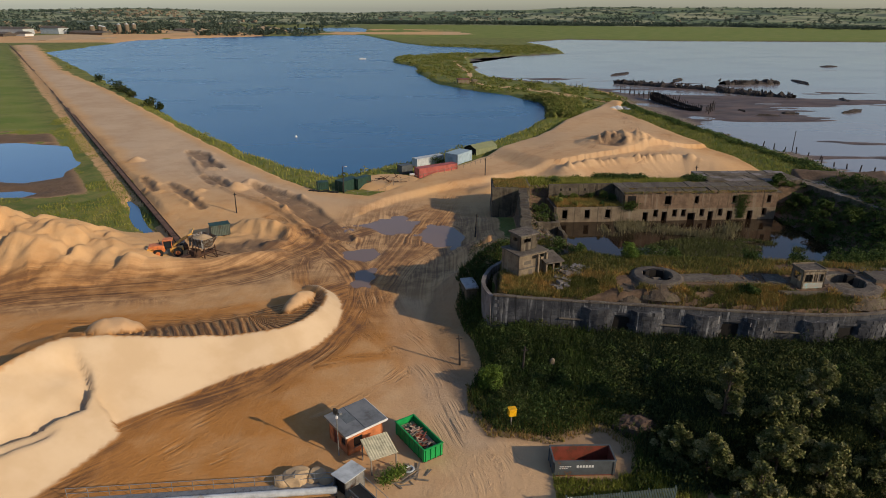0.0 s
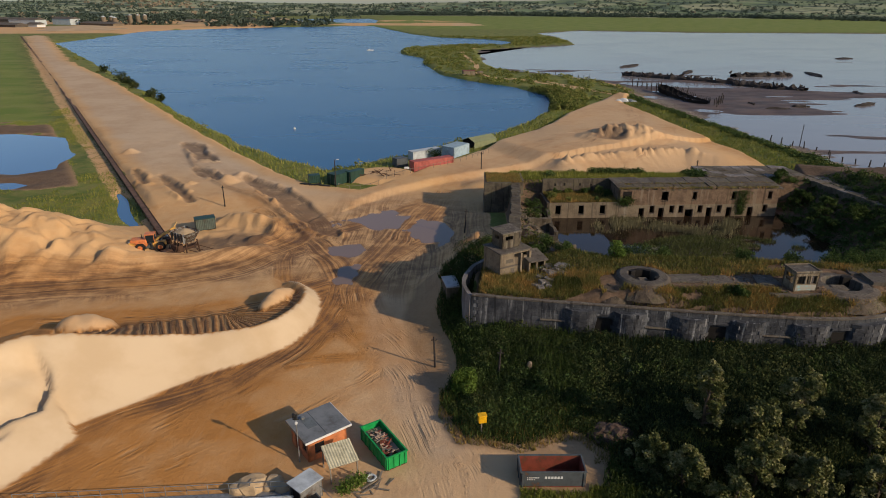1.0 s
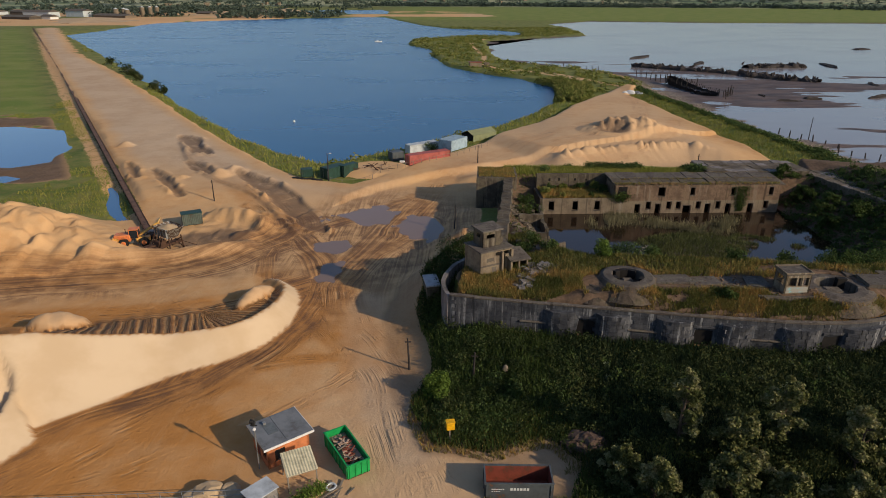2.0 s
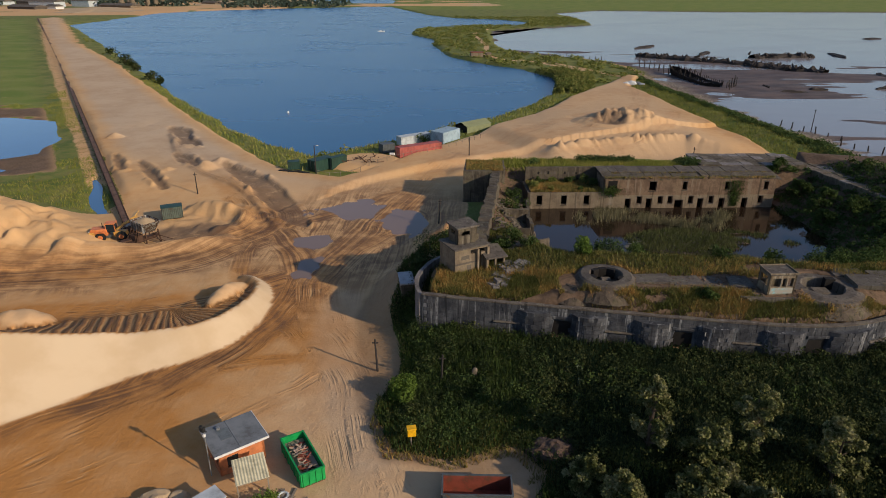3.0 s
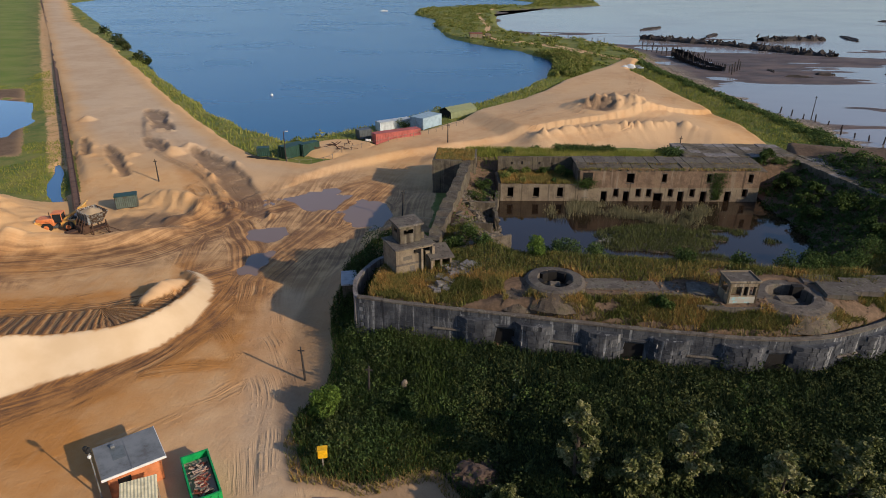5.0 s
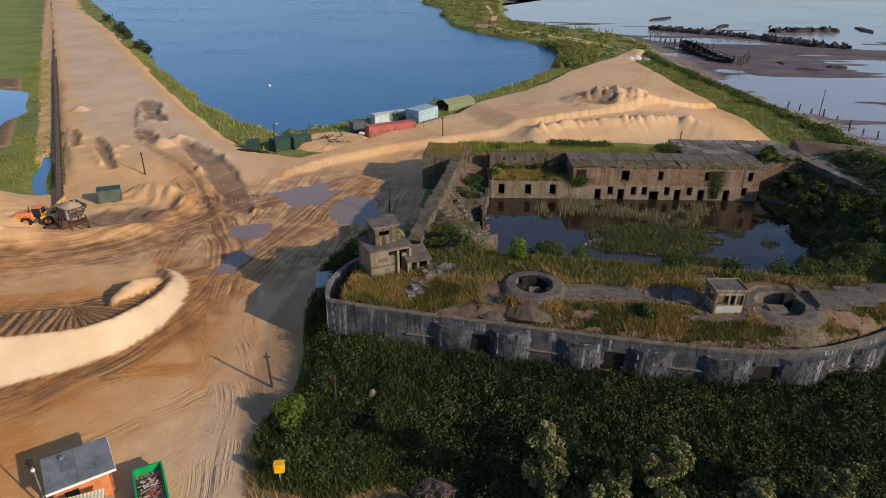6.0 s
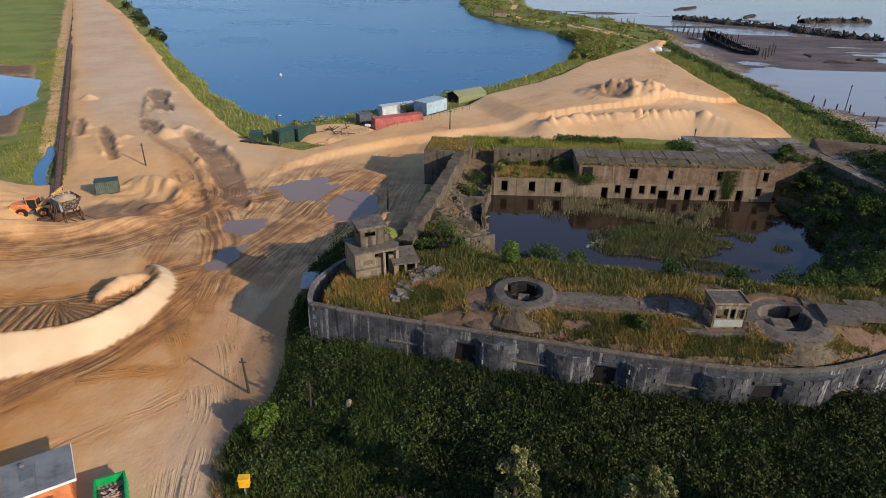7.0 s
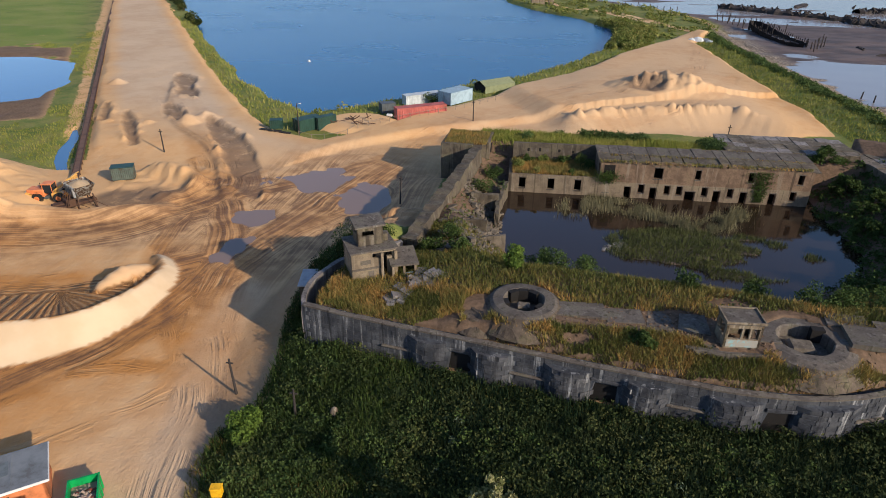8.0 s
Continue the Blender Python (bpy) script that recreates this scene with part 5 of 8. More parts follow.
panel(bm, 2.4, 11.12, 13.2, [(0.6, 1.6, 12.1, 12.75)], 0.22, pose(3.7, 1.1, 0, 0, 0, 90))
panel(bm, 2.7, 11.12, 13.2, [], 0.22, pose(3.7, 3.5, 0, 0, 0, 180))
bm.to_mesh(cabin.data)
bm.free()
bm = bmesh.new()
prism(bm, [(0.75, 0.8), (3.95, 0.85), (4.05, 3.8), (0.8, 3.75)], 13.2, [13.38, 13.42, 13.5, 13.4])
part("cabin_roof", bm, M_SLAB, tower, "slab roof of the cabin, cracked")
boxed("chimney_stub", 3.75, 1.6, 11.1, 4.35, 2.2, 11.9, M_CONCRETE, tower, bevel=0.05)
annex = thing("tower_porch", pose(16.5, 81.2, 0, 0, 0, 25), "low concrete porch with a blue painted panel", "porch")
for px in (0.0, 1.15, 2.35):
    boxed("post", px, 0, 6.6, px + 0.25, 0.25, 9.0, M_PALE, annex, bevel=0.02)
boxed("side_wall", 0.0, 0.25, 6.6, 0.2, 2.4, 9.0, M_PALE, annex)
boxed("side_wall", 2.4, 0.25, 6.6, 2.6, 2.4, 9.0, M_CONCRETE, annex)
# back wall coloured black to paint the shade inside the porch
boxed("back", 0.2, 2.2, 6.6, 2.4, 2.4, 9.0, M_VOID, annex)
bm = bmesh.new()
prism(bm, [(-0.2, -0.3), (2.8, -0.35), (2.8, 2.7), (-0.2, 2.7)], [9.0, 8.95, 9.5, 9.6], [9.18, 9.13, 9.7, 9.8])
part("roof", bm, M_SLAB, annex, "sloping concrete roof")
boxed("panel", 1.4, -0.03, 6.9, 2.35, 0.06, 8.0, painted("blue_paint", (0.16, 0.34, 0.42), wear=0.35), annex, "faded blue panel")

# gun pits
def gun_pit(name, x, y, rim, profile, label, seed):
    th = thing(name, pose(x, y, 0), label, "gun pit")
    bm = bmesh.new()
    n, rings = 40, []
    for rr, z in profile:
        rings.append([bm.verts.new((rr * math.cos(2 * math.pi * k / n), rr * math.sin(2 * math.pi * k / n), z)) for k in range(n)])
    for a, b in zip(rings, rings[1:]):
        for k in range(n):
            bm.faces.new((a[k], a[(k + 1) % n], b[(k + 1) % n], b[k]))
    bm.faces.new(rings[0])
    bmesh.ops.recalc_face_normals(bm, faces=bm.faces[:])
    ragged(bm, 0.10, seed, rim - 3)
    for v in bm.verts:
        v.co += noise.noise_vector(v.co * 0.9) * (0.30 * float(smooth(rim - 0.5, rim - 1.4, v.co.z)) * (math.hypot(v.co.x, v.co.y) > 3.2))
    ob = part("ring", bm, [M_SLAB, M_DOME], th)
    for f in ob.data.polygons:
        if f.index >= 5 * n:
            f.material_index = 1
    return th


pit = gun_pit("gun_pit", 30.4, 77.0, 9.6, [(0.3, 8.0), (1.85, 8.0), (1.9, 9.2), (1.98, 9.32), (2.9, 9.26), (3.2, 9.1), (3.9, 8.5), (4.5, 7.4)], "round concrete gun pit with a sloping apron", 1)
# black boxes on the pit wall paint the shade of uncut recesses
for a in (60, 95, 130, 200, 330):
    boxed("locker", -0.45, 1.45, 8.25, 0.45, 1.95, 9.3, M_VOID, pit, "black box painted as the gloom of an ammunition recess", m=pose(0, 0, 0, 0, 0, a - 90))
boxed("pedestal", -0.6, -0.5, 8.1, 0.6, 0.5, 8.75, M_RUBBLE, pit, "broken holdfast", bevel=0.12)
pit2 = gun_pit("gun_pit", 54.9, 76.3, 9.2, [(0.3, 7.6), (2.2, 7.6), (2.25, 8.7), (2.35, 8.8), (3.4, 8.78), (4.1, 8.55), (4.7, 8.0), (5.3, 7.1)], "sunken round gun pit choked with rubble", 2)
boxed("debris", -1.2, -0.9, 7.5, 1.0, 1.0, 8.2, M_RUBBLE, pit2, bevel=0.25)
# another black box painted as a shaded recess
boxed("locker", 0.9, 1.2, 7.7, 2.0, 1.9, 9.0, M_VOID, pit2)
dome = thing("concrete_dome", pose(26.6, 76.2, 0), "low domed concrete observation post", "dome")
bm = bmesh.new()
for (r0, z0_), (r1, z1_) in zip([(3.0, 6.9), (2.0, 8.15), (1.15, 8.35), (1.05, 8.5), (0.8, 8.5), (0.72, 8.38)], [(2.0, 8.15), (1.15, 8.35), (1.05, 8.5), (0.8, 8.5), (0.72, 8.38), (0.02, 8.55)]):
    for k in range(20):
        a0, a1 = 2 * math.pi * k / 20, 2 * math.pi * (k + 1) / 20
        bm.faces.new([bm.verts.new((rr * math.cos(a), rr * math.sin(a), z)) for rr, z, a in ((r0, z0_, a0), (r0, z0_, a1), (r1, z1_, a1), (r1, z1_, a0))])
bmesh.ops.remove_doubles(bm, verts=bm.verts[:], dist=0.01)
ragged(bm, 0.12, 4, 7.2)
part("shell", bm, M_DOME, dome)

# aprons of broken slabs between the pits
apron = thing("gun_apron", pose(0, 0, 0), "cracked concrete paving between the gun pits", "paving")
r = random.Random(12)
for x0, y0, w, d, z in ((33.4, 75.6, 4.6, 2.3, 8.95), (38.0, 75.4, 3.4, 2.3, 8.85), (41.6, 75.0, 2.8, 3.6, 8.8), (44.3, 75.2, 2.6, 2.8, 8.85), (45.2, 72.9, 2.0, 2.2, 8.7),
                        (50.9, 75.0, 1.8, 2.8, 8.9), (58.2, 75.6, 3.2, 3.0, 9.2), (61.4, 76.4, 3.0, 3.2, 9.25), (64.6, 77.6, 3.2, 3.0, 9.2), (57.6, 78.8, 3.5, 2.0, 9.0)):
    bm = bmesh.new()
    prism(bm, [(r.uniform(-0.2, 0.2), r.uniform(-0.2, 0.2)), (w + r.uniform(-0.2, 0.2), r.uniform(-0.2, 0.2)), (w - 0.1, d), (r.uniform(-0.1, 0.3), d)], -0.5, 0.0)
    s = part("slab", bm, M_SLAB, apron)
    s.matrix_local = pose(x0, y0, z, r.uniform(-2, 2), r.uniform(-2, 2), r.uniform(-4, 6))
wall_run("retaining_wall", [(33.2, 75.4), (36, 75.1), (41, 74.9)], 0.5, 7.4, 8.8, M_BRICKY, "low red-brown brick retaining wall below the paving", 21, rough=0.08)
wall_run("kerb_wall", [(44.5, 73.2), (48, 72.9), (52, 73.4)], 0.35, 7.6, 8.75, M_SLAB, "low kerb wall in front of the sentry hut", 23, rough=0.06)

# sentry hut on the gun floor
hut = thing("sentry_hut", pose(47.5, 73.6, 8.75, 0, 0, 6), "roofless-looking concrete sentry hut with blue paint below its openings", "hut")
bm = bmesh.new()
panel(bm, 3.0, 0, 2.4, [(0.25, 1.3, 0.95, 2.0), (1.5, 1.95, 0.95, 2.0), (2.1, 2.75, 0.95, 2.0)], 0.18)
part("front", bm, M_PALE, hut)
bm = bmesh.new()
panel(bm, 2.3, 0, 2.4, [(0.35, 1.9, 0.95, 2.0)], 0.18, pose(0, 2.3, 0, 0, 0, -90))
part("side", bm, M_PALE, hut)
bm = bmesh.new()
panel(bm, 2.3, 0, 2.4, [(0.6, 1.5, 0.0, 2.0)], 0.18, pose(3.0, 0, 0, 0, 0, 90))
part("side", bm, M_CONCRETE, hut)
bm = bmesh.new()
panel(bm, 3.0, 0, 2.4, [(0.4, 2.6, 1.0, 2.0)], 0.18, pose(3.0, 2.3, 0, 0, 0, 180))
part("back", bm, M_CONCRETE, hut)
bm = bmesh.new()
prism(bm, [(-0.12, -0.12), (3.12, -0.12), (3.12, 2.42), (-0.12, 2.42)], 2.4, 2.55)
part("roof", bm, M_SLAB, hut, "dark roof slab with a pale rim")
for a in ((-0.14, -0.14, 3.14, 0.0), (-0.14, 2.32, 3.14, 2.44), (-0.14, 0.0, -0.02, 2.32), (3.02, 0.0, 3.14, 2.32)):
    boxed("rim", a[0], a[1], 2.52, a[2], a[3], 2.66, M_PALE, hut)
boxed("paint_panel", 0.2, -0.025, 0.15, 2.8, 0.01, 0.85, painted("turquoise_paint", (0.22, 0.40, 0.42), (0.3, 0.28, 0.24), 0.45), hut, "flaking turquoise paint")

# broken floor slabs and rubble near the tower
rubble = thing("rubble_field", pose(0, 0, 0), "heap of broken concrete slabs in the grass", "rubble")
r = random.Random(31)
for k in range(110):
    if k < 60:
        u, v = r.uniform(0, 1), r.uniform(-1, 1)
        px, py = 17.2 + 4.4 * u + 0.6 * v, 77.2 + 4.9 * u - 1.3 * v
    else:
        px, py = r.uniform(18.2, 24.5), r.uniform(88, 122)
    w, d, h = r.uniform(0.5, 1.6), r.uniform(0.4, 1.1), r.uniform(0.15, 0.4)
    bm = bmesh.new()
    prism(bm, [(0, 0), (w, r.uniform(-0.2, 0.2)), (w * 0.9, d), (r.uniform(-0.1, 0.3), d * 0.9)], 0, h)
    s = part("piece", bm, M_CHIP if k < 60 else M_RUBBLE, rubble)
    s.matrix_local = pose(px, py, ground_at(px, py) - 0.06, r.uniform(-12, 12), r.uniform(-12, 12), r.uniform(0, 360))
# brick and concrete rubble strewn over the gun floor
r = random.Random(78)
stones = bmesh.new()
for k in range(900):
    px, py = r.uniform(33, 66), r.gauss(75.0, 2.2) + (0.06 * max(0, k % 60 - 30))
    if px > 56:
        py += (px - 56) * 0.45
    if py < 71.8 or (px > 52 and math.hypot(px - 54.9, py - 76.3) < 4.6):
        continue
    s = r.uniform(0.05, 0.15)
    box(stones, -s, -s * 0.7, -s * 0.4, s, s * 0.7, s * 0.5, m=pose(px, py, ground_at(px, py) + 0.04, r.uniform(-25, 25), r.uniform(-25, 25), r.uniform(0, 180)))
tagged(finish("roof_rubble", stones, M_BRICKY), "reddish brick rubble strewn over the fort's gun floor", "rubble", kind="stuff")
# loose stones down the rocky inner bank, and a raft of rubble in the water
r = random.Random(77)
stones = bmesh.new()
for k in range(900):
    t = r.random()
    px, py = 20.5 + 3.5 * math.sin(t * 3.1) + r.gauss(0, 1.6), 89 + 28 * t
    if px < 18.3 or px > 26:
        continue
    s = r.uniform(0.12, 0.45)
    box(stones, -s, -s * 0.7, -s * 0.4, s, s * 0.7, s * 0.5, m=pose(px, py, ground_at(px, py) + 0.05, r.uniform(-25, 25), r.uniform(-25, 25), r.uniform(0, 180)))
tagged(finish("loose_stones", stones, M_RUBBLE), "loose pale stones tumbled down the inner bank", "rubble", kind="stuff")
raft = thing("rubble_raft", pose(41.5, 106.0, 1.1, 0, 0, 25), "low pile of pale rubble standing out of the flood water", "rubble")
for k in range(26):
    s = r.uniform(0.2, 0.5)
    bm = bmesh.new()
    box(bm, -s, -s * 0.6, -0.25, s, s * 0.6, s * 0.5, 0.04)
    part("stone", bm, M_CHIP, raft).matrix_local = pose(r.gauss(0, 1.2), r.gauss(0, 0.5), 0.05, r.uniform(-15, 15), r.uniform(-15, 15), r.uniform(0, 180))
# ruined cross walls standing in the inner slope
for line, top, nm in (([(19.2, 103.5), (23.8, 103.2)], 4.6, 1), ([(24.6, 108), (24.3, 113), (24.8, 121)], 3.6, 2), ([(21, 97), (24, 99.5), (26.5, 100.4)], 4.2, 3), ([(20.2, 113), (24.2, 113.4)], 4.4, 4)):
    wall_run("ruined_wall", line, 0.55, 0.4, top, M_RUBBLE if nm == 3 else M_CONCRETE, "broken stump of an inner wall in the fort", 40 + nm, rough=0.3)

# ---- the quarry yard ----
M_ROOFGREY = painted("felt_roof", (0.17, 0.18, 0.19), (0.10, 0.10, 0.10), 0.25, 0.8, 0.8)
M_ORANGE = painted("orange_brick", (0.55, 0.19, 0.075), (0.3, 0.12, 0.06), 0.25, 0.85, 1.2)
M_CREAM = painted("cream_sheet", (0.62, 0.55, 0.36), (0.35, 0.27, 0.16), 0.2, 0.6, 1.5)
M_SKIPGREEN = painted("green_skip_paint", (0.01, 0.30, 0.075), (0.07, 0.10, 0.04), 0.12, 0.4, 1.5)
M_SKIPRED = painted("red_oxide", (0.22, 0.055, 0.035), (0.12, 0.05, 0.03), 0.3, 0.6, 1.2)
M_SKIPGREY = painted("slate_paint", (0.085, 0.095, 0.10), (0.14, 0.07, 0.04), 0.25, 0.5, 1.2)
M_DARKGREEN = painted("dark_green_paint", (0.020, 0.055, 0.040), (0.06, 0.05, 0.03), 0.2, 0.5, 0.8)
M_REDBOX = painted("faded_red_paint", (0.40, 0.105, 0.085), (0.25, 0.10, 0.06), 0.2, 0.6, 0.6)
M_BLUEBOX = painted("pale_blue_sheet", (0.30, 0.40, 0.46), (0.25, 0.2, 0.16), 0.2, 0.5, 0.7)
M_GREYBOX = painted("white_grey_sheet", (0.50, 0.53, 0.54), (0.3, 0.27, 0.22), 0.2, 0.5, 0.7)
M_CANVAS = plain("olive_canvas", (0.24, 0.26, 0.14), 0.9)
M_LOADER = painted("loader_orange", (0.70, 0.22, 0.075), (0.25, 0.12, 0.05), 0.22, 0.5, 1.2)
M_LOADER_YELLOW = painted("loader_yellow", (0.74, 0.40, 0.10), (0.30, 0.17, 0.08), 0.28, 0.5, 1.6)
M_HOPPER = painted("hopper_steel", (0.44, 0.42, 0.38), (0.13, 0.075, 0.045), 0.42, 0.6, 2.4)
M_YELLOW = painted("yellow_plastic", (0.80, 0.42, 0.01), (0.4, 0.25, 0.05), 0.1, 0.5, 2)
M_GENSET = painted("grey_green_paint", (0.085, 0.105, 0.085), (0.07, 0.05, 0.035), 0.3, 0.6, 1.2)
M_SAND = plain("loose_sand", (0.50, 0.355, 0.21), 0.95, 0.85)
M_FENCE = painted("fence_green", (0.075, 0.105, 0.10), (0.1, 0.1, 0.09), 0.2, 0.5)
M_WOODMIX = leafy("scrap_wood", (0.30, 0.17, 0.11), (0.60, 0.46, 0.36))


def corrugated(bm, x0, x1, z0, z1, y, pitch=0.28, depth=0.06, m=None):
    """A ribbed sheet standing along x."""
    n = max(2, int((x1 - x0) / (pitch / 2)))
    made = []
    for i in range(n):
        a, b = x0 + (x1 - x0) * i / n, x0 + (x1 - x0) * (i + 1) / n
        ya, yb = y + (depth if i % 2 else 0), y + (0 if i % 2 else depth)
        vs = [bm.verts.new(p) for p in ((a, ya, z0), (b, yb, z0), (b, yb, z1), (a, ya, z1))]
        bm.faces.new(vs)
        made += vs
    if m is not None:
        bmesh.ops.transform(bm, matrix=m, verts=made)


# site office
YARD_Z = 0.7
office = thing("site_office", pose(-7.0, 51.5, ground_at(-6, 53.5) - 0.3, 0, 0, 39.5), "brick site office with a grey felt roof and white fascia", "office")
bm = bmesh.new()
panel(bm, 4.1, 0, 2.75, [(0.7, 1.7, 1.0, 2.1)], 0.2, pose(0.1, 0.1, 0))
part("front_wall", bm, M_ORANGE, office)
bm = bmesh.new()
panel(bm, 3.5, 0, 2.75, [(0.8, 1.7, 0.05, 2.05), (2.2, 3.1, 1.1, 2.0)], 0.2, pose(0.1, 3.6, 0, 0, 0, -90))
part("side_wall", bm, M_ORANGE, office)
bm = bmesh.new()
panel(bm, 3.5, 0, 2.75, [(1.0, 2.3, 1.0, 2.0)], 0.2, pose(4.2, 0.1, 0, 0, 0, 90))
part("side_wall", bm, M_ORANGE, office)
bm = bmesh.new()
panel(bm, 4.1, 0, 2.75, [], 0.2, pose(4.2, 3.6, 0, 0, 0, 180))
part("rear_wall", bm, M_ORANGE, office)
boxed("floor", 0.1, 0.1, 0, 4.2, 3.6, 0.05, M_VOID, office)
boxed("window", 0.8, 0.2, 1.0, 1.8, 0.24, 2.1, M_GLASS, office, "dark window in a brown frame")
boxed("window", 4.02, 1.1, 1.0, 4.06, 2.4, 2.0, M_GLASS, office, "dark window")
boxed("window", 0.22, 0.5, 1.1, 0.26, 1.4, 2.0, M_GLASS, office, "dark window")
boxed("door", 0.2, 1.9, 0.05, 0.26, 2.8, 2.05, M_SKIPRED, office, "brown office door")
boxed("window_frame", 0.75, 0.06, 0.94, 1.85, 0.18, 1.0, M_GREY_WOOD, office)
roof = boxed("roof", -0.25, -0.25, 0, 4.55, 3.95, 0.12, M_ROOFGREY, office, "grey felt roof with a seam")
roof.matrix_local = pose(0, 0, 2.78, 2.2, 0, 0)
boxed("seam", 2.0, -0.22, 0.12, 2.12, 3.9, 0.16, M_ROOFGREY, roof)
boxed("patch", 0.9, 1.5, 0.12, 1.9, 3.0, 0.14, painted("roof_patch", (0.13, 0.145, 0.15), wear=0.1), roof, "darker felt patch")
boxed("vent", 1.0, 3.0, 0.12, 1.3, 3.25, 0.35, M_STEEL, roof)
boxed("fascia", -0.3, -0.31, -0.08, 4.6, -0.25, 0.15, M_WHITE, roof, "white fascia board")
boxed("fascia", 4.55, -0.25, -0.08, 4.6, 3.95, 0.14, M_WHITE, roof)
boxed("fascia", -0.3, -0.25, -0.08, -0.25, 3.95, 0.14, M_GREY_WOOD, roof)

# cream lean-to
canopy = thing("lean_to_canopy", pose(-4.45, 48.75, ground_at(-3.5, 49.5) - 0.2, 0, 0, 27), "cream corrugated lean-to roof on timber posts beside the office", "canopy")
bm = bmesh.new()
n = 22
for i in range(n):
    a, b = 2.75 * i / n, 2.75 * (i + 1) / n
    za, zb = (0.05 if i % 2 else 0), (0 if i % 2 else 0.05)
    bm.faces.new([bm.verts.new(p) for p in ((a, -0.1, 2.05 + za), (b, -0.1, 2.05 + zb), (b, 2.7, 2.5 + zb), (a, 2.7, 2.5 + za))])
bmesh.ops.remove_doubles(bm, verts=bm.verts[:], dist=0.001)
bmesh.ops.solidify(bm, geom=bm.faces[:], thickness=0.03)
part("roof_sheet", bm, M_CREAM, canopy)
for px, py, h in ((0.1, 0.05, 2.05), (2.6, 0.05, 2.05), (0.1, 2.5, 2.4), (2.6, 2.5, 2.4)):
    boxed("post", px - 0.06, py - 0.06, 0, px + 0.06, py + 0.06, h, M_GREY_WOOD, canopy)
boxed("beam", 0, -0.02, 1.92, 2.75, 0.1, 2.04, M_GREY_WOOD, canopy)
boxed("beam", 0, 2.45, 2.3, 2.75, 2.57, 2.42, M_GREY_WOOD, canopy)
for k, (px, py, s) in enumerate(((-2.4, 48.3, 0.9), (-1.7, 48.9, 0.7), (-3.0, 47.6, 0.8))):
    th = thing("potted_shrub", pose(px, py, ground_at(px, py)), "small leafy shrub growing beside the lean-to", "shrub", "shrubs by the office")
    tubed("stem", [(0, 0, 0), (0.05, 0, s * 0.7)], [0.05, 0.02], M_BARK, th)
    c = rng.normal(size=(420, 3)) * np.array([0.42, 0.42, 0.32]) * s + np.array([0, 0, s * 0.85])
    c[:, 2] = np.maximum(c[:, 2], 0.05)
    leaves("foliage", c, 0.10, M_BUSHLEAF, th, seed=60 + k)
r = random.Random(4)
clutter_z = ground_at(-0.8, 48.6)
pallets = thing("timber_offcuts", pose(-0.6, 48.5, clutter_z, 0, 0, 25), "loose boards and offcuts lying beside the skip", "boards")
for k in range(14):
    w = r.uniform(0.8, 2.0)
    b = boxed("board", 0, 0, 0, w, r.uniform(0.1, 0.2), 0.06, M_GREY_WOOD, pallets)
    b.matrix_local = pose(r.uniform(-1.6, 1.4), r.uniform(-1.0, 1.0), 0.02 + 0.03 * (k % 4), r.uniform(-4, 4), r.uniform(-6, 6), r.uniform(0, 180))
tyre = thing("old_tyre", pose(-0.9, 49.6, ground_at(-0.9, 49.6) + 0.12), "old tyre lying beside the lean-to", "tyre")
bm = bmesh.new()
ring_pts = [(0.42 * math.cos(a), 0.42 * math.sin(a), 0) for a in np.linspace(0, 2 * math.pi, 17)]
tube(bm, ring_pts, 0.12, 6, False)
part("carcass", bm, M_GREYBOX, tyre)

# camera mast
mast = thing("camera_mast", pose(-7.9, 51.7, ground_at(-7.9, 51.7) - 0.1), "slim steel mast with two cameras and a white lamp", "mast")
tubed("pole", [(0, 0, 0), (0, 0, 5.3)], [0.07, 0.05], M_STEEL, mast)
boxed("bracket", -0.3, -0.03, 4.9, 0.3, 0.03, 4.97, M_RUBBER, mast)
boxed("camera_head", -0.16, -0.2, 4.95, 0.14, 0.16, 5.4, M_RUBBER, mast, "black camera housing", bevel=0.04)
boxed("camera_head", -0.3, -0.2, 5.15, -0.02, 0.1, 5.55, M_RUBBER, mast, "black camera housing", bevel=0.04)
boxed("lamp", -0.1, -0.2, 4.45, 0.14, 0.05, 4.7, M_WHITE, mast, "white lamp", bevel=0.05)

# transfer house and plant conveyor
house = thing("transfer_house", pose(-6.35, 45.7, ground_at(-6, 46.5) - 0.1, 0, 0, 50), "grey steel conveyor transfer house with a flat roof", "transfer house")
boxed("wall", 0, 0, 0, 2.3, 0.08, 1.9, M_STEEL, house)
boxed("wall", 0, 1.6, 0, 2.3, 1.68, 1.9, M_SKIPGREY, house)
boxed("wall", 2.22, 0.08, 0, 2.3, 1.6, 1.9, M_SKIPGREY, house)
# black sheet just inside the open side paints the house's inner shade
boxed("dark_inside", 0.3, 0.1, 0.1, 0.34, 1.58, 1.8, M_VOID, house)
for px, py in ((0, 0), (0, 1.58), (2.2, 0), (2.2, 1.58)):
    boxed("post", px, py, 0, px + 0.1, py + 0.1, 2.0, M_STEEL, house)
boxed("roof", -0.12, -0.12, 1.95, 2.42, 1.8, 2.03, M_GREYBOX, house, "pale dusty roof sheet", bevel=0.02)
chute = thing("plant_conveyor", pose(-5.6, 45.9, ground_at(-5, 45) + 0.3, 0, 0, -48), "black rubber conveyor with side frames leaving the transfer house", "conveyor")
boxed("belt", 0, -0.5, 1.0, 9, 0.5, 1.06, M_RUBBER, chute)
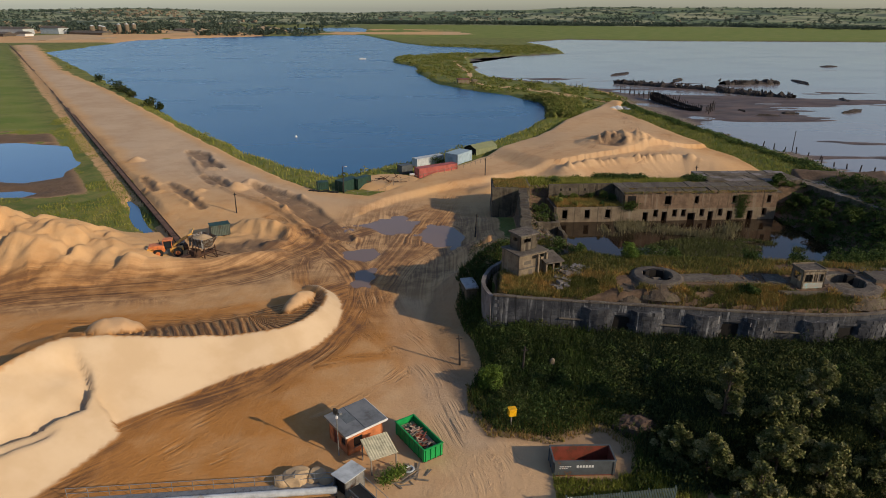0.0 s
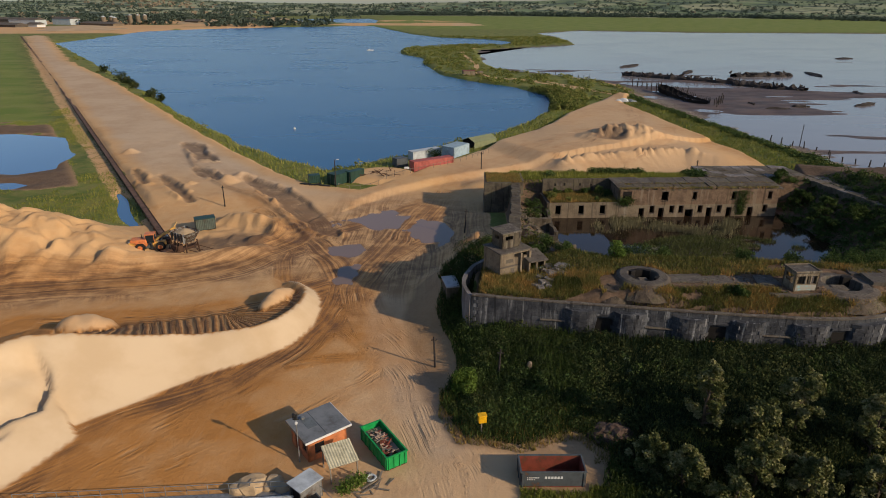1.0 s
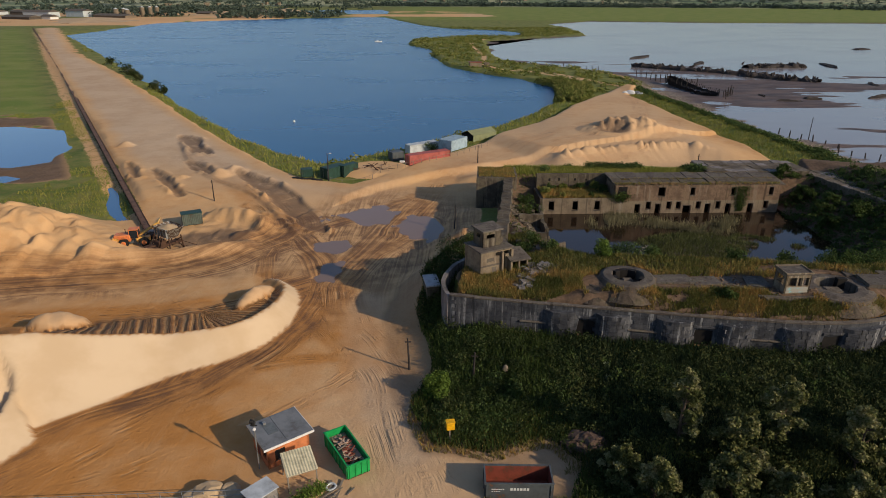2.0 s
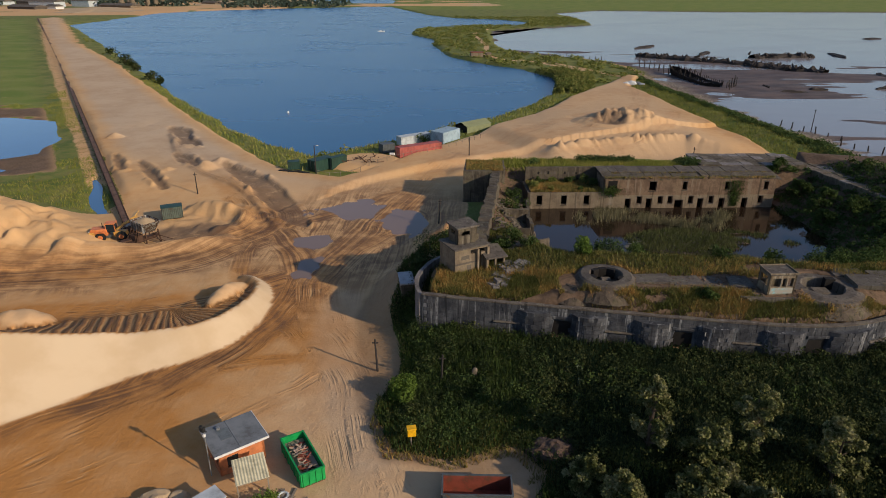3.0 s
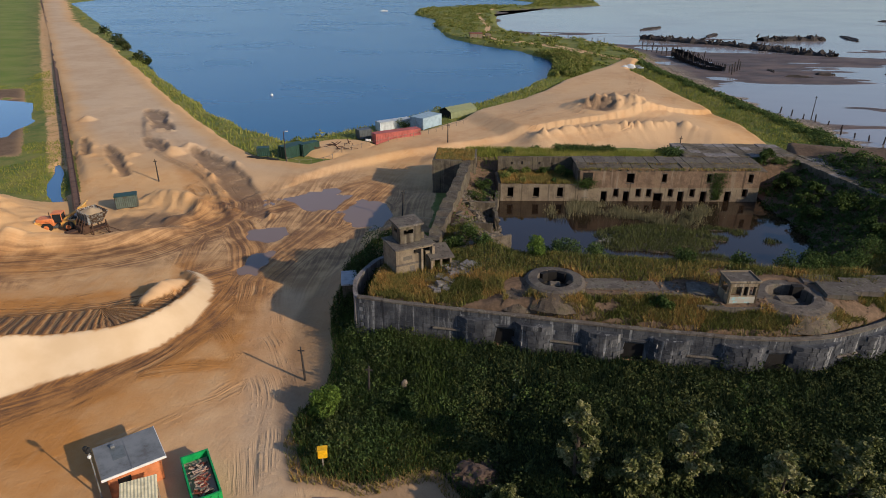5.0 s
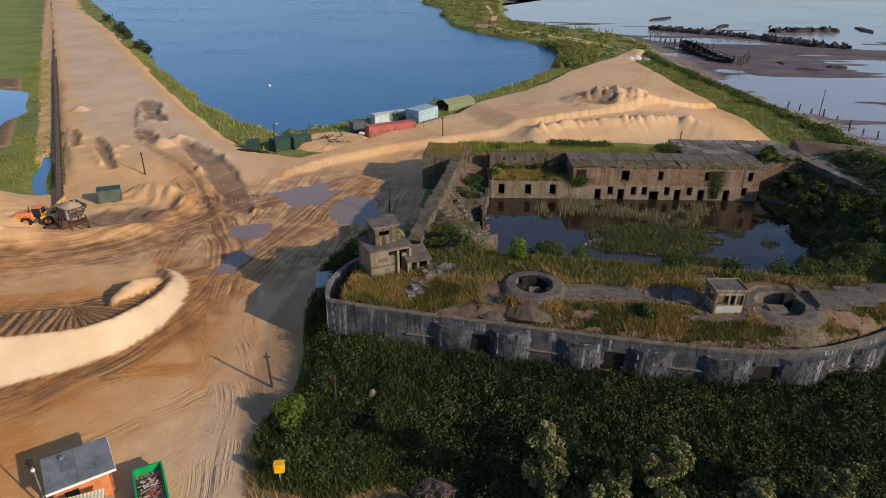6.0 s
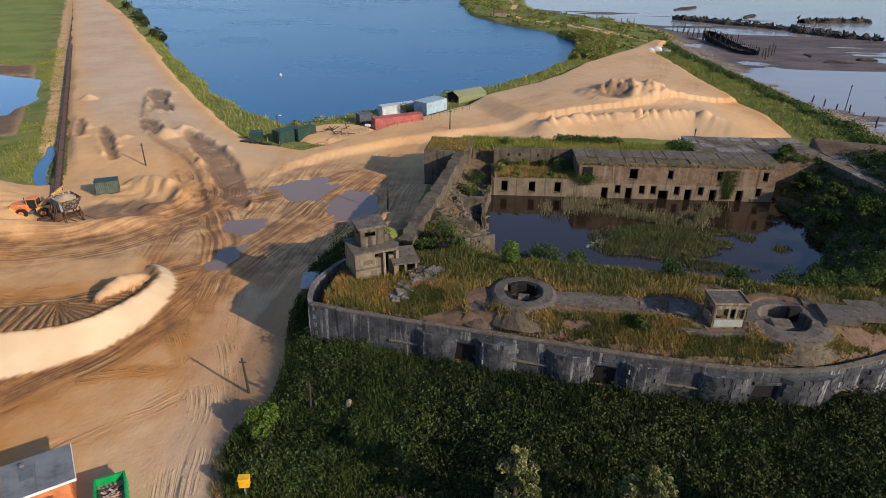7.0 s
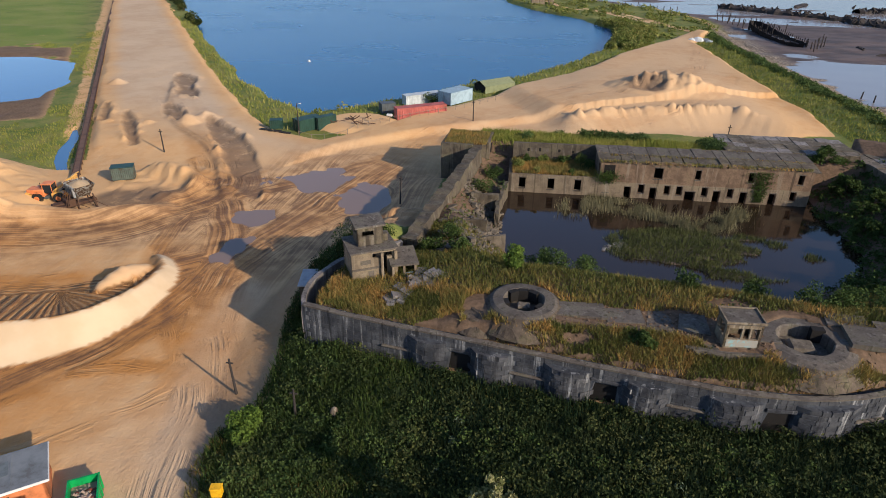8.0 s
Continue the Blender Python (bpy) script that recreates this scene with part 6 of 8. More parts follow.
for py in (-0.62, 0.5):
    boxed("stringer", 0, py, 0.8, 9, py + 0.12, 1.12, M_SKIPGREY, chute)
for k in range(6):
    boxed("leg", 0.5 + 1.6 * k, -0.6, -0.8, 0.6 + 1.6 * k, 0.6, 0.8, M_STEEL, chute)
for k in range(5):
    tubed("rail_post", [(0.4 + 1.8 * k, 0.8, 0.5), (0.4 + 1.8 * k, 0.8, 2.0)], 0.03, M_STEEL, chute)
tubed("handrail", [(0.3, 0.8, 2.0), (8, 0.8, 2.0)], 0.03, M_STEEL, chute)
PIPE_Z = ground_at(-16, 46)
pipe = thing("covered_conveyor", pose(-7.2, 46.3, PIPE_Z - 0.45, 0, 0, 185.5), "covered conveyor with pale hood, walkway and handrails", "conveyor")
bm = bmesh.new()
tube(bm, [(0, 0, 1.0), (24, 0, 0.9)], 0.32, 12)
part("hood", bm, M_GREYBOX, pipe, "pale curved hood")
boxed("frame", 0, -0.55, 0.45, 24, -0.45, 0.7, M_RUST, pipe)
boxed("frame", 0, 0.45, 0.45, 24, 0.55, 0.7, M_RUST, pipe)
boxed("walkway", 0, -1.45, 0.62, 24, -0.6, 0.68, M_STEEL, pipe)
for k in range(14):
    tubed("rail_post", [(0.3 + 1.8 * k, -1.42, 0.6), (0.3 + 1.8 * k, -1.42, 1.75)], 0.03, M_STEEL, pipe)
    if k % 2 == 0:
        boxed("leg", 0.2 + 1.8 * k, -0.5, -0.6, 0.32 + 1.8 * k, 0.5, 0.5, M_STEEL, pipe)
for h in (1.2, 1.75):
    tubed("handrail", [(0.3, -1.42, h), (23.7, -1.42, h)], 0.03, M_STEEL, pipe)
concrete = thing("sandstone_lumps", pose(-10.5, 48.2, ground_at(-10.5, 48.2)), "pale lumps of spilled cemented sand", "sand heap")
r = random.Random(8)
for px, py, s in ((-0.8, 0, 1.3), (0.9, 0.3, 1.0), (-2.0, -0.5, 0.8), (1.9, -0.2, 0.7)):
    bm = bmesh.new()
    bmesh.ops.create_icosphere(bm, subdivisions=3, radius=s)
    for v in bm.verts:
        v.co += 0.35 * noise.noise_vector(v.co * 1.1 + Vector((px, py, 3)))
        v.co.z *= 0.75
    b = part("lump", bm, M_SAND, concrete)
    b.matrix_local = pose(px, py, 0.1)


# skips
def skip(name, m, length, wide, tall, outer, inner, label, ribs, end_ribs=3):
    th = thing(name, m, label, "skip")
    t = 0.08
    boxed("floor", 0, 0, 0.12, length, wide, 0.22, inner, th)
    boxed("side", 0, 0, 0.22, length, t, tall, outer, th)
    boxed("side", 0, wide - t, 0.22, length, wide, tall, outer, th)
    boxed("end", 0, t, 0.22, t, wide - t, tall, outer, th)
    boxed("door", length - t, t, 0.22, length, wide - t, tall, outer, th)
    for k in range(ribs):
        x = 0.1 + (length - 0.3) * k / (ribs - 1)
        boxed("rib", x, -0.07, 0.15, x + 0.1, 0.0, tall - 0.1, outer, th)
        boxed("rib", x, wide, 0.15, x + 0.1, wide + 0.07, tall - 0.1, outer, th)
    for k in range(end_ribs):
        y = 0.15 + (wide - 0.4) * k / (end_ribs - 1)
        boxed("rib", length, y, 0.2, length + 0.08, y + 0.1, tall - 0.1, outer, th)
        boxed("rib", -0.08, y, 0.2, 0, y + 0.1, tall - 0.1, outer, th)
    for y0 in (-0.06, wide - 0.08):
        boxed("rim", -0.08, y0, tall, length + 0.08, y0 + 0.14, tall + 0.09, outer, th)
    for x0 in (-0.06, length - 0.08):
        boxed("rim", x0, 0.08, tall, x0 + 0.14, wide - 0.08, tall + 0.09, outer, th)
    boxed("skid", 0.2, 0.5, 0.0, length - 0.2, 0.62, 0.12, M_RUST, th)
    boxed("skid", 0.2, wide - 0.62, 0.0, length - 0.2, wide - 0.5, 0.12, M_RUST, th)
    return th


GS = pose(-2.55, 55.0, ground_at(0, 53) + 0.0, 0, 0, -56)
green_skip = skip("waste_skip", GS, 5.4, 2.15, 1.55, M_SKIPGREEN, M_RUST, "bright green roll-off skip full of scrap timber", 7, 4)
for o in green_skip.children:
    if o.name.startswith("door"):
        o["label"] = "ribbed green tailgate"
scrap = thing("scrap_timber", GS, "heap of broken timber and boards in the green skip", "timber")
r = random.Random(15)
for k in range(95):
    w = r.uniform(0.4, 1.1)
    bm = bmesh.new()
    box(bm, -w / 2, 0, 0, w / 2, r.uniform(0.07, 0.18), r.uniform(0.04, 0.1))
    b = part("plank", bm, M_GREY_WOOD if k % 3 == 0 else (M_WOODMIX if k % 3 == 1 else M_SKIPRED), scrap)
    x, y = r.uniform(0.9, 4.6), r.uniform(0.6, 1.5)
    b.matrix_local = pose(x, y, 0.92 + 0.35 * (1 - abs(x - 2.6) / 2.6) + r.uniform(-0.1, 0.15), r.uniform(-15, 15), r.uniform(-20, 20), r.choice([-70, -90, -110, 60, 30, 100]) + r.uniform(-25, 25))
boxed("fill", 0.1, 0.1, 0.22, 5.2, 2.0, 0.95, M_WOODMIX, scrap, "packed rubbish under the planks")
BS = pose(12.6, 48.75, ground_at(15.5, 50), 0, 0, 1.5)
brown_skip = skip("open_skip", BS, 5.8, 2.3, 1.75, M_SKIPGREY, M_SKIPRED, "slate-grey roll-off skip with red oxide inside, standing empty", 2, 3)
boxed("inner_lining", 0.09, 0.09, 0.23, 5.7, 0.12, 1.74, M_SKIPRED, brown_skip, "red oxide inside face")
boxed("inner_lining", 0.09, 2.17, 0.23, 5.7, 2.2, 1.74, M_SKIPRED, brown_skip, "red oxide inside face")
boxed("inner_lining", 0.09, 0.12, 0.23, 0.12, 2.17, 1.74, M_SKIPRED, brown_skip)
boxed("inner_lining", 5.68, 0.12, 0.23, 5.71, 2.17, 1.74, M_SKIPRED, brown_skip)
for x, w, h, z in [(2.15 + 0.28 * k, 0.2, 0.26, 1.05) for k in range(6)] + [(0.55 + 0.16 * k, 0.12, 0.1, 1.12) for k in range(7)] + [(0.55 + 0.2 * k, 0.14, 0.07, 0.92) for k in range(4)]:
    boxed("letter_bar", x, -0.012, z, x + w, 0.0, z + h, M_WHITE, brown_skip, "white painted lettering shown as bars")
lump = thing("plaster_lump", BS @ pose(1.0, 0.5, 0.22), "small white lump lying in the open skip", "rubbish")
bm = bmesh.new()
bmesh.ops.create_icosphere(bm, subdivisions=2, radius=0.25)
for v in bm.verts:
    v.co += 0.09 * noise.noise_vector(v.co * 3)
part("body", bm, M_WHITE, lump)

# yellow grit bin on a stake at the edge of the brush
ybox = thing("yellow_box", pose(9.1, 55.6, ground_at(9.4, 55.8), 0, 0, 12), "yellow plastic box fixed on a stake in the brush", "box")
boxed("stake", 0.3, 0.25, -0.2, 0.42, 0.37, 1.7, M_GREY_WOOD, ybox)
boxed("body", 0, 0, 1.55, 0.8, 0.6, 2.35, M_YELLOW, ybox, bevel=0.04)
boxed("lid", -0.04, -0.04, 2.35, 0.84, 0.64, 2.43, M_YELLOW, ybox, bevel=0.02)

# palisade fence at the near corner
fence = thing("palisade_fence", pose(12.9, 44.3, ground_at(18, 44.8) - 0.1, 0, 0, 7.3), "dark green steel palisade fence", "fence")
for k in range(68):
    boxed("pale", 0.15 * k, 0, 0.05, 0.15 * k + 0.09, 0.025, 1.75, M_FENCE, fence)
for h in (0.4, 1.4):
    boxed("rail", 0, 0.03, h, 10.2, 0.07, h + 0.06, M_FENCE, fence)
for k in range(5):
    boxed("post", 2.5 * k, 0.07, 0, 2.5 * k + 0.1, 0.17, 1.85, M_FENCE, fence)
for k in range(2):
    boxed("sign_plate", 0.1 + 0.28 * k, -0.02, 1.3, 0.26 + 0.28 * k, 0, 1.75, M_WHITE, fence, "white plate")

# spoil heap by the trees
heap = thing("spoil_heap", pose(22.5, 56.2, ground_at(22.5, 56.2) - 0.2), "reddish heap of spoil under the trees", "spoil heap")
bm = bmesh.new()
bmesh.ops.create_icosphere(bm, subdivisions=4, radius=1.0)
for v in bm.verts:
    v.co = Vector((v.co.x * 2.3, v.co.y * 1.8, max(v.co.z, -0.2) * 1.2)) + 0.55 * noise.noise_vector(v.co * 1.7) + 0.22 * noise.noise_vector(v.co * 5.1)
part("body", bm, plain("red_spoil", (0.13, 0.085, 0.065), 0.95, 0.5, 2.5, bump=0.6), heap)


# ---- hopper, loader and the long conveyor ----
def rail_line(bm, a, b, w=0.06):
    tube(bm, [a, b], w, 4)


hz = ground_at(-39.4, 104.4)
feeder = thing("feed_hopper", pose(-39.6, 104.6, hz - 0.1, 0, 0, -32), "grey steel feed hopper heaped with sand on a rusty frame", "hopper")
bm = bmesh.new()
lo = [(-1.1, -0.8), (1.1, -0.8), (1.1, 0.8), (-1.1, 0.8)]
hi = [(-2.1, -1.6), (2.1, -1.6), (2.1, 1.6), (-2.1, 1.6)]
a = [bm.verts.new((*p, 2.3)) for p in lo]
b = [bm.verts.new((*p, 4.2)) for p in hi]
for k in range(4):
    bm.faces.new((a[k], a[(k + 1) % 4], b[(k + 1) % 4], b[k]))
bmesh.ops.solidify(bm, geom=bm.faces[:], thickness=-0.08)
part("bin", bm, M_HOPPER, feeder, "battered pale grey bin")
for k in range(5):
    boxed("stiffener", -1.6 + 0.8 * k, -1.66, 2.6, -1.5 + 0.8 * k, -1.3, 4.2, M_STEEL, feeder)
for x in (-1.5, 1.5):
    for y in (-1.1, 1.1):
        tubed("leg", [(x * 1.15, y * 1.2, 0), (x, y, 2.6)], 0.12, M_RUST, feeder, sides=4)
for y in (-1.2, 1.2):
    tubed("brace", [(-1.6, y, 0.3), (1.5, y, 2.2)], 0.07, M_RUST, feeder, sides=4)
    tubed("brace", [(1.6, y, 0.3), (-1.5, y, 2.2)], 0.07, M_RUST, feeder, sides=4)
boxed("belt_frame", -0.6, -4.6, 0.9, 0.6, 1.8, 1.3, M_RUST, feeder)
boxed("guard", -1.5, -4.2, 0.0, -0.2, -2.4, 1.5, M_RUST, feeder, "rusty drive guard", bevel=0.1)
for px in (-1.2, -0.3, 0.7, 1.4):
    tubed("frame_post", [(px, -3.2, 0), (px * 0.9, -1.9, 3.2)], 0.09, M_RUST, feeder, sides=4)
for pz in (0.8, 1.6, 2.4):
    tubed("frame_rail", [(-1.4, -2.9 + 0.35 * pz, pz), (1.5, -2.9 + 0.35 * pz, pz)], 0.08, M_RUST, feeder, sides=4)
boxed("chute", -0.7, -2.6, 0.9, 0.9, -1.2, 2.3, M_RUST, feeder, "dark rusty chute", bevel=0.12)
for k in range(4):
    tubed("strut", [(1.6, -1.4 + 0.6 * k, 0.8 + 0.4 * k), (5.8, 0.4 + 0.5 * k, 0.15 + 0.35 * k)], 0.07, M_RUST, feeder, sides=4)
bm = bmesh.new()
bmesh.ops.create_cone(bm, segments=18, radius1=1.9, radius2=0.3, depth=0.6, cap_ends=True)
for v in bm.verts:
    v.co = Vector((v.co.x, v.co.y * 0.78, v.co.z + 4.25)) + 0.12 * noise.noise_vector(v.co * 1.3)
tagged(finish("sand_load", bm, M_SAND), "heap of sand in the feed hopper", "sand heap").matrix_world = feeder.matrix_world.copy()

lz = ground_at(-46.3, 105.9)
loader = thing("wheel_loader", pose(-46.3, 105.9, lz - 0.05, 0, 0, 14), "orange and yellow wheel loader tipping its raised bucket into the hopper", "wheel loader")


def wheel(parent, x, y):
    bm = bmesh.new()
    bmesh.ops.create_cone(bm, segments=20, radius1=0.82, radius2=0.82, depth=0.62, cap_ends=True, matrix=pose(x, y, 0.82, 90, 0, 0))
    bmesh.ops.bevel(bm, geom=[e for e in bm.edges if e.calc_face_angle(0) > 1], offset=0.1, segments=2, affect="EDGES")
    w = part("wheel", bm, M_RUBBER, parent, "large black tyre")
    bm = bmesh.new()
    bmesh.ops.create_cone(bm, segments=14, radius1=0.4, radius2=0.4, depth=0.66, cap_ends=True, matrix=pose(x, y, 0.82, 90, 0, 0))
    part("rim", bm, M_LOADER, w)


for x in (-1.7, 1.6):
    for y in (-1.05, 1.05):
        wheel(loader, x, y)
bm = bmesh.new()
box(bm, -3.3, -0.95, 0.9, -0.6, 0.95, 2.15, 0.15)
part("engine_cover", bm, M_LOADER, loader)
boxed("counterweight", -3.55, -0.97, 0.65, -2.4, 0.97, 1.75, M_LOADER_YELLOW, loader, "yellow rear counterweight", bevel=0.1)
boxed("rear_frame", -2.6, -0.7, 0.55, -0.3, 0.7, 0.95, M_SKIPGREY, loader)
boxed("front_frame", 0.2, -0.6, 0.6, 2.3, 0.6, 1.5, M_LOADER_YELLOW, loader, bevel=0.08)
boxed("mudguard", -2.5, -1.35, 1.62, -0.9, -0.75, 1.75, M_LOADER, loader, bevel=0.04)
boxed("mudguard", -2.5, 0.75, 1.62, -0.9, 1.35, 1.75, M_LOADER, loader, bevel=0.04)
cab = boxed("cab", -0.75, -0.75, 1.5, 0.65, 0.75, 2.9, M_GLASS, loader, "dark glazed cab", bevel=0.06)
boxed("cab_roof", -0.9, -0.85, 2.9, 0.75, 0.85, 3.05, M_LOADER, cab, bevel=0.04)
for px, py in ((-0.8, -0.8), (-0.8, 0.72), (0.6, -0.8), (0.6, 0.72)):
    boxed("cab_post", px, py, 1.5, px + 0.08, py + 0.08, 2.92, M_LOADER, cab)
for y in (-0.45, 0.4):
    bm = bmesh.new()
    tube(bm, [(0.6, y, 1.7), (2.0, y, 2.6), (3.5, y, 3.4)], 0.16, 4)
    part("lift_arm", bm, M_LOADER_YELLOW, loader)
tubed("ram", [(1.1, 0, 1.2), (2.4, 0, 2.6)], 0.09, M_STEEL, loader)
bm = bmesh.new()
prof = [(0.0, 0.0), (1.3, -0.5), (1.45, -0.42), (0.55, 0.2), (0.6, 0.95), (1.0, 1.25), (0.9, 1.35), (0.2, 1.05)]
rings = [[bm.verts.new((3.4 + x, y, 3.0 + z)) for x, z in prof] for y in (-1.45, 1.45)]
for k in range(len(prof)):
    bm.faces.new((rings[0][k], rings[0][(k + 1) % len(prof)], rings[1][(k + 1) % len(prof)], rings[1][k]))
bm.faces.new(rings[0])
bm.faces.new(list(reversed(rings[1])))
bmesh.ops.recalc_face_normals(bm, faces=bm.faces[:])
part("bucket", bm, M_LOADER_YELLOW, loader, "yellow bucket raised and tipping")
boxed("exhaust", -1.6, 0.3, 2.15, -1.5, 0.4, 2.9, M_RUST, loader)
for y in (-0.75, 0.55):
    boxed("lamp", -3.55, y, 1.6, -3.3, y + 0.2, 1.8, M_WHITE, loader)

genset = thing("generator_box", pose(-41.8, 114.4, ground_at(-40, 115.5) - 0.05, 0, 0, 28), "dark green steel generator container", "generator")
boxed("body", 0, 0, 0.25, 3.6, 2.1, 2.4, M_GENSET, genset, bevel=0.05)
bm = bmesh.new()
corrugated(bm, 0.1, 3.5, 0.35, 2.3, -0.05, 0.3, 0.045)
part("ribbed_side", bm, M_GENSET, genset)
boxed("roof", -0.06, -0.06, 2.4, 3.66, 2.16, 2.48, M_DARKGREEN, genset)
boxed("skid", 0.1, 0.2, 0, 3.5, 0.4, 0.25, M_RUST, genset)
boxed("skid", 0.1, 1.7, 0, 3.5, 1.9, 0.25, M_RUST, genset)

overland = thing("overland_conveyor", pose(0, 0, 0), "long rust-brown overland conveyor running along the causeway", "conveyor")
line = [Vector((-45.6, 109.6, 0)), Vector((-113, 208.5, 0)), Vector((-206, 345, 0)), Vector((-483, 744, 0))]


def strip(offset, wide, z0, z1, name, material):
    bm = bmesh.new()
    prev = None
    for i, p in enumerate(line):
        way = (line[min(i + 1, 3)] - line[max(i - 1, 0)]).normalized()
        side = Vector((-way.y, way.x, 0))
        ring = [bm.verts.new((*(p + side * s).xy, z)) for s, z in ((offset, z0), (offset + wide, z0), (offset + wide, z1), (offset, z1))]
        if prev:
            for k in range(4):
                bm.faces.new((prev[k], ring[k], ring[(k + 1) % 4], prev[(k + 1) % 4]))
        prev = ring
    bmesh.ops.recalc_face_normals(bm, faces=bm.faces[:])
    part(name, bm, material, overland)


strip(-0.45, 0.9, 0.95, 1.0, "belt", painted("dusty_belt", (0.15, 0.085, 0.060), (0.07, 0.04, 0.03), 0.3, 0.9, 0.5))
strip(-0.6, 0.13, 0.75, 1.1, "stringer", M_RUST)
strip(0.47, 0.13, 0.75, 1.1, "stringer", M_RUST)
strip(-0.42, 0.84, 0.45, 0.5, "return_belt", M_RUBBER)
leg_mesh = None
d01 = (line[1] - line[0])
for k in range(80):
    p = line[0] + d01.normalized() * (2 + 3.0 * k) if 2 + 3.0 * k < d01.length else line[1] + (line[2] - line[1]).normalized() * (2 + 3.0 * k - d01.length)
    if leg_mesh is None:
        bm = bmesh.new()
        box(bm, -0.08, -0.62, -0.5, 0.08, -0.5, 0.8)
        box(bm, -0.08, 0.5, -0.5, 0.08, 0.62, 0.8)
        box(bm, -0.08, -0.5, 0.6, 0.08, 0.5, 0.72)
        leg = part("trestle", bm, M_RUST, overland)
        leg_mesh = leg.data
    else:
        leg = new("trestle", leg_mesh)
        leg.parent = overland
    leg.matrix_local = pose(p.x, p.y, 0.05, 0, 0, math.degrees(math.atan2(d01.y, d01.x)))
drive = thing("tail_drum", pose(-45.4, 109.3, ground_at(-45.4, 109.3), 0, 0, -56), "steel tail end of the overland conveyor", "conveyor")
boxed("frame", -1.4, -0.8, 0, 1.2, 0.8, 0.9, M_RUST, drive, bevel=0.05)
tubed("drum", [(-0.4, -0.6, 1.0), (-0.4, 0.6, 1.0)], 0.35, M_STEEL, drive, sides=14)


# ---- poles ----
def utility_pole(x, y, h, label, lamp=False, lean=0.0):
    th = thing("utility_pole", pose(x, y, ground_at(x, y) - 0.1, 0, lean, 0), label, "pole", "poles round the yard")
    tubed("shaft", [(0, 0, 0), (0, 0, h)], [0.14, 0.09], M_TIMBER, th, sides=8)
    if lamp:
        tubed("arm", [(0, 0, h - 0.2), (0.7, 0, h)], 0.04, M_STEEL, th)
        boxed("lamp_head", 0.5, -0.12, h - 0.05, 1.0, 0.12, h + 0.08, M_WHITE, th, "pale lamp head")
    else:
        boxed("crossarm", -0.35, -0.05, h - 0.5, 0.35, 0.05, h - 0.4, M_TIMBER, th)
    return th


utility_pole(-41.6, 129.6, 4.6, "leaning timber pole standing in the sand")
utility_pole(-21.2, 146.6, 6.8, "tall dark lamp pole beside the green containers", True)
utility_pole(13.5, 161.0, 4.6, "timber pole on the shore road")
utility_pole(8.6, 115.0, 4.8, "thin stake standing in the wet ground", False, 3)
utility_pole(4.4, 68.4, 4.2, "dark timber pole at the edge of the brush", False, -2)
utility_pole(11.7, 65.4, 3.4, "weathered post standing in the brush", False, 2)
utility_pole(116, 203, 7.0, "dark pole on the sea bank")
utility_pole(64.0, 150.5, 6.5, "slim pole behind the barracks")

# white stone in the brush
stone = thing("white_boulder", pose(15.2, 65.8, ground_at(15.2, 65.8) + 0.55), "pale boulder half hidden in the brush", "boulder")
bm = bmesh.new()
bmesh.ops.create_icosphere(bm, subdivisions=3, radius=0.42)
for v in bm.verts:
    v.co = Vector((v.co.x * 0.8, v.co.y * 0.8, v.co.z * 1.5)) + 0.1 * noise.noise_vector(v.co * 2)
part("body", bm, M_PALE, stone)

# ---- containers and sheds on the shore road ----
def container(name, x, y, turn, length, wide, tall, material, label, doors=True, z=None):
    th = thing(name, pose(x, y, ground_at(x, y) if z is None else z, 0, 0, turn), label, "container")
    boxed("core", 0.05, 0.05, 0.12, length - 0.05, wide - 0.05, tall - 0.04, material, th)
    for y0, flip in ((-0.0, 1), (wide, -1)):
        bm = bmesh.new()
        corrugated(bm, 0.12, length - 0.12, 0.18, tall - 0.12, y0 - 0.02 if flip > 0 else y0 - 0.03, 0.42, 0.05)
        part("ribbed_side", bm, material, th)
    boxed("roof", 0, 0, tall - 0.06, length, wide, tall, material, th, bevel=0.02)
    for px in (0, length - 0.14):
        for py in (-0.04, wide - 0.1):
            boxed("corner_post", px, py, 0.0, px + 0.14, py + 0.14, tall + 0.02, material, th)
    if doors:
        for k in range(2):
            d = boxed("door", -0.05, 0.1 + k * (wide / 2 - 0.08), 0.2, 0.05, wide / 2 - 0.04 + k * (wide / 2 - 0.08), tall - 0.15, material, th)
            boxed("lock_bar", -0.09, 0.3 + k * wide / 2, 0.25, -0.05, 0.34 + k * wide / 2, tall - 0.2, M_STEEL, d)
    return th


red = container("shipping_container", -3.6, 160.6, 33.5, 12.0, 2.44, 2.6, M_REDBOX, "long faded red shipping container beside the shore road")
container("shipping_container", -21.4, 147.6, 52, 5.6, 2.9, 2.7, M_DARKGREEN, "dark green steel container standing by the lamp pole")
container("shipping_container", -18.2, 149.9, 52, 4.6, 1.8, 2.8, M_DARKGREEN, "narrow dark green container behind its twin")
low_box = container("plant_box", -27.2, 145.6, 18, 2.6, 2.0, 1.9, M_DARKGREEN, "small green steel plant box on the shore")
sheet_pile = thing("black_sheeting", pose(-26.0, 144.6, ground_at(-26, 144.6), 0, 0, -10), "black sheeting and pipes lying at the bank", "sheeting")
for k in range(6):
    b = boxed("fold", 0, 0, 0, 1.6, 0.7, 0.25, M_RUBBER, sheet_pile, bevel=0.08)
    b.matrix_local = pose(-3.4 + 1.2 * k, -0.2 - 0.15 * (k % 3), 0, 0, (k % 3) * 5 - 5, k * 23 % 30)
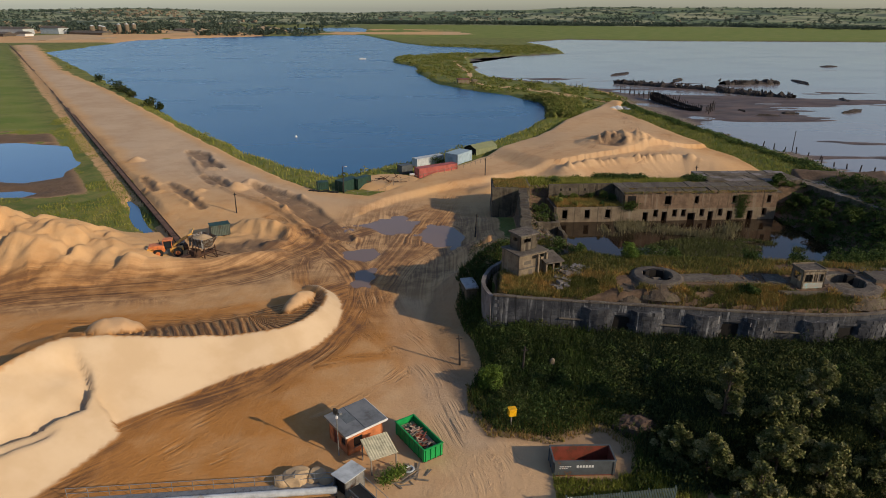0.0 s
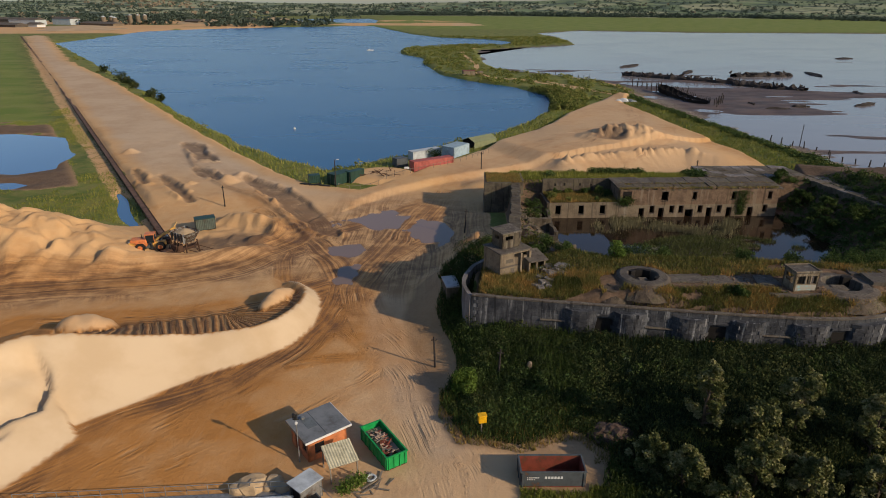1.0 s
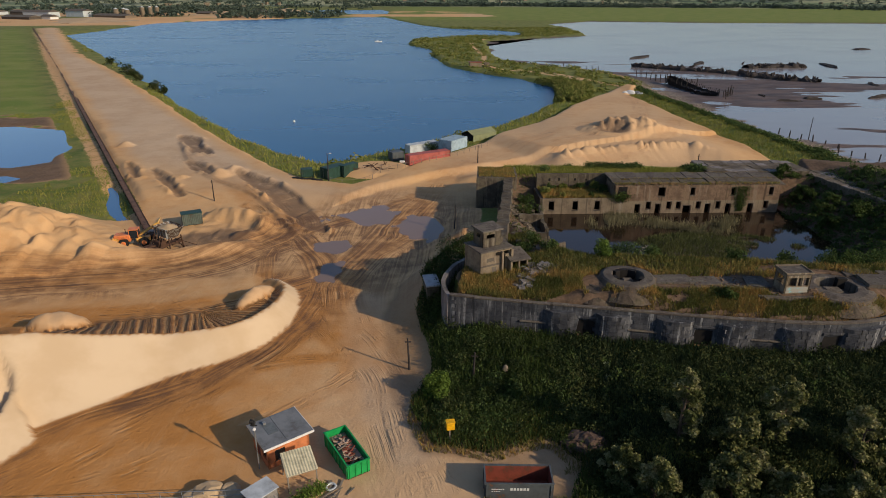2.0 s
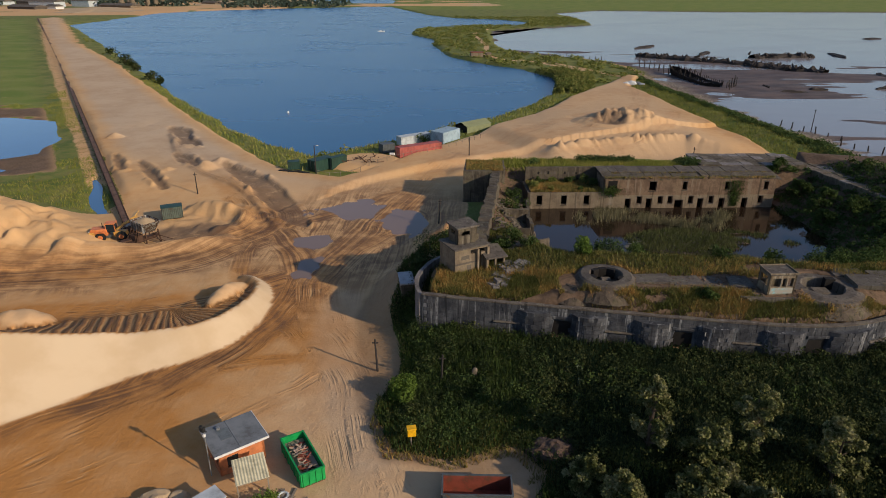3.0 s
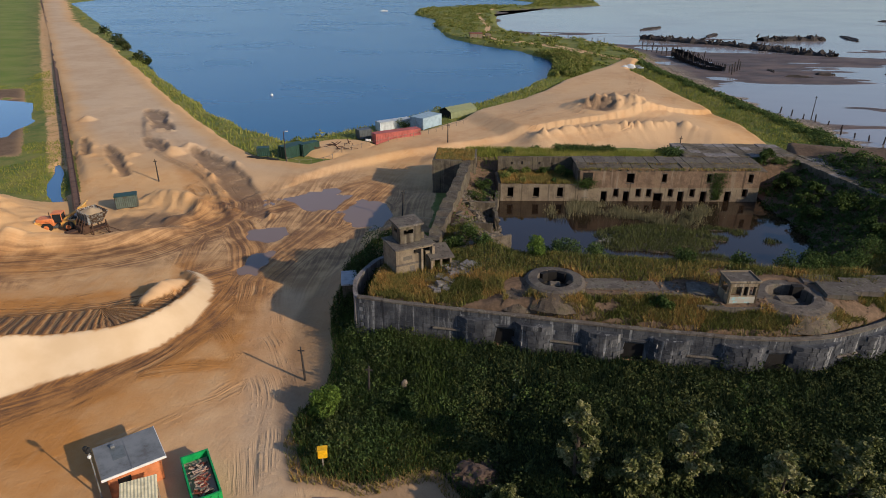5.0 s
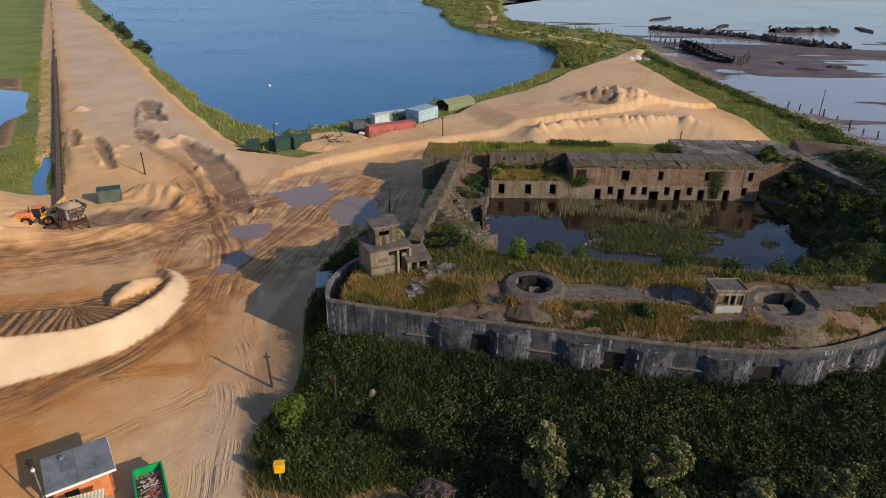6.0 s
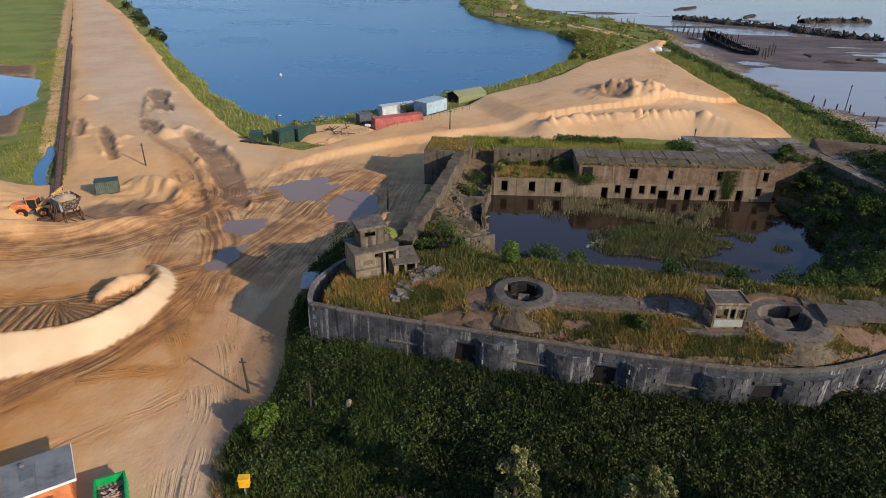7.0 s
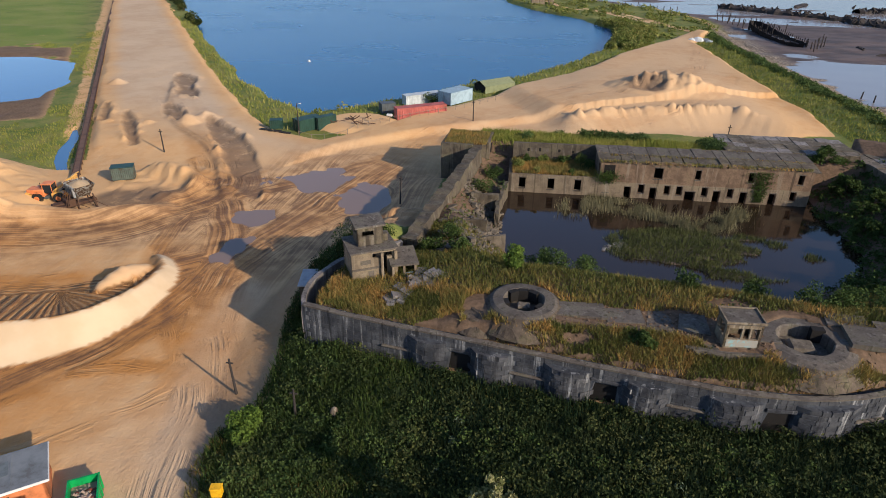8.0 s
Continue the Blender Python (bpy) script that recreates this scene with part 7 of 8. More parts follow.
container("white_container", -4.6, 173.0, 38, 9.5, 2.44, 2.5, M_GREYBOX, "white-grey storage container behind the red one", False)
container("blue_container", 6.6, 171.8, 56, 7.5, 4.2, 3.0, M_BLUEBOX, "pale blue corrugated shed with ribbed sides")
dark_shed = container("dark_shed", -8.4, 165.2, 35, 3.4, 2.4, 2.4, M_SKIPGREY, "dark lean-to shed beside the red container", False)
tub = thing("white_tub", pose(-6.2, 160.8, ground_at(-6.2, 160.8)), "white plastic tub beside the road", "tub")
boxed("body", 0, 0, 0, 1.3, 0.7, 0.5, M_WHITE, tub, bevel=0.1)
yard_bits = thing("scrap_pipes", pose(-12, 154.5, ground_at(-12, 154.5)), "rusty scrap frames and pipes lying behind the fence", "scrap")
r = random.Random(77)
for k in range(22):
    a = Vector((r.uniform(-4, 4), r.uniform(-2.5, 2.5), r.uniform(0, 0.6)))
    b = a + Vector((r.uniform(-2, 2), r.uniform(-1.5, 1.5), r.uniform(-0.3, 1.1)))
    tubed("pipe", [a, b], r.uniform(0.05, 0.12), M_RUST, yard_bits, sides=5)
road_fence = thing("road_fence", pose(0, 0, 0), "low post and rail fence along the shore road", "fence")
fence_line = curve_line([(-20, 143.6), (-13, 147.0), (-6, 155.0), (3, 163.5), (10, 170.5), (18, 182)], 2.4)
for p, q in zip(fence_line, fence_line[1:]):
    z0, z1 = ground_at(*p[:2]), ground_at(*q[:2])
    tubed("post", [(p[0], p[1], z0 - 0.2), (p[0], p[1], z0 + 1.1)], 0.06, M_GREY_WOOD, road_fence, sides=5)
    tubed("rail", [(p[0], p[1], z0 + 0.95), (q[0], q[1], z1 + 0.95)], 0.035, M_GREY_WOOD, road_fence, sides=4)

# olive marquee
tent = thing("olive_store_tent", pose(12.6, 189.0, ground_at(15, 193), 0, 0, 45), "olive canvas store with a low pitched roof and dark open end", "tent")
bm = bmesh.new()
for xa, xb in ((0, 10),):
    pts = [(-0.0, 1.8), (2.6, 2.9), (5.2, 1.8)]
    for (ya, za), (yb, zb) in zip(pts, pts[1:]):
        bm.faces.new([bm.verts.new(p) for p in ((xa, ya, za), (xb, ya, za), (xb, yb, zb), (xa, yb, zb))])
bmesh.ops.remove_doubles(bm, verts=bm.verts[:], dist=0.01)
bmesh.ops.solidify(bm, geom=bm.faces[:], thickness=0.06)
part("roof", bm, M_CANVAS, tent)
for y in (0.05, 5.1):
    boxed("side", 0.1, y, 0, 9.9, y + 0.05, 1.8, M_CANVAS, tent)
# black sheet across the end, painted as the shade inside the tent
boxed("open_end", 0.3, 0.2, 0, 0.35, 5.0, 2.0, M_VOID, tent)
boxed("far_end", 9.8, 0.2, 0, 9.85, 5.0, 2.0, M_CANVAS, tent)

# tarpaulined boats at the path's fork
tarp = thing("white_tarpaulin", pose(80, 282.5, ground_at(80, 282.5), 0, 0, -30), "white and grey tarpaulins heaped at the fork of the path", "tarpaulin")
for k, (px, py, s) in enumerate(((0, 0, 2.4), (2.6, 1.0, 1.9), (-1.8, -1.2, 1.6), (4.6, -0.4, 1.5))):
    bm = bmesh.new()
    bmesh.ops.create_icosphere(bm, subdivisions=2, radius=1)
    for v in bm.verts:
        v.co = Vector((v.co.x * s, v.co.y * s * 0.6, max(v.co.z, -0.05) * s * 0.6)) + 0.3 * noise.noise_vector(v.co * 1.5 + Vector((k, 0, 0)))
    b = part("fold", bm, M_WHITE if k != 1 else M_STEEL, tarp)
    b.matrix_local = pose(px, py, 0)

# buoys and a small boat on the lake
for x, y in ((-49.3, 223.4),):
    b = thing("mooring_buoy", pose(x, y, WATER_Z), "round white mooring buoy on the lake", "buoy")
    bm = bmesh.new()
    bmesh.ops.create_uvsphere(bm, u_segments=14, v_segments=9, radius=0.45, matrix=pose(0, 0, 0.2))
    part("float", bm, M_WHITE, b)
    tubed("ring_bolt", [(0, 0, 0.7), (0, 0, 0.95)], 0.06, M_STEEL, b)
boat = thing("moored_boat", pose(-70, 597, WATER_Z, 0, 0, 10) @ Matrix.Scale(0.55, 4), "small white boat moored far out on the lake", "boat")
bm = bmesh.new()
prism(bm, [(-6, 0), (-4.5, -1.7), (4.5, -1.7), (6.5, 0), (4.5, 1.7), (-4.5, 1.7)], 0, 1.1)
part("hull", bm, M_WHITE, boat)
boxed("cabin", -2.5, -1.1, 1.1, 1.5, 1.1, 2.2, M_GREYBOX, boat)

# ---- the foreshore: hulk, posts and wrecks ----
hulk = thing("barge_hulk", pose(110.5, 331, -0.9, 0, 3, -79), "black rotting timber barge hulk stranded on the mud", "barge wreck")
bm = bmesh.new()
n = 24
prev = None
for i in range(n + 1):
    t = i / n
    w = 3.6 * min(1, (t / 0.12)) ** 0.5 * min(1, (1 - t) / 0.14 + 0.03) ** 0.6
    x, h = 44 * t, 2.6 + 1.3 * (2 * t - 1) ** 2 + 0.2 * math.sin(i * 2.1)
    ring = [bm.verts.new((x, y, z)) for y, z in ((-w, h), (-w * 0.9, h * 0.4), (-w * 0.5, 0), (w * 0.5, 0), (w * 0.9, h * 0.4), (w, h * 0.95))]
    if prev:
        for k in range(5):
            bm.faces.new((prev[k], prev[k + 1], ring[k + 1], ring[k]))
    prev = ring
bmesh.ops.solidify(bm, geom=bm.faces[:], thickness=0.3)
part("hull", bm, M_TIMBER, hulk)
for i in range(26):
    t = (i + 1) / 28
    w = 3.7 * min(1, (t / 0.12)) ** 0.5 * min(1, (1 - t) / 0.14 + 0.03) ** 0.6
    for s in (-1, 1):
        tubed("rib", [(44 * t, s * w * 0.95, 0.8), (44 * t, s * w * 1.02, 3.6 + 1.1 * (2 * t - 1) ** 2 + random.uniform(-0.5, 0.6))], 0.16, M_TIMBER, hulk, sides=4)


def posts(name, pts, h, label, group, lean=6):
    r = random.Random(len(pts))
    for x, y in pts:
        th = tagged(tubed(name, [(0, 0, -1), (0, 0, h * r.uniform(0.6, 1.15))], [0.24, 0.18], M_TIMBER, sides=6), label, "post", group)
        th.matrix_world = pose(x, y, -1.0, r.uniform(-lean, lean), r.uniform(-lean, lean), 0)


posts("mooring_post", [(120 + 2.4 * (k % 4), 281 + 3.0 * (k // 4) + 4 * (k % 4)) for k in range(8)], 4.5, "leaning black timber mooring post in the water", "posts beside the hulk")
posts("jetty_post", [(100 + 3.0 * k * 0.5, 352 - 3.5 * k) for k in range(11)] + [(106 + 1.5 * k, 356 - 3.5 * k) for k in range(11)], 3.8, "rotten jetty post behind the hulk", "jetty posts")
posts("groyne_post", [(52 + 3.2 * k, 407 - 1.5 * k) for k in range(12)], 2.4, "weathered groyne post on the foreshore", "groyne posts")
posts("shore_post", [(111 + 1.6 * k, 212 - 4.0 * k) for k in range(6)] + [(116 + 2.0 * k, 186 - 3 * k) for k in range(5)], 2.2, "short black stake on the foreshore", "foreshore stakes")


def wreck(x0, y0, x1, y1, wide, tall, count, label, seed):
    r = random.Random(seed)
    th = thing("ship_wreck", pose(x0, y0, -1.0, 0, 0, math.degrees(math.atan2(y1 - y0, x1 - x0))), label, "wreck")
    length = math.hypot(x1 - x0, y1 - y0)
    bm = bmesh.new()
    prev = None
    for i in range(int(length / 2.0) + 1):
        x, h = i * 2.0, tall * (0.5 + 0.6 * noise.noise(Vector((i * 0.83, seed, 0))))
        w = wide * (0.5 + 0.3 * noise.noise(Vector((i * 0.37, seed, 5))))
        ring = [bm.verts.new((x, y, max(z, -0.3))) for y, z in ((-w * 1.3, -0.3), (-w, h * 0.6), (-w * 0.35, h), (w * 0.3, h * 0.8), (w, h * 0.5), (w * 1.4, -0.3))]
        if prev:
            for k in range(5):
                bm.faces.new((prev[k], prev[k + 1], ring[k + 1], ring[k]))
        prev = ring
    bmesh.ops.recalc_face_normals(bm, faces=bm.faces[:])
    part("keel", bm, M_TIMBER, th)
    for k in range(count * 2):
        a = Vector((r.uniform(0, length), r.uniform(-wide, wide) * 0.8, r.uniform(0, tall * 0.4)))
        if k % 3:
            b = a + Vector((r.uniform(-1.2, 1.2), r.uniform(-0.8, 0.8), tall * r.uniform(0.1, 0.45)))
        else:
            b = a + Vector((r.uniform(-2.6, 2.6), r.uniform(-1.2, 1.2), r.uniform(0, tall * 0.35)))
        tubed("timber", [a, b], [r.uniform(0.4, 0.9), r.uniform(0.15, 0.5)], M_TIMBER, th, sides=4)
    return th


wreck(112, 408, 166, 366, 5, 4.0, 60, "long row of collapsed black hulks on the mudflat", 1)
wreck(162, 364, 188, 338, 6, 4.0, 36, "broken black hulk at the end of the wrecks", 2)
wreck(178, 405, 216, 412, 6, 4.2, 40, "distant black wreck lying across the mud", 3)
for k, (x, y, w, d) in enumerate(((144, 276, 6, 1.6), (158, 285, 4, 2), (326, 546, 9, 4), (190, 292, 8, 1.6), (172, 372, 9, 3), (130, 466, 14, 3), (158, 428, 12, 2.4), (210, 330, 9, 2), (235, 420, 14, 3), (139, 290, 3.5, 0.8))):
    bm = bmesh.new()
    bmesh.ops.create_icosphere(bm, subdivisions=3, radius=1)
    for v in bm.verts:
        v.co = Vector((v.co.x * w, v.co.y * d, v.co.z * 0.7)) + 0.9 * noise.noise_vector(v.co * 2 + Vector((k * 3, 0, 0)))
    rock = tagged(finish("weedy_rock", bm, M_TIMBER), "dark weed-covered reef showing above the shallow water", "reef", "reefs in the estuary")
    rock.matrix_world = pose(x, y, -0.9, 0, 0, 10 * k)
cottage = thing("lake_shed", pose(12, 386, ground_at(12, 386), 0, 0, 10), "pale boarded shed on the spit beside the lake", "shed")
boxed("wall", 0, 0, 0, 7, 4, 2.6, M_PALE, cottage)
boxed("roof", -0.3, -0.3, 2.6, 7.3, 4.3, 2.85, M_SKIPRED, cottage)
boxed("wall", 9, 0.5, 0, 12, 4, 2.2, M_PALE, cottage)

# ---- far works and villages ----
r = random.Random(3)
for k, (x, y, rad, h) in enumerate(((-566, 1085, 4, 13), (-556, 1092, 4, 13), (-545, 1080, 4, 12), (-538, 1118, 3.5, 15), (-528, 1125, 3.5, 15), (-519, 1131, 3.5, 15))):
    th = thing("silo", pose(x, y, 0), "pale cylindrical works silo across the lake", "silo", "silos at the far works")
    tubed("barrel", [(0, 0, 0), (0, 0, h)], rad, M_PALE, th, sides=14)
    tubed("cap", [(0, 0, h), (0, 0, h + 2)], [rad * 0.9, 0.4], M_GREYBOX, th, sides=14)
for k, (x, y, w, d, h, mat_) in enumerate(((-720, 1080, 60, 20, 18, M_GREYBOX), (-660, 1100, 40, 20, 20, M_GREYBOX), (-640, 1000, 22, 14, 9, M_WHITE), (-600, 1075, 70, 22, 8, M_PALE), (-700, 1000, 60, 20, 8, M_SLAB),
                                      (-480, 1200, 30, 16, 9, M_PALE), (-405, 1290, 26, 14, 10, M_WHITE), (-790, 1150, 50, 20, 14, M_SLAB), (-880, 1180, 60, 24, 12, M_GREYBOX))):
    th = thing("works_building", pose(x, y, -0.5, 0, 0, -20), "pale works building at the far end of the causeway", "works building", "far works")
    h *= 0.5
    boxed("wall", 0, 0, 0, w, d, h, mat_, th)
    bm = bmesh.new()
    prism(bm, [(-1, -1), (w + 1, -1), (w + 1, d / 2), (-1, d / 2)], h, [h, h, h + 3, h + 3])
    prism(bm, [(-1, d / 2), (w + 1, d / 2), (w + 1, d + 1), (-1, d + 1)], h, [h + 3, h + 3, h, h])
    part("roof", bm, M_SLAB, th)
for k, (x, y, rad, h) in enumerate(((-450, 1230, 55, 9), (-335, 1290, 50, 11), (-400, 1250, 40, 7), (-560, 1000, 60, 5), (-520, 930, 60, 4))):
    bm = bmesh.new()
    bmesh.ops.create_cone(bm, segments=20, radius1=rad, radius2=3, depth=h, cap_ends=True)
    for v in bm.verts:
        v.co += 3 * noise.noise_vector(v.co * 0.05 + Vector((k, 0, 0)))
    ob = tagged(finish("far_stockpile", bm, M_SAND), "pale sand stockpile beyond the lake", "sand heap", "far stockpiles")
    ob.matrix_world = pose(x, y, h / 2 - 0.5)
bm = bmesh.new()
for k in range(150):
    if k < 80:
        a, d = radians(r.gauss(-24, 2.2)), r.uniform(2900, 3900)
    elif k < 115:
        a, d = radians(r.uniform(-36, -14)), r.uniform(1500, 2300)
    else:
        a, d = radians(r.uniform(-6, 30)), r.uniform(2100, 3600)
    x, y = d * math.sin(a), d * math.cos(a)
    z = ground_at(x, y)
    w = r.uniform(8, 18)
    box(bm, -w / 2, -4, -1, w / 2, 4, r.uniform(5, 8), m=pose(x, y, z, 0, 0, r.uniform(0, 180)))
tagged(finish("far_village", bm, M_PALE), "scattered pale houses of the villages on the far hills", "houses", kind="stuff")

# ---- plants ----
def scatter(n, x0, x1, y0, y1, keep, seed):
    """Feet on the land inside a box, where keep(x, y, z, masks) says so."""
    r = np.random.default_rng(seed)
    x, y = r.uniform(x0, x1, n), r.uniform(y0, y1, n)
    z, m = sampled(gz, x, y), Land(x, y)
    k = keep(x, y, z, m)
    return np.stack([x[k], y[k], z[k]], 1)


def stuff(ob, label, category):
    return tagged(ob, label, category, kind="stuff")


def clumps(feet, per, spread, tall, seed):
    """Leaf centres heaped over each foot."""
    r = np.random.default_rng(seed)
    c = np.repeat(feet, per, 0)
    n = len(c)
    k = np.repeat(r.uniform(0.6, 1.4, len(feet)), per)
    off = r.normal(size=(n, 3))
    off /= np.linalg.norm(off, axis=1)[:, None]
    off *= r.uniform(0.4, 1.0, (n, 1)) ** 0.5
    off[:, 2] = np.abs(off[:, 2])
    return c + off * np.stack([k * spread, k * spread, k * tall], 1)


# brush in front of the fort
def in_brush(x, y, z, m):
    return (m["bank"] < -0.4 - m["cut"]) & (m["fort_d"] > 0.35) & (y > 43) & ((x < 70) | (y > 60))


feet = scatter(130000, 0, 78, 43, 92, in_brush, 101)
tall = 0.35 + 1.9 * fbm(feet[:, 0] / 5, feet[:, 1] / 5, 71) ** 2.2
tall *= 0.35 + 0.65 * smooth(-2, -7, sampled(masks["bank"], feet[:, 0], feet[:, 1]))
c = feet.copy()
c[:, 2] += tall * np.random.default_rng(5).uniform(0.1, 1.0, len(c))
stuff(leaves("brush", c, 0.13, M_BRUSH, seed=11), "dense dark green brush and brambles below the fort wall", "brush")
feet = scatter(120000, 0, 78, 43, 92, in_brush, 102)
# sun and shade painted in: paler weeds at the landward end, dark beyond
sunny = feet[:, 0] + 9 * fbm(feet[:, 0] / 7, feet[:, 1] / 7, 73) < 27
stuff(blades("tall_weeds", feet[~sunny], 1.0, 0.055, M_TALLWEED, lean=0.25, seed=12), "tall weeds and nettles growing through the brush, shade painted into their colour", "weeds")
stuff(blades("tall_weeds", feet[sunny], 1.0, 0.055, M_NETTLE, lean=0.25, seed=17), "tall weeds at the landward end of the brush, sunlight painted into their colour", "weeds")
# paler leaf colour gives the landward edge its sunlight
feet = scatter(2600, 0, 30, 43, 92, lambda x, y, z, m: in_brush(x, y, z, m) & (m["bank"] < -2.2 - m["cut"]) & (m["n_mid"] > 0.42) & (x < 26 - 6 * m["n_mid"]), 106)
stuff(leaves("elder_clumps", clumps(feet, 60, 0.7, 1.0, 18), 0.125, M_ELDER, seed=19), "elder and bramble clumps at the edge of the brush, sunlight painted into their colour", "brush")
feet = scatter(6500, 2, 78, 43, 92, lambda x, y, z, m: in_brush(x, y, z, m) & (m["bank"] < -1.0 - m["cut"]), 107)
feet = feet[fbm(feet[:, 0] / 4.5, feet[:, 1] / 4.5, 78, 3) > 0.40]
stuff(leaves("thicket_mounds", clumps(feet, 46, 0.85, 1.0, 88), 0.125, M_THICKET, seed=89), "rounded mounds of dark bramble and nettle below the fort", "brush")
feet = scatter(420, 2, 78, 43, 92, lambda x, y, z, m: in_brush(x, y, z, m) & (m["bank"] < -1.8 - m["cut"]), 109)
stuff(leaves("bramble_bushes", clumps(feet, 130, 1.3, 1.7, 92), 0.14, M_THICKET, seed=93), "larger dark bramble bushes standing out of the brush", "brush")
feet = scatter(420, 14, 78, 43, 92, lambda x, y, z, m: in_brush(x, y, z, m) & (m["n_mid"] > 0.50), 108)
stuff(leaves("pale_weeds", clumps(feet, 26, 0.45, 0.9, 90), 0.15, M_PALEWEED, seed=91), "pale grey-green flowering weeds dotted through the brush", "weeds")
feet = scatter(900, 14, 78, 43, 92, lambda x, y, z, m: in_brush(x, y, z, m) & (m["n_mid"] > 0.53), 103)
stuff(leaves("bramble_clumps", clumps(feet, 70, 0.75, 1.15, 13), 0.13, M_NETTLE, seed=14), "lighter clumps of elder and nettle in the brush", "brush")
feet = scatter(9000, 5, 26, 52, 64, lambda x, y, z, m: (m["bank"] < 0.6) & (m["bank"] > -4.5), 104)
stuff(blades("dry_weeds", feet, 0.5, 0.05, M_DRYGRASS, seed=15), "dry weeds along the foot of the bank", "weeds")
feet = scatter(9000, 12.5, 26, 44, 49, lambda x, y, z, m: (y < 48.6 - 0.05 * x + 0.6) | (x > 18.8), 105)
stuff(blades("verge_grass", feet, 0.45, 0.05, M_LAKEGRASS, seed=16), "rough yellow-green grass behind the fence", "grass")


# trees by the near corner
def tree(x, y, h, spread, seed, label, group="trees by the yard", leaf=None, count=5200):
    r = random.Random(seed)
    z = ground_at(x, y)
    th = thing("tree", pose(x, y, z - 0.1), label, "tree", group)
    bm = bmesh.new()
    tube(bm, [(0, 0, 0), (r.uniform(-0.15, 0.15), r.uniform(-0.15, 0.15), h * 0.35), (r.uniform(-0.3, 0.3), r.uniform(-0.3, 0.3), h * 0.8)], [0.05 * h**0.7, 0.035 * h**0.7, 0.03], 7)
    part("trunk", bm, M_BARK, th)
    tips = []
    bm = bmesh.new()
    for k in range(22):
        a, t = r.uniform(0, 2 * math.pi), r.uniform(0.08, 0.92)
        reach = spread * (1.25 - 0.8 * t) * r.uniform(0.6, 1.2)
        p0 = Vector((0, 0, h * t * 0.8))
        p1 = p0 + Vector((reach * 0.5 * math.cos(a), reach * 0.5 * math.sin(a), h * 0.07))
        p2 = p0 + Vector((reach * math.cos(a), reach * math.sin(a), h * r.uniform(0.06, 0.2)))
        tube(bm, [p0, p1, p2], [0.07, 0.045, 0.015], 5, False)
        tips += [(p2, r.uniform(0.7, 1.1)), (p1 + Vector((0, 0, h * 0.05)), r.uniform(0.6, 0.9))]
    for k in range(6):
        tips.append((Vector((r.uniform(-0.4, 0.4) * spread * 0.5, r.uniform(-0.4, 0.4) * spread * 0.5, h * r.uniform(0.72, 1.0))), r.uniform(0.5, 0.8)))
    part("limbs", bm, M_BARK, th)
    g = np.random.default_rng(seed)
    centres = np.array([p for p, s in tips])
    sizes = np.array([s for p, s in tips]) * spread * 0.25
    pick = g.integers(0, len(tips), count)
    off = g.normal(size=(count, 3))
    off /= np.linalg.norm(off, axis=1)[:, None]
    off *= (g.uniform(0.25, 1.0, (count, 1)) ** 0.45) * sizes[pick][:, None] * np.array([1, 1, 0.9]) * g.uniform(0.8, 1.2, (count, 1))
    c = centres[pick] + off
    c = c[c[:, 2] > 0.15]
    leaves("crown", c, 0.15, leaf or M_TREELEAF, th, seed=seed)
    return th


for k, (x, y, h, s) in enumerate(((30.2, 53.8, 7.4, 1.8), (38.8, 53.6, 7.2, 1.9), (44.6, 51.4, 6.4, 2.1), (27.0, 48.8, 4.4, 2.0), (33.2, 48.6, 5.4, 2.2), (37.0, 47.0, 5.0, 2.2), (42.6, 46.6, 5.0, 2.3),
                                  (50.4, 52.8, 6.2, 2.1), (48.6, 46.0, 5.2, 2.4), (29.8, 45.0, 4.2, 2.2), (35.0, 52.0, 4.8, 2.2), (55.2, 49.0, 6.2, 2.8), (24.8, 51.2, 3.4, 1.8))):
    tree(x, y, h * 1.05, s * 0.98, 200 + k, "leafy young tree with pale leaf tips beside the brush", count=7600)
# trees at the fort's far corner
for k, (x, y, h, s) in enumerate(((77.0, 127.5, 3.6, 2.2), (78.5, 121, 3.4, 2.4), (80, 114.5, 3.2, 2.2), (75.5, 115, 2.6, 1.8), (83, 108, 3.2, 2.4), (78.5, 103.5, 2.8, 2.0), (75.0, 133, 3.0, 1.8))):
    tree(x, y, h, s, 300 + k, "dark leafy tree grown up in the fort's corner", "trees inside the fort", M_NETTLE, 3000)


def bush(x, y, s, seed, label, mat=None, group="bushes", z=None, leaf=0.13, count=900):
    th = thing("bush", pose(x, y, ground_at(x, y) if z is None else z), label, "bush", group)
    r = random.Random(seed)
    bm = bmesh.new()
    for k in range(5):
        a = r.uniform(0, 6.28)
        tube(bm, [(0, 0, 0), (0.3 * s * math.cos(a), 0.3 * s * math.sin(a), 0.5 * s), (0.6 * s * math.cos(a), 0.6 * s * math.sin(a), 0.9 * s)], [0.05 * s, 0.035 * s, 0.01], 5, False)
    part("stems", bm, M_BARK, th)
    g = np.random.default_rng(seed)
    lobes = g.normal(size=(9, 3)) * np.array([0.42, 0.42, 0.25]) * s + np.array([0, 0, 0.75 * s])
    off = g.normal(size=(count, 3))
    off /= np.linalg.norm(off, axis=1)[:, None]
    c = lobes[g.integers(0, 9, count)] + off * (g.uniform(0.3, 1, (count, 1)) ** 0.5) * 0.5 * s
    c[:, 2] = np.maximum(c[:, 2], 0.05)
    leaves("foliage", c, leaf, mat or M_BUSHLEAF, th, seed=seed)
    return th


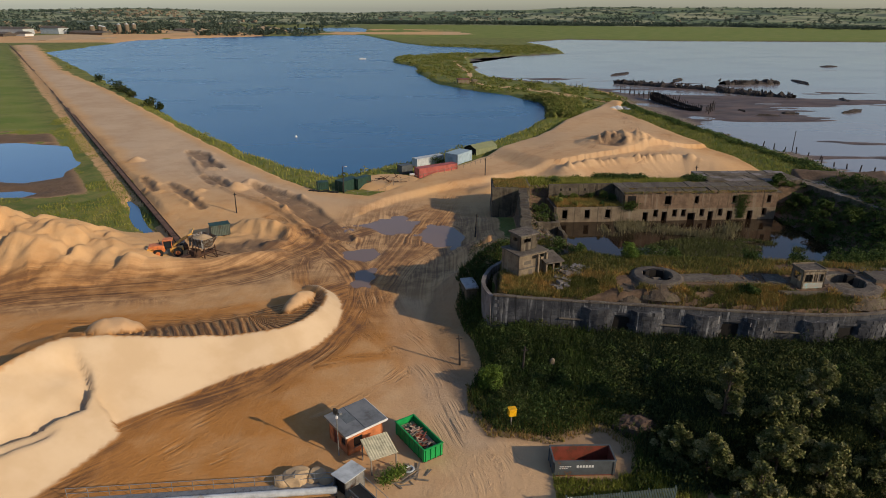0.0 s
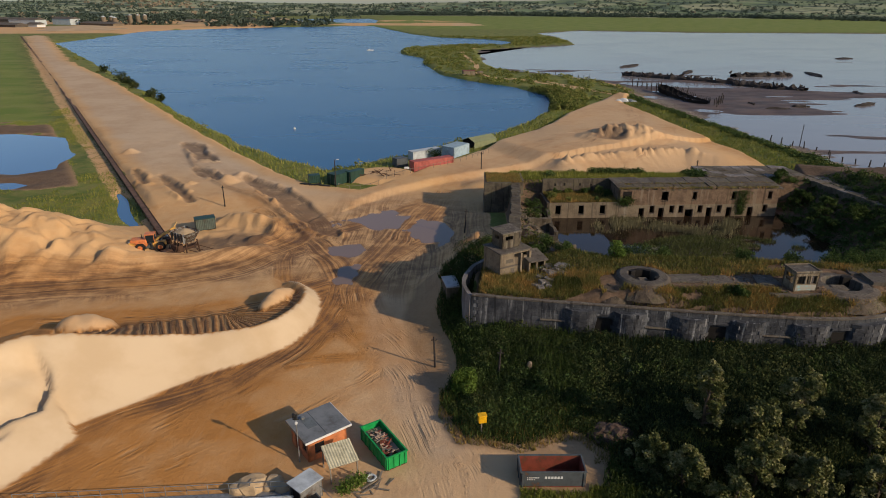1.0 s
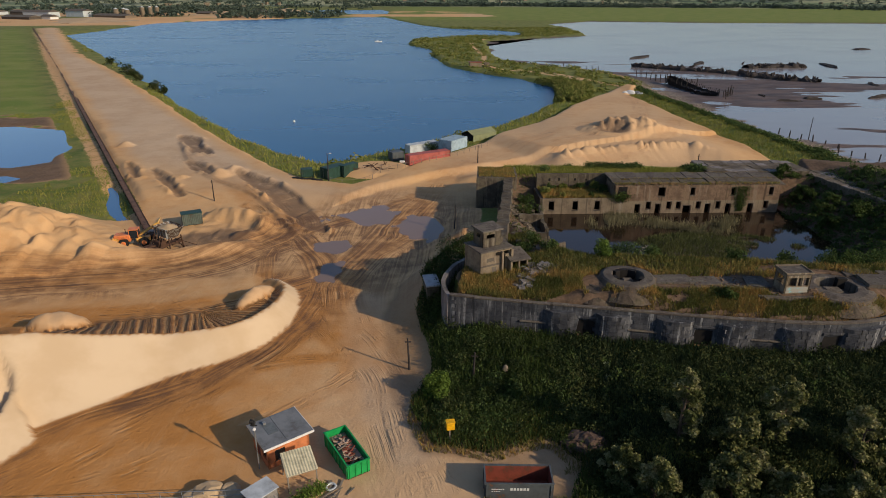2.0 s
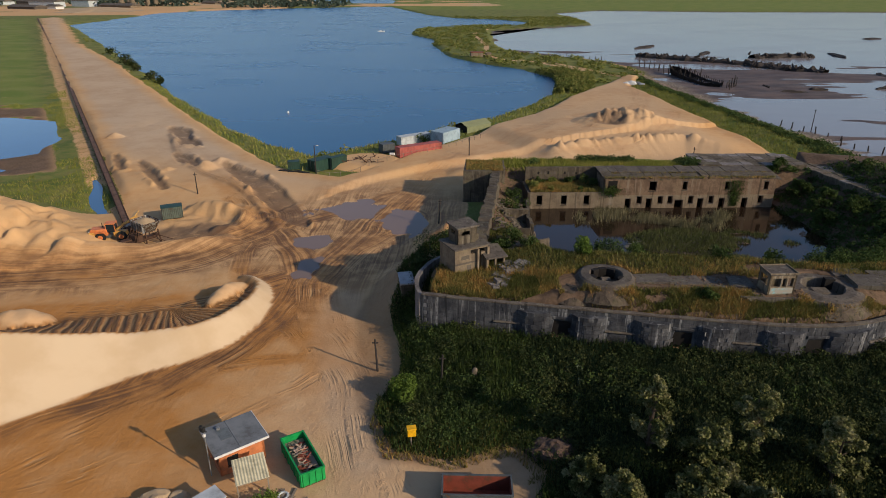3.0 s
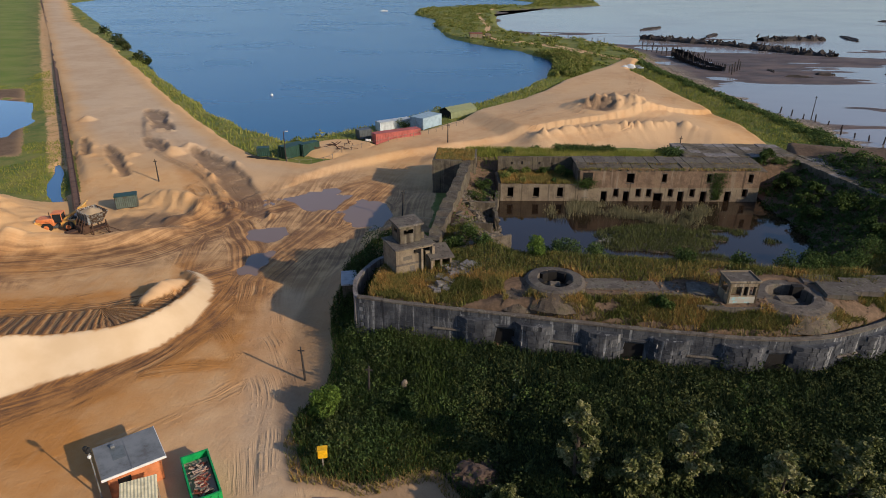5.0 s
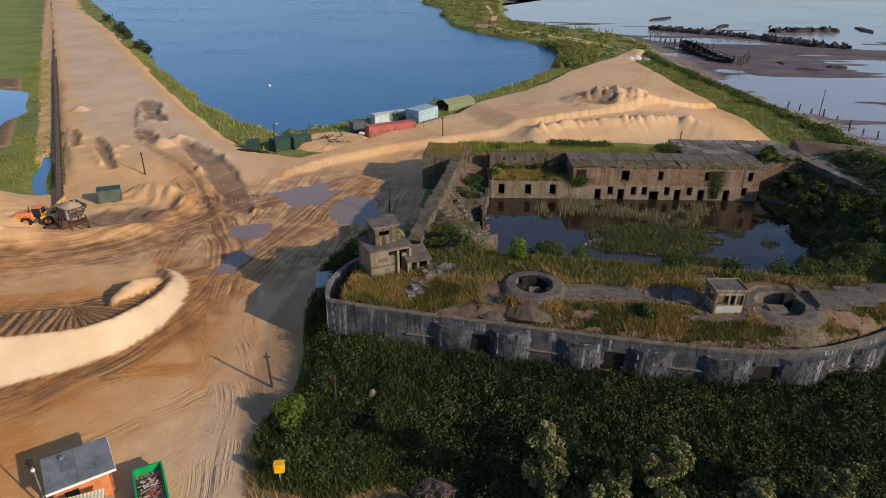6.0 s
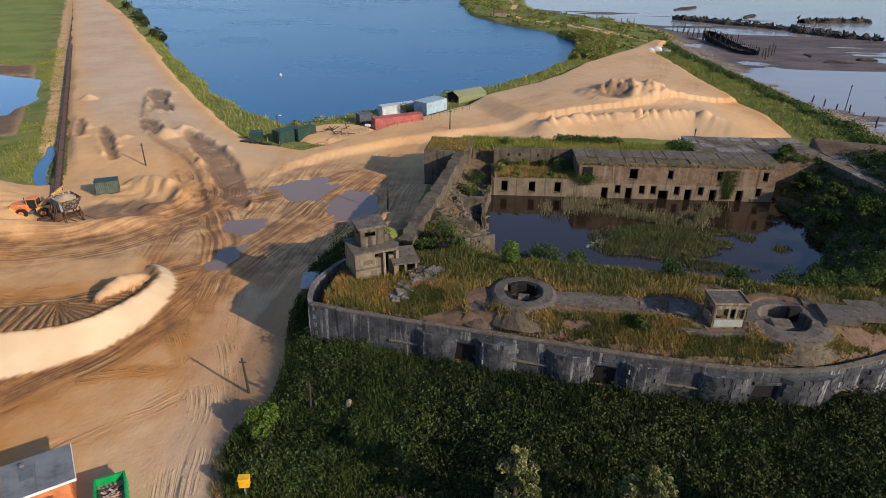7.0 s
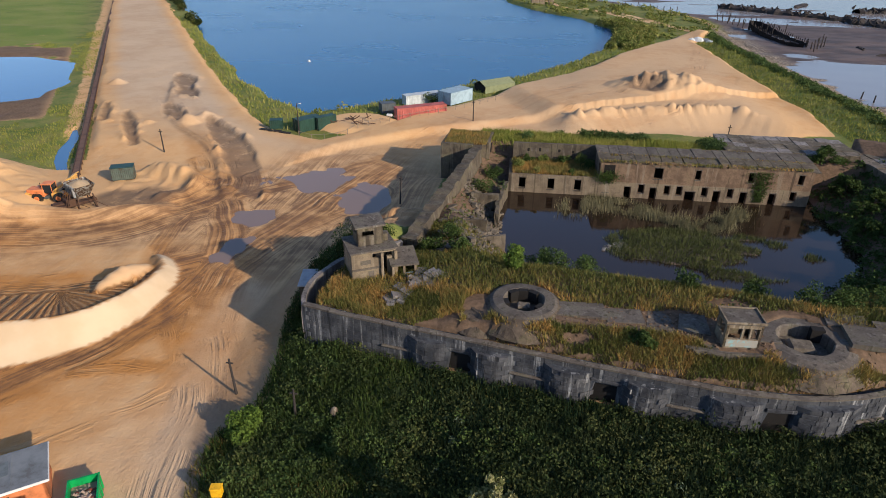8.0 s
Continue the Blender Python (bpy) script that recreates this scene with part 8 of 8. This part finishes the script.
bush(7.8, 63.2, 1.75, 401, "tall bright yellow-green bush at the edge of the brush", M_BUSHLEAF, count=3600)
bush(28.8, 84.5, 1.5, 402, "bright green bush behind the gun pit", M_BUSHLEAF, count=1500)
for k, (x, y, s) in enumerate(((33.5, 87, 1.8), (36.5, 87.5, 1.6), (31.8, 88.5, 1.5), (46.2, 84, 1.2), (52.6, 84.2, 1.3), (57.5, 82.8, 1.6), (60.5, 83.5, 1.8), (63.8, 84.5, 1.7), (67, 87, 1.8), (70.5, 91, 2.0), (74, 96, 2.2),
                               (20.4, 93.5, 1.7), (18.8, 90.0, 1.3), (22.5, 88.5, 1.0), (21.6, 117.5, 1.8), (22, 124.5, 1.6), (41, 73.4, 0.9))):
    bush(x, y, s, 410 + k, "green elder bush growing inside the fort", M_NETTLE, "bushes inside the fort", count=1000)
for k, (u, v, s) in enumerate(((0.8, 3.0, 1.0), (2.5, 5.6, 0.8), (5.2, 6.3, 0.9), (8.4, 5.8, 1.0), (11.6, 6.0, 1.3), (12.4, 3.6, 1.1), (4.0, 1.2, 0.6), (9.6, 1.0, 0.6))):
    q = BAR @ Vector((u, v, 4.3))
    bush(q.x, q.y, s, 480 + k, "scrubby bush on the terrace of the low range", M_NETTLE if k % 2 else M_SCRUB, "bushes on the terrace", z=q.z, count=700)
bush(1.2, 176.0, 2.0, 440, "dark round bush behind the red container", M_NETTLE)
ivy = thing("ivy", BAR @ pose(38.6, -0.1, 0), "ivy hanging down the front of the barracks", "ivy")
g = np.random.default_rng(9)
c = np.stack([g.normal(0, 0.75, 1500), g.uniform(-0.28, 0.0, 1500), g.uniform(1.6, 6.6, 1500)], 1)
c[:, 0] *= 0.5 + 0.7 * (c[:, 2] - 1.5) / 5
leaves("foliage", c, 0.12, M_NETTLE, ivy, seed=3)
ivy2 = thing("ivy", BAR @ pose(14.6, -0.1, 0), "ivy clump below the broken end of the barracks", "ivy")
c = np.stack([g.normal(0.6, 0.8, 900), g.uniform(-0.35, 0.0, 900), g.normal(4.6, 0.5, 900)], 1)
leaves("foliage", c, 0.13, M_NETTLE, ivy2, seed=4)

# dry grass on the fort's roof
PITS = ((30.4, 77.0, 3.5), (54.9, 76.3, 4.3), (26.6, 76.2, 1.8))


def on_roof(x, y, z, m):
    clear = np.ones_like(x, bool)
    for px, py, pr in PITS:
        clear &= np.hypot(x - px, y - py) > pr
    clear &= ~((x > 33) & (x < 52) & (y > 74.6) & (y < 78))
    return (m["fort_d"] < -0.4) & clear & (z > 2.0) & (y < 100) & (x < 92)


feet = scatter(150000, 8, 92, 69, 100, on_roof, 120)
patch = fbm(feet[:, 0] / 4, feet[:, 1] / 4, 75)
green = patch + 0.25 * smooth(78, 84, feet[:, 1]) > 0.56
front = scatter(90000, 8, 80, 69, 80, lambda x, y, z, m: on_roof(x, y, z, m) & (m["fort_d"] > -5.5), 121)
feet = np.concatenate([feet, front])
bare = fbm(feet[:, 0] / 5, feet[:, 1] / 3.5, 79, 3) + 0.05 * (np.abs(feet[:, 0] - 46) < 10) * (feet[:, 1] > 73.5)
feet = feet[bare < 0.72]
patch = fbm(feet[:, 0] / 4, feet[:, 1] / 4, 75)
green = patch + 0.25 * smooth(78, 84, feet[:, 1]) > 0.56
stuff(blades("dry_grass", feet[~green], 0.62, 0.045, M_DRYGRASS, seed=21), "long dry straw-coloured grass on the fort's roof", "grass")
stuff(blades("green_grass", feet[green], 0.55, 0.05, M_OLIVE, seed=22), "green weeds among the dry grass on the fort", "weeds")
feet = scatter(14000, 15, 90, 80, 132, lambda x, y, z, m: (m["fort_d"] < -1.5) & (m["yard_d"] > 0.6) & ~((y > 121) & (x > 24) & (x < 73)), 123)
stuff(leaves("fort_scrub", feet + np.array([0, 0, 0.25]), 0.2, M_MARSHGRASS, seed=24), "low scrub on the slopes round the flooded yard", "scrub")
feet = scatter(9000, 66, 92, 95, 134, lambda x, y, z, m: (m["fort_d"] < -2) & (m["yard_d"] > 0.3), 124)
stuff(leaves("corner_thicket", clumps(feet[:620], 40, 0.9, 0.9, 25), 0.2, M_NETTLE, seed=26), "dark thicket filling the fort's far corner", "thicket")
feet = scatter(20000, 18, 62, 131.8, 142, lambda x, y, z, m: z > 4.5, 125)
stuff(blades("rampart_grass", feet, 0.75, 0.06, M_LAKEGRASS, seed=27), "long green grass on the rampart behind the barracks", "grass")
feet = scatter(1800, 24, 60, 134, 142, lambda x, y, z, m: (z > 4.0) & (m["n_mid"] + 0.15 * (x > 36) > 0.52), 126)
stuff(leaves("rampart_scrub", clumps(feet, 45, 0.9, 1.2, 28), 0.18, M_ELDER, seed=29), "green scrub along the rampart", "scrub")
g = np.random.default_rng(31)
q = np.stack([g.uniform(0.1, 13.6, 9000), g.uniform(0.3, 7.2, 9000), np.full(9000, 4.33), np.ones(9000)], 1) @ np.array(BAR).T
stuff(blades("terrace_grass", q[:, :3], 0.5, 0.06, M_DRYGRASS, seed=32), "dry grass on the terrace of the low range", "grass")
q = np.stack([g.uniform(13.8, 46, 2600), g.choice([0.1, 0.4, 3.5, 7.3], 2600) + g.normal(0, 0.25, 2600), np.full(2600, 7.05), np.ones(2600)], 1) @ np.array(BAR).T
stuff(blades("roof_weeds", q[:, :3], 0.35, 0.06, M_DRYGRASS, seed=33), "weeds rooted in the joints of the barracks roof", "weeds")
q = np.stack([g.uniform(13.2, 20.4, 3000), g.uniform(128, 135.3, 3000), np.full(3000, 6.95)], 1)
stuff(blades("block_turf", q, 0.4, 0.07, M_DRYGRASS, seed=34), "turf on top of the corner block", "grass")

# reeds in the flooded yard
feet = scatter(60000, 26, 72, 96, 124, lambda x, y, z, m: (m["yard_d"] < -1.0) & (z > 0.98), 130)
feet[:, 2] = np.maximum(feet[:, 2], 1.0)
stuff(blades("marsh_plants", feet, 0.6, 0.05, M_MARSHGRASS, seed=35), "low marsh plants on the islands of the flooded yard", "marsh plants")
g = np.random.default_rng(36)
t = g.uniform(0, 1, 9000)
q = np.stack([34 + 28 * t + g.normal(0, 0.8, 9000), 116.5 + 3.2 * np.sin(t * 7) + g.normal(0, 1.5, 9000) + 2 * t, np.full(9000, 1.1)], 1)
q = q[fbm(q[:, 0] / 2, q[:, 1] / 2, 77) > 0.46]
stuff(blades("reeds", q, 1.1, 0.04, M_REED, lean=0.18, seed=37), "pale standing reeds in front of the barracks", "reeds")

# grass round the lake and on the spits
feet = scatter(60000, -140, 70, 138, 330, lambda x, y, z, m: (m["lake_d"] > 0.6) & (m["lake_d"] < 16) & (m["sand_d"] > -0.3) & (z < 3), 140)
stuff(blades("shore_grass", feet, 0.8, 0.12, M_LAKEGRASS, seed=41), "yellow-green rough grass along the lake shore", "grass")
feet = scatter(2600, -420, 75, 150, 640, lambda x, y, z, m: (m["lake_d"] > 1.5) & (m["lake_d"] < 9) & (m["sand_d"] > 0) & (m["n_mid"] > 0.56), 141)
stuff(leaves("shore_scrub", clumps(feet, 26, 1.5, 1.5, 42), 0.42, M_SCRUB, seed=43), "dark scrub along the banks of the lake", "scrub")
feet = scatter(9000, -60, 140, 290, 830, lambda x, y, z, m: (m["lake_d"] > 1) & (m["est_d"] > 4) & (m["sand_d"] > 1) & (m["n_mid"] > 0.42), 142)
stuff(leaves("spit_scrub", clumps(feet, 12, 2.0, 1.3, 44), 0.6, M_SCRUB, seed=45), "scrub and rough grass on the spit between lake and estuary", "scrub")
feet = scatter(900, 38, 82, 262, 330, lambda x, y, z, m: (m["lake_d"] > 1) & (m["lake_d"] < 16) & (m["sand_d"] > 1.5), 143)
stuff(leaves("hedge_bank", clumps(feet, 60, 1.6, 2.4, 46), 0.4, M_SCRUB, seed=47), "thick dark bushes at the neck of the spit", "bushes")
feet = scatter(3200, 82, 112, 120, 300, lambda x, y, z, m: (m["est_d"] > 7) & (m["est_d"] < 12.5) & (m["sand_d"] > 0.5) & (m["fort_d"] > 2), 144)
stuff(leaves("sea_bank_hedge", clumps(feet, 40, 1.2, 1.3, 48), 0.26, M_ELDER, seed=49), "thick green hedge along the sea bank", "hedge")
feet = scatter(40000, 70, 114, 120, 300, lambda x, y, z, m: (m["est_d"] > 5.5) & (m["est_d"] < 22) & (m["sand_d"] > 0) & (m["fort_d"] > 0.5), 145)
stuff(blades("sea_bank_grass", feet, 0.6, 0.10, M_LAKEGRASS, seed=50), "long grass on the sea bank", "grass")
for k, (x, y, s) in enumerate(((-172, 348, 3.4), (-165, 338, 3.0), (-158, 330, 2.8), (-150, 318, 2.6), (-128, 288, 2.4), (-122, 282, 2.2), (-200, 384, 3.0))):
    bush(x, y, s, 460 + k, "dark round bush on the lake side of the causeway", M_BRUSH, "bushes along the causeway", leaf=0.4, count=420)
# marsh left of the conveyor
feet = scatter(60000, -150, -52, 118, 260, lambda x, y, z, m: (m["left"] < -0.5) & (z > POND_Z) & (m["n_mid"] > 0.44) & (m["pondmud"] < 0.5), 146)
stuff(blades("marsh_grass", feet, 0.45, 0.09, M_LAKEGRASS, seed=51), "coarse marsh grass beside the conveyor", "grass")

# far woods and hedges, some blue haze put into the leaf colour
r = np.random.default_rng(61)
belts = []
for a0, a1, d0, d1, n in ((-37, -8, 1380, 1900, 900), (-8, 40, 1980, 2150, 1500), (-38, 40, 2200, 4300, 3400), (-30, -10, 1230, 1300, 130), (-20, -9, 1110, 1190, 60)):
    a = np.radians(r.uniform(a0, a1, n))
    d = r.uniform(d0, d1, n)
    x, y = d * np.sin(a), d * np.cos(a)
    keep = fbm(x / 160, y / 90, 63) > (0.5 if d0 > 2190 else 0.42)
    belts.append(np.stack([x[keep], y[keep]], 1))
xy = np.concatenate(belts)
z, m = terrain(xy[:, 0], xy[:, 1])
feet = np.concatenate([xy, z[:, None]], 1)[z > -0.8]
stuff(leaves("far_woods", clumps(feet, 16, 9, 9, 64), 3.2, leafy("hazy_far_leaf", (0.040, 0.060, 0.046), (0.085, 0.110, 0.080)), seed=65), "belts of dark woodland on the far plain and hills", "woods")
